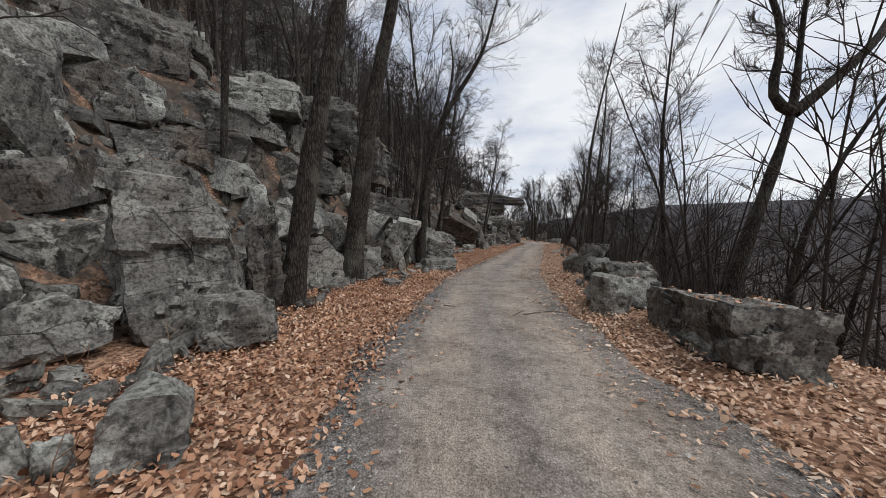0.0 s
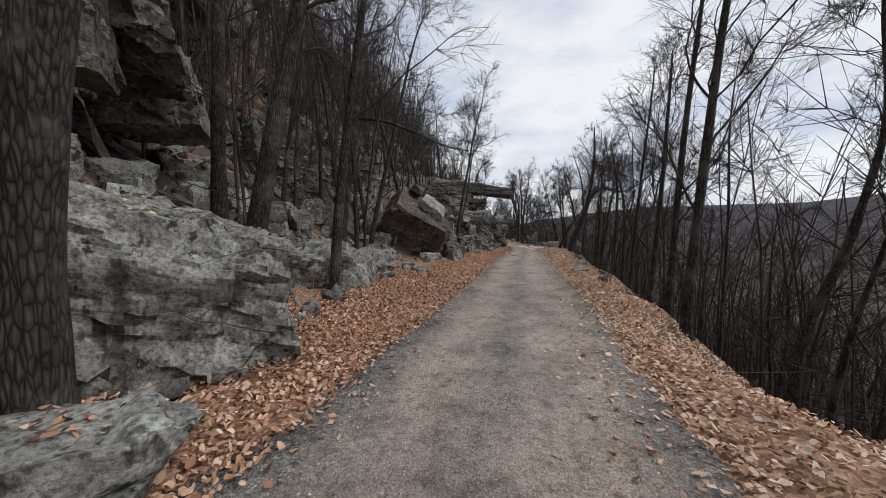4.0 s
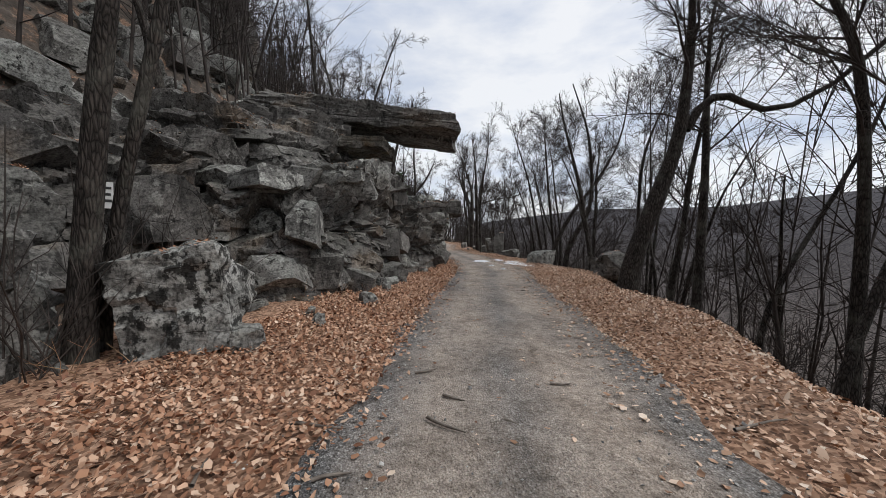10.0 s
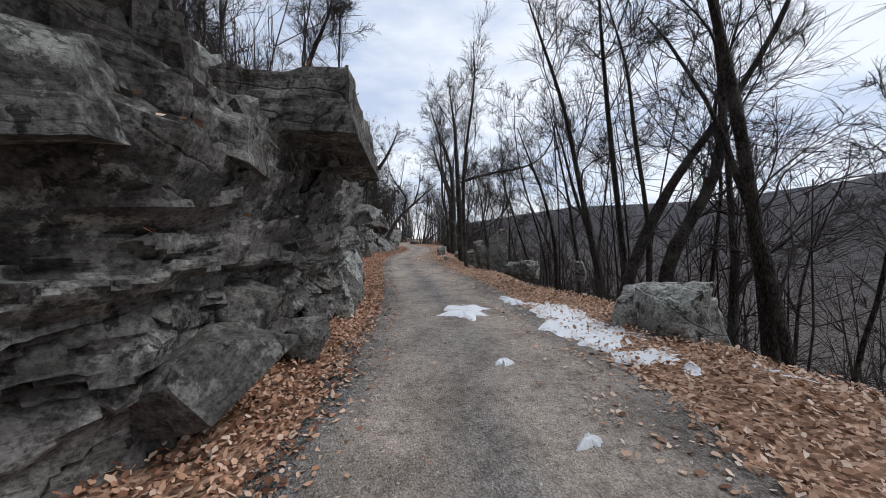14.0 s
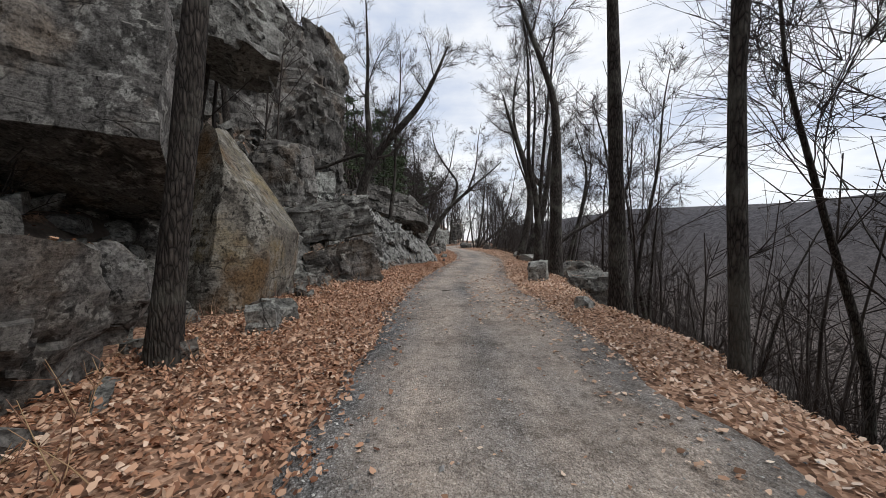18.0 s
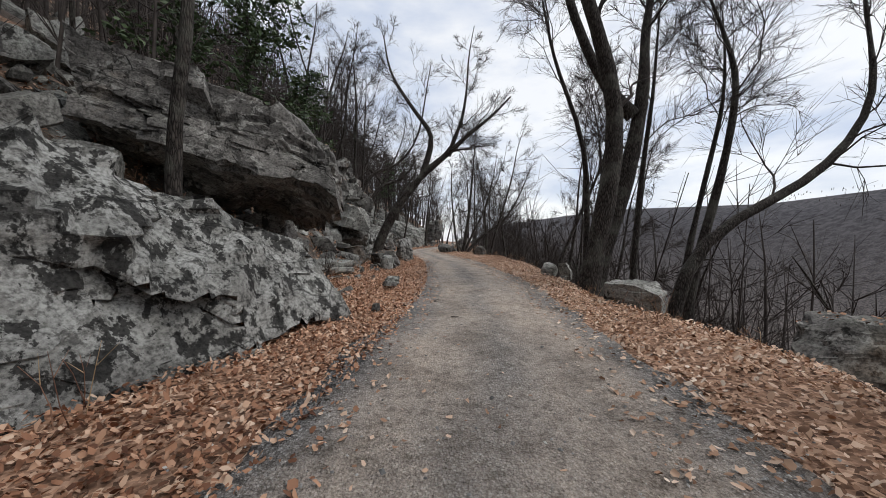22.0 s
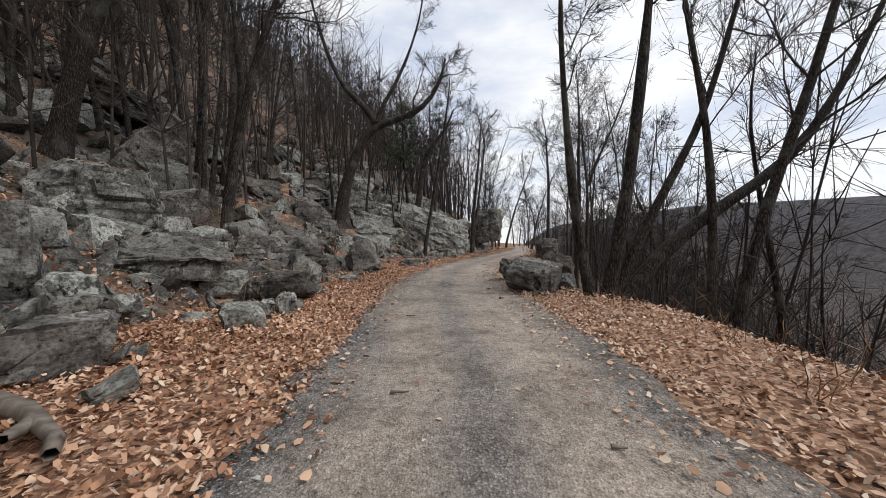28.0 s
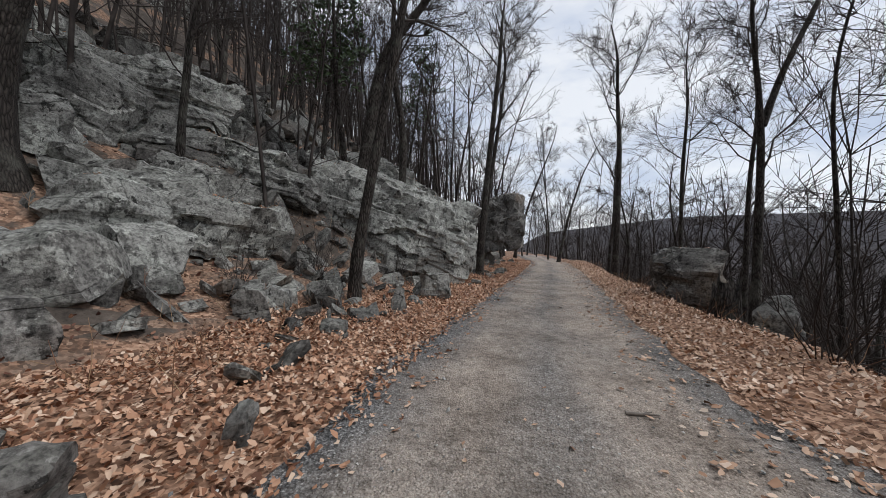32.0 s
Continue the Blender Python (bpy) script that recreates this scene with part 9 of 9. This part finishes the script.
def sign(x, y, z, w, h, turn, tilt, label):
    """A small paper trail notice with printed bars."""
    t = thing("trail_sign", x, y, z, label, "sign", "trail signs", turn)
    t.rotation_euler[0] = radians(tilt)
    v = [(-w / 2, 0, 0), (w / 2, 0, 0), (w / 2, 0, h), (-w / 2, 0, h), (-w / 2, 0.006, 0), (w / 2, 0.006, 0), (w / 2, 0.006, h), (-w / 2, 0.006, h)]
    f = [(0, 1, 2, 3), (5, 4, 7, 6), (4, 0, 3, 7), (1, 5, 6, 2), (3, 2, 6, 7), (4, 5, 1, 0)]
    part("sheet", mesh_from("sheet", v, f, M_PAPER, False), t)
    for i in range(3):
        z0, half = h * (0.72 - i * 0.24), w * (0.34, 0.28, 0.36)[i]
        v = [(-half, -0.004, z0), (half, -0.004, z0), (half, -0.004, z0 + h * 0.10), (-half, -0.004, z0 + h * 0.10), (-half, 0.001, z0), (half, 0.001, z0), (half, 0.001, z0 + h * 0.10), (-half, 0.001, z0 + h * 0.10)]
        part("printed_line", mesh_from("printed_line", v, f, M_INK, False), t)


sign(3.27, 28.86, 1.44, 0.085, 0.27, 25, 0, "narrow white trail sign fixed to a tree trunk")
sign(-1.75, 12.2, 1.55, 0.16, 0.12, 20, -25, "small white notice on top of a boulder")


def shrub_meshes(seed, stems, high, spread):
    rs = np.random.RandomState(seed)
    tubes = []
    for _ in range(stems):
        l_ = branch_line(rs, (rs.normal() * 0.08, rs.normal() * 0.08, -0.05), np.array([rs.normal() * spread, rs.normal() * spread, 1.0]), high * rs.uniform(0.5, 1.1), 6, 0.1, 0.02)
        tubes.append(tube(l_, np.linspace(0.008, 0.003, 6), 3))
        for s in rs.uniform(0.3, 1, 4):
            i = min(int(s * 5), 4)
            al = l_[i + 1] - l_[i]
            al /= np.linalg.norm(al)
            tubes.append(tube(branch_line(rs, l_[i], side_way(rs, al, 0.6), high * 0.22, 4, 0.12, 0.03), np.linspace(0.005, 0.002, 4), 3))
    return join_tubes(tubes)


shrubs = [mesh_from("bare_shrub", *shrub_meshes(s, 9 + 3 * s, 0.9 + 0.25 * s, 0.35), M_TWIG) for s in range(4)]


def shrub(x, y, k, s, turn):
    o = new("bare_shrub", shrubs[k])
    o.matrix_basis = pose(x, y, float(land(x, y)), 0, 0, turn) @ Matrix.Diagonal((s, s, s, 1))
    tagged(o, "leafless shrub of thin reddish-brown twigs", "shrub", "bare shrubs")


shrub(3.3, 28.0, 3, 1.1, 0)
shrub(2.7, 27.6, 2, 0.9, 40)
shrub(3.5, 29.1, 3, 1.0, 80)
shrub(3.2, 27.2, 1, 1.0, 120)
shrub(12.0, 88.2, 1, 0.7, 10)
shrub(12.4, 89.7, 2, 0.8, 70)
shrub(9.4, 67.4, 2, 1.0, 30)
shrub(10.6, 62.5, 1, 0.9, 200)
shrub(7.8, 45.4, 0, 0.9, 20)
shrub(18.1, 68.2, 3, 1.2, 150)
shrub(9.0, 80.1, 2, 0.9, 15)
rs = np.random.RandomState(91)
for i in range(60):
    y = rs.uniform(0, 104)
    if i % 2:
        u = 2.2 + rs.uniform(0.3, 2.5)
    else:
        u = -float(np.interp(y, FOOT_Y, FOOT_U)) - rs.uniform(0.0, 4.0)
    shrub(float(road_x(y)) + u, y, rs.randint(4), rs.uniform(0.6, 1.2), rs.uniform(0, 360))


def evergreen(x, y, high, wide, seed, label, sprays=1500, low=0.1):
    """A shaggy evergreen: a stem, boughs and many small flat sprays of needles."""
    rs = np.random.RandomState(seed)
    z = float(land(x, y))
    t = thing("evergreen_tree", x, y, z, label, "tree", "evergreens")
    line = straight_line(rs, high, (rs.normal() * 0.08, rs.normal() * 0.08), 10, 0.03)
    part("trunk", mesh_from("trunk", *tube(line, np.linspace(0.09, 0.015, 10), 7), M_BARK), t)
    boughs, vs, fs = [], [], []
    tips = []
    for _ in range(34):
        q = rs.uniform(low, 0.98)
        s = np.array([np.interp(q, np.linspace(0, 1, 10), line[:, c_]) for c_ in range(3)])
        a = rs.uniform(0, 6.283)
        ln = wide * (1.08 - q) * rs.uniform(0.7, 1.15) + 0.2
        b1 = branch_line(rs, s, np.array([math.cos(a), math.sin(a), 0.15]), ln, 6, 0.09, -0.03)
        boughs.append(tube(b1, np.linspace(0.018, 0.004, 6), 3))
        tips.append(b1)
    tagged(part("bough", mesh_from("bough", *join_tubes(boughs), M_TWIG), t), kind="stuff")
    for i in range(sprays):
        b1 = tips[rs.randint(len(tips))]
        p = b1[rs.randint(1, 6)] + rs.normal(size=3) * np.array([0.12, 0.12, 0.07])
        w = rs.normal(size=3) * np.array([1, 1, 0.5])
        w /= np.linalg.norm(w)
        sd = np.cross(w, rs.normal(size=3))
        sd /= np.linalg.norm(sd)
        ln, wd = rs.uniform(0.10, 0.22), rs.uniform(0.015, 0.045)
        k = len(vs)
        vs += [p, p + w * ln * 0.5 + sd * wd, p + w * ln, p + w * ln * 0.5 - sd * wd]
        fs.append((k, k + 1, k + 2, k + 3))
    part("foliage", mesh_from("foliage", np.array(vs), np.array(fs), M_NEEDLE, False), t, "dark green sprays of needles")["kind"] = "stuff"


evergreen(8.4, 64.6, 7.0, 2.2, 1, "dark evergreen tree among the rocks above the road", 3200, 0.3)
evergreen(7.4, 64.2, 6.5, 2.0, 2, "dark evergreen tree on the rocky slope", 2600, 0.25)
evergreen(8.8, 67.4, 5.2, 1.7, 8, "green evergreen tree leaning over the rocks above the road", 2400, 0.35)
evergreen(12.4, 105.0, 9.5, 2.4, 5, "tall dark pine standing above the bend", 3000, 0.4)
evergreen(11.2, 93.5, 7.5, 1.7, 6, "dark pine with sparse tufted boughs on the slope", 2200, 0.45)
evergreen(16.6, 47.5, 1.6, 0.9, 7, "low evergreen bush on the outer slope", 1200)


# ---- a rotten stump and dry weeds ----
def stump(x, y, r, high, seed):
    """A hollow broken stump with a splintered rim and root flares."""
    rs = np.random.RandomState(seed)
    z = float(land(x, y))
    t = thing("tree_stump", x, y, z, "rotten broken tree stump with a splintered rim", "stump")
    k = 22
    ang = np.arange(k) * 2 * np.pi / k
    v = []
    for q, wide in ((-0.1, 1.5), (0.08, 1.25), (0.3, 1.02), (0.6, 0.95), (1.0, 0.92)):
        for a in ang:
            rr = r * wide * (1 + 0.12 * math.sin(a * 5 + 1) * (1.3 - q) + 0.05 * rs.normal())
            top = high * q * (1 + (0.22 * rs.normal() if q == 1.0 else 0))
            v.append((rr * math.cos(a), rr * math.sin(a), top))
    for q, wide in ((0.8, 0.7), (0.35, 0.55)):
        for a in ang:
            v.append((r * wide * math.cos(a), r * wide * math.sin(a), high * q))
    f = []
    for i in range(6):
        for j in range(k):
            f.append((i * k + j, i * k + (j + 1) % k, (i + 1) * k + (j + 1) % k, (i + 1) * k + j))
    part("trunk", mesh_from("trunk", v, f, M_BARK), t)
    for i in range(4):
        a = i * 1.57 + rs.uniform(-0.4, 0.4)
        line = np.array([(math.cos(a) * d_, math.sin(a) * d_, max(0.12 - d_ * 0.22, -0.12)) for d_ in np.linspace(r * 0.7, r * 3.2, 6)])
        part("root", mesh_from("root", *tube(line, np.linspace(0.09, 0.02, 6), 6), M_BARK), t)


stump(19.0, 89.4, 0.19, 0.68, 3)

M_WEED, nt, b = shader("dry_red_brown_weeds")
g = nt.nodes.new("ShaderNodeNewGeometry")
nt.links.new(ramp(nt, g.outputs["Random Per Island"], [(0, (0.10, 0.05, 0.035)), (0.6, (0.26, 0.14, 0.085)), (1, (0.42, 0.30, 0.17))]), b.inputs["Base Color"])


def weeds(count, y0, y1, near_, far_, seed, label, high=(0.12, 0.45)):
    rs = np.random.RandomState(seed)
    tubes = []
    for _ in range(count):
        y = rs.uniform(y0, y1)
        u = rs.uniform(near_, far_)
        x = float(road_x(y)) + u
        z = float(land(x, y))
        h = rs.uniform(*high)
        for _k in range(3):
            line = branch_line(rs, (x + rs.normal() * 0.04, y + rs.normal() * 0.04, z), np.array([rs.normal() * 0.4, rs.normal() * 0.4, 1]), h, 4, 0.16, -0.03)
            tubes.append(tube(line, np.linspace(0.004, 0.0015, 4), 3))
            tubes.append(tube(branch_line(rs, line[2], np.array([rs.normal(), rs.normal(), 0.8]), h * 0.4, 2, 0.1, 0), np.array([0.003, 0.0012]), 3))
    v, f = join_tubes(tubes)
    tagged(new("dry_weeds", mesh_from("dry_weeds", v, f, M_WEED)), label, "weeds", kind="stuff")


weeds(420, 60, 104, -2.1, -5.5, 14, "reddish dry weeds and grass on the leafy bank")
weeds(160, 42, 58, -2.0, -3.8, 15, "reddish dry weeds among the leaves")
weeds(160, 0, 32, -2.0, -4.6, 16, "dry weeds among the leaves below the rocks")
weeds(220, 58, 104, 1.9, 3.4, 17, "dry brown grass along the outer edge")
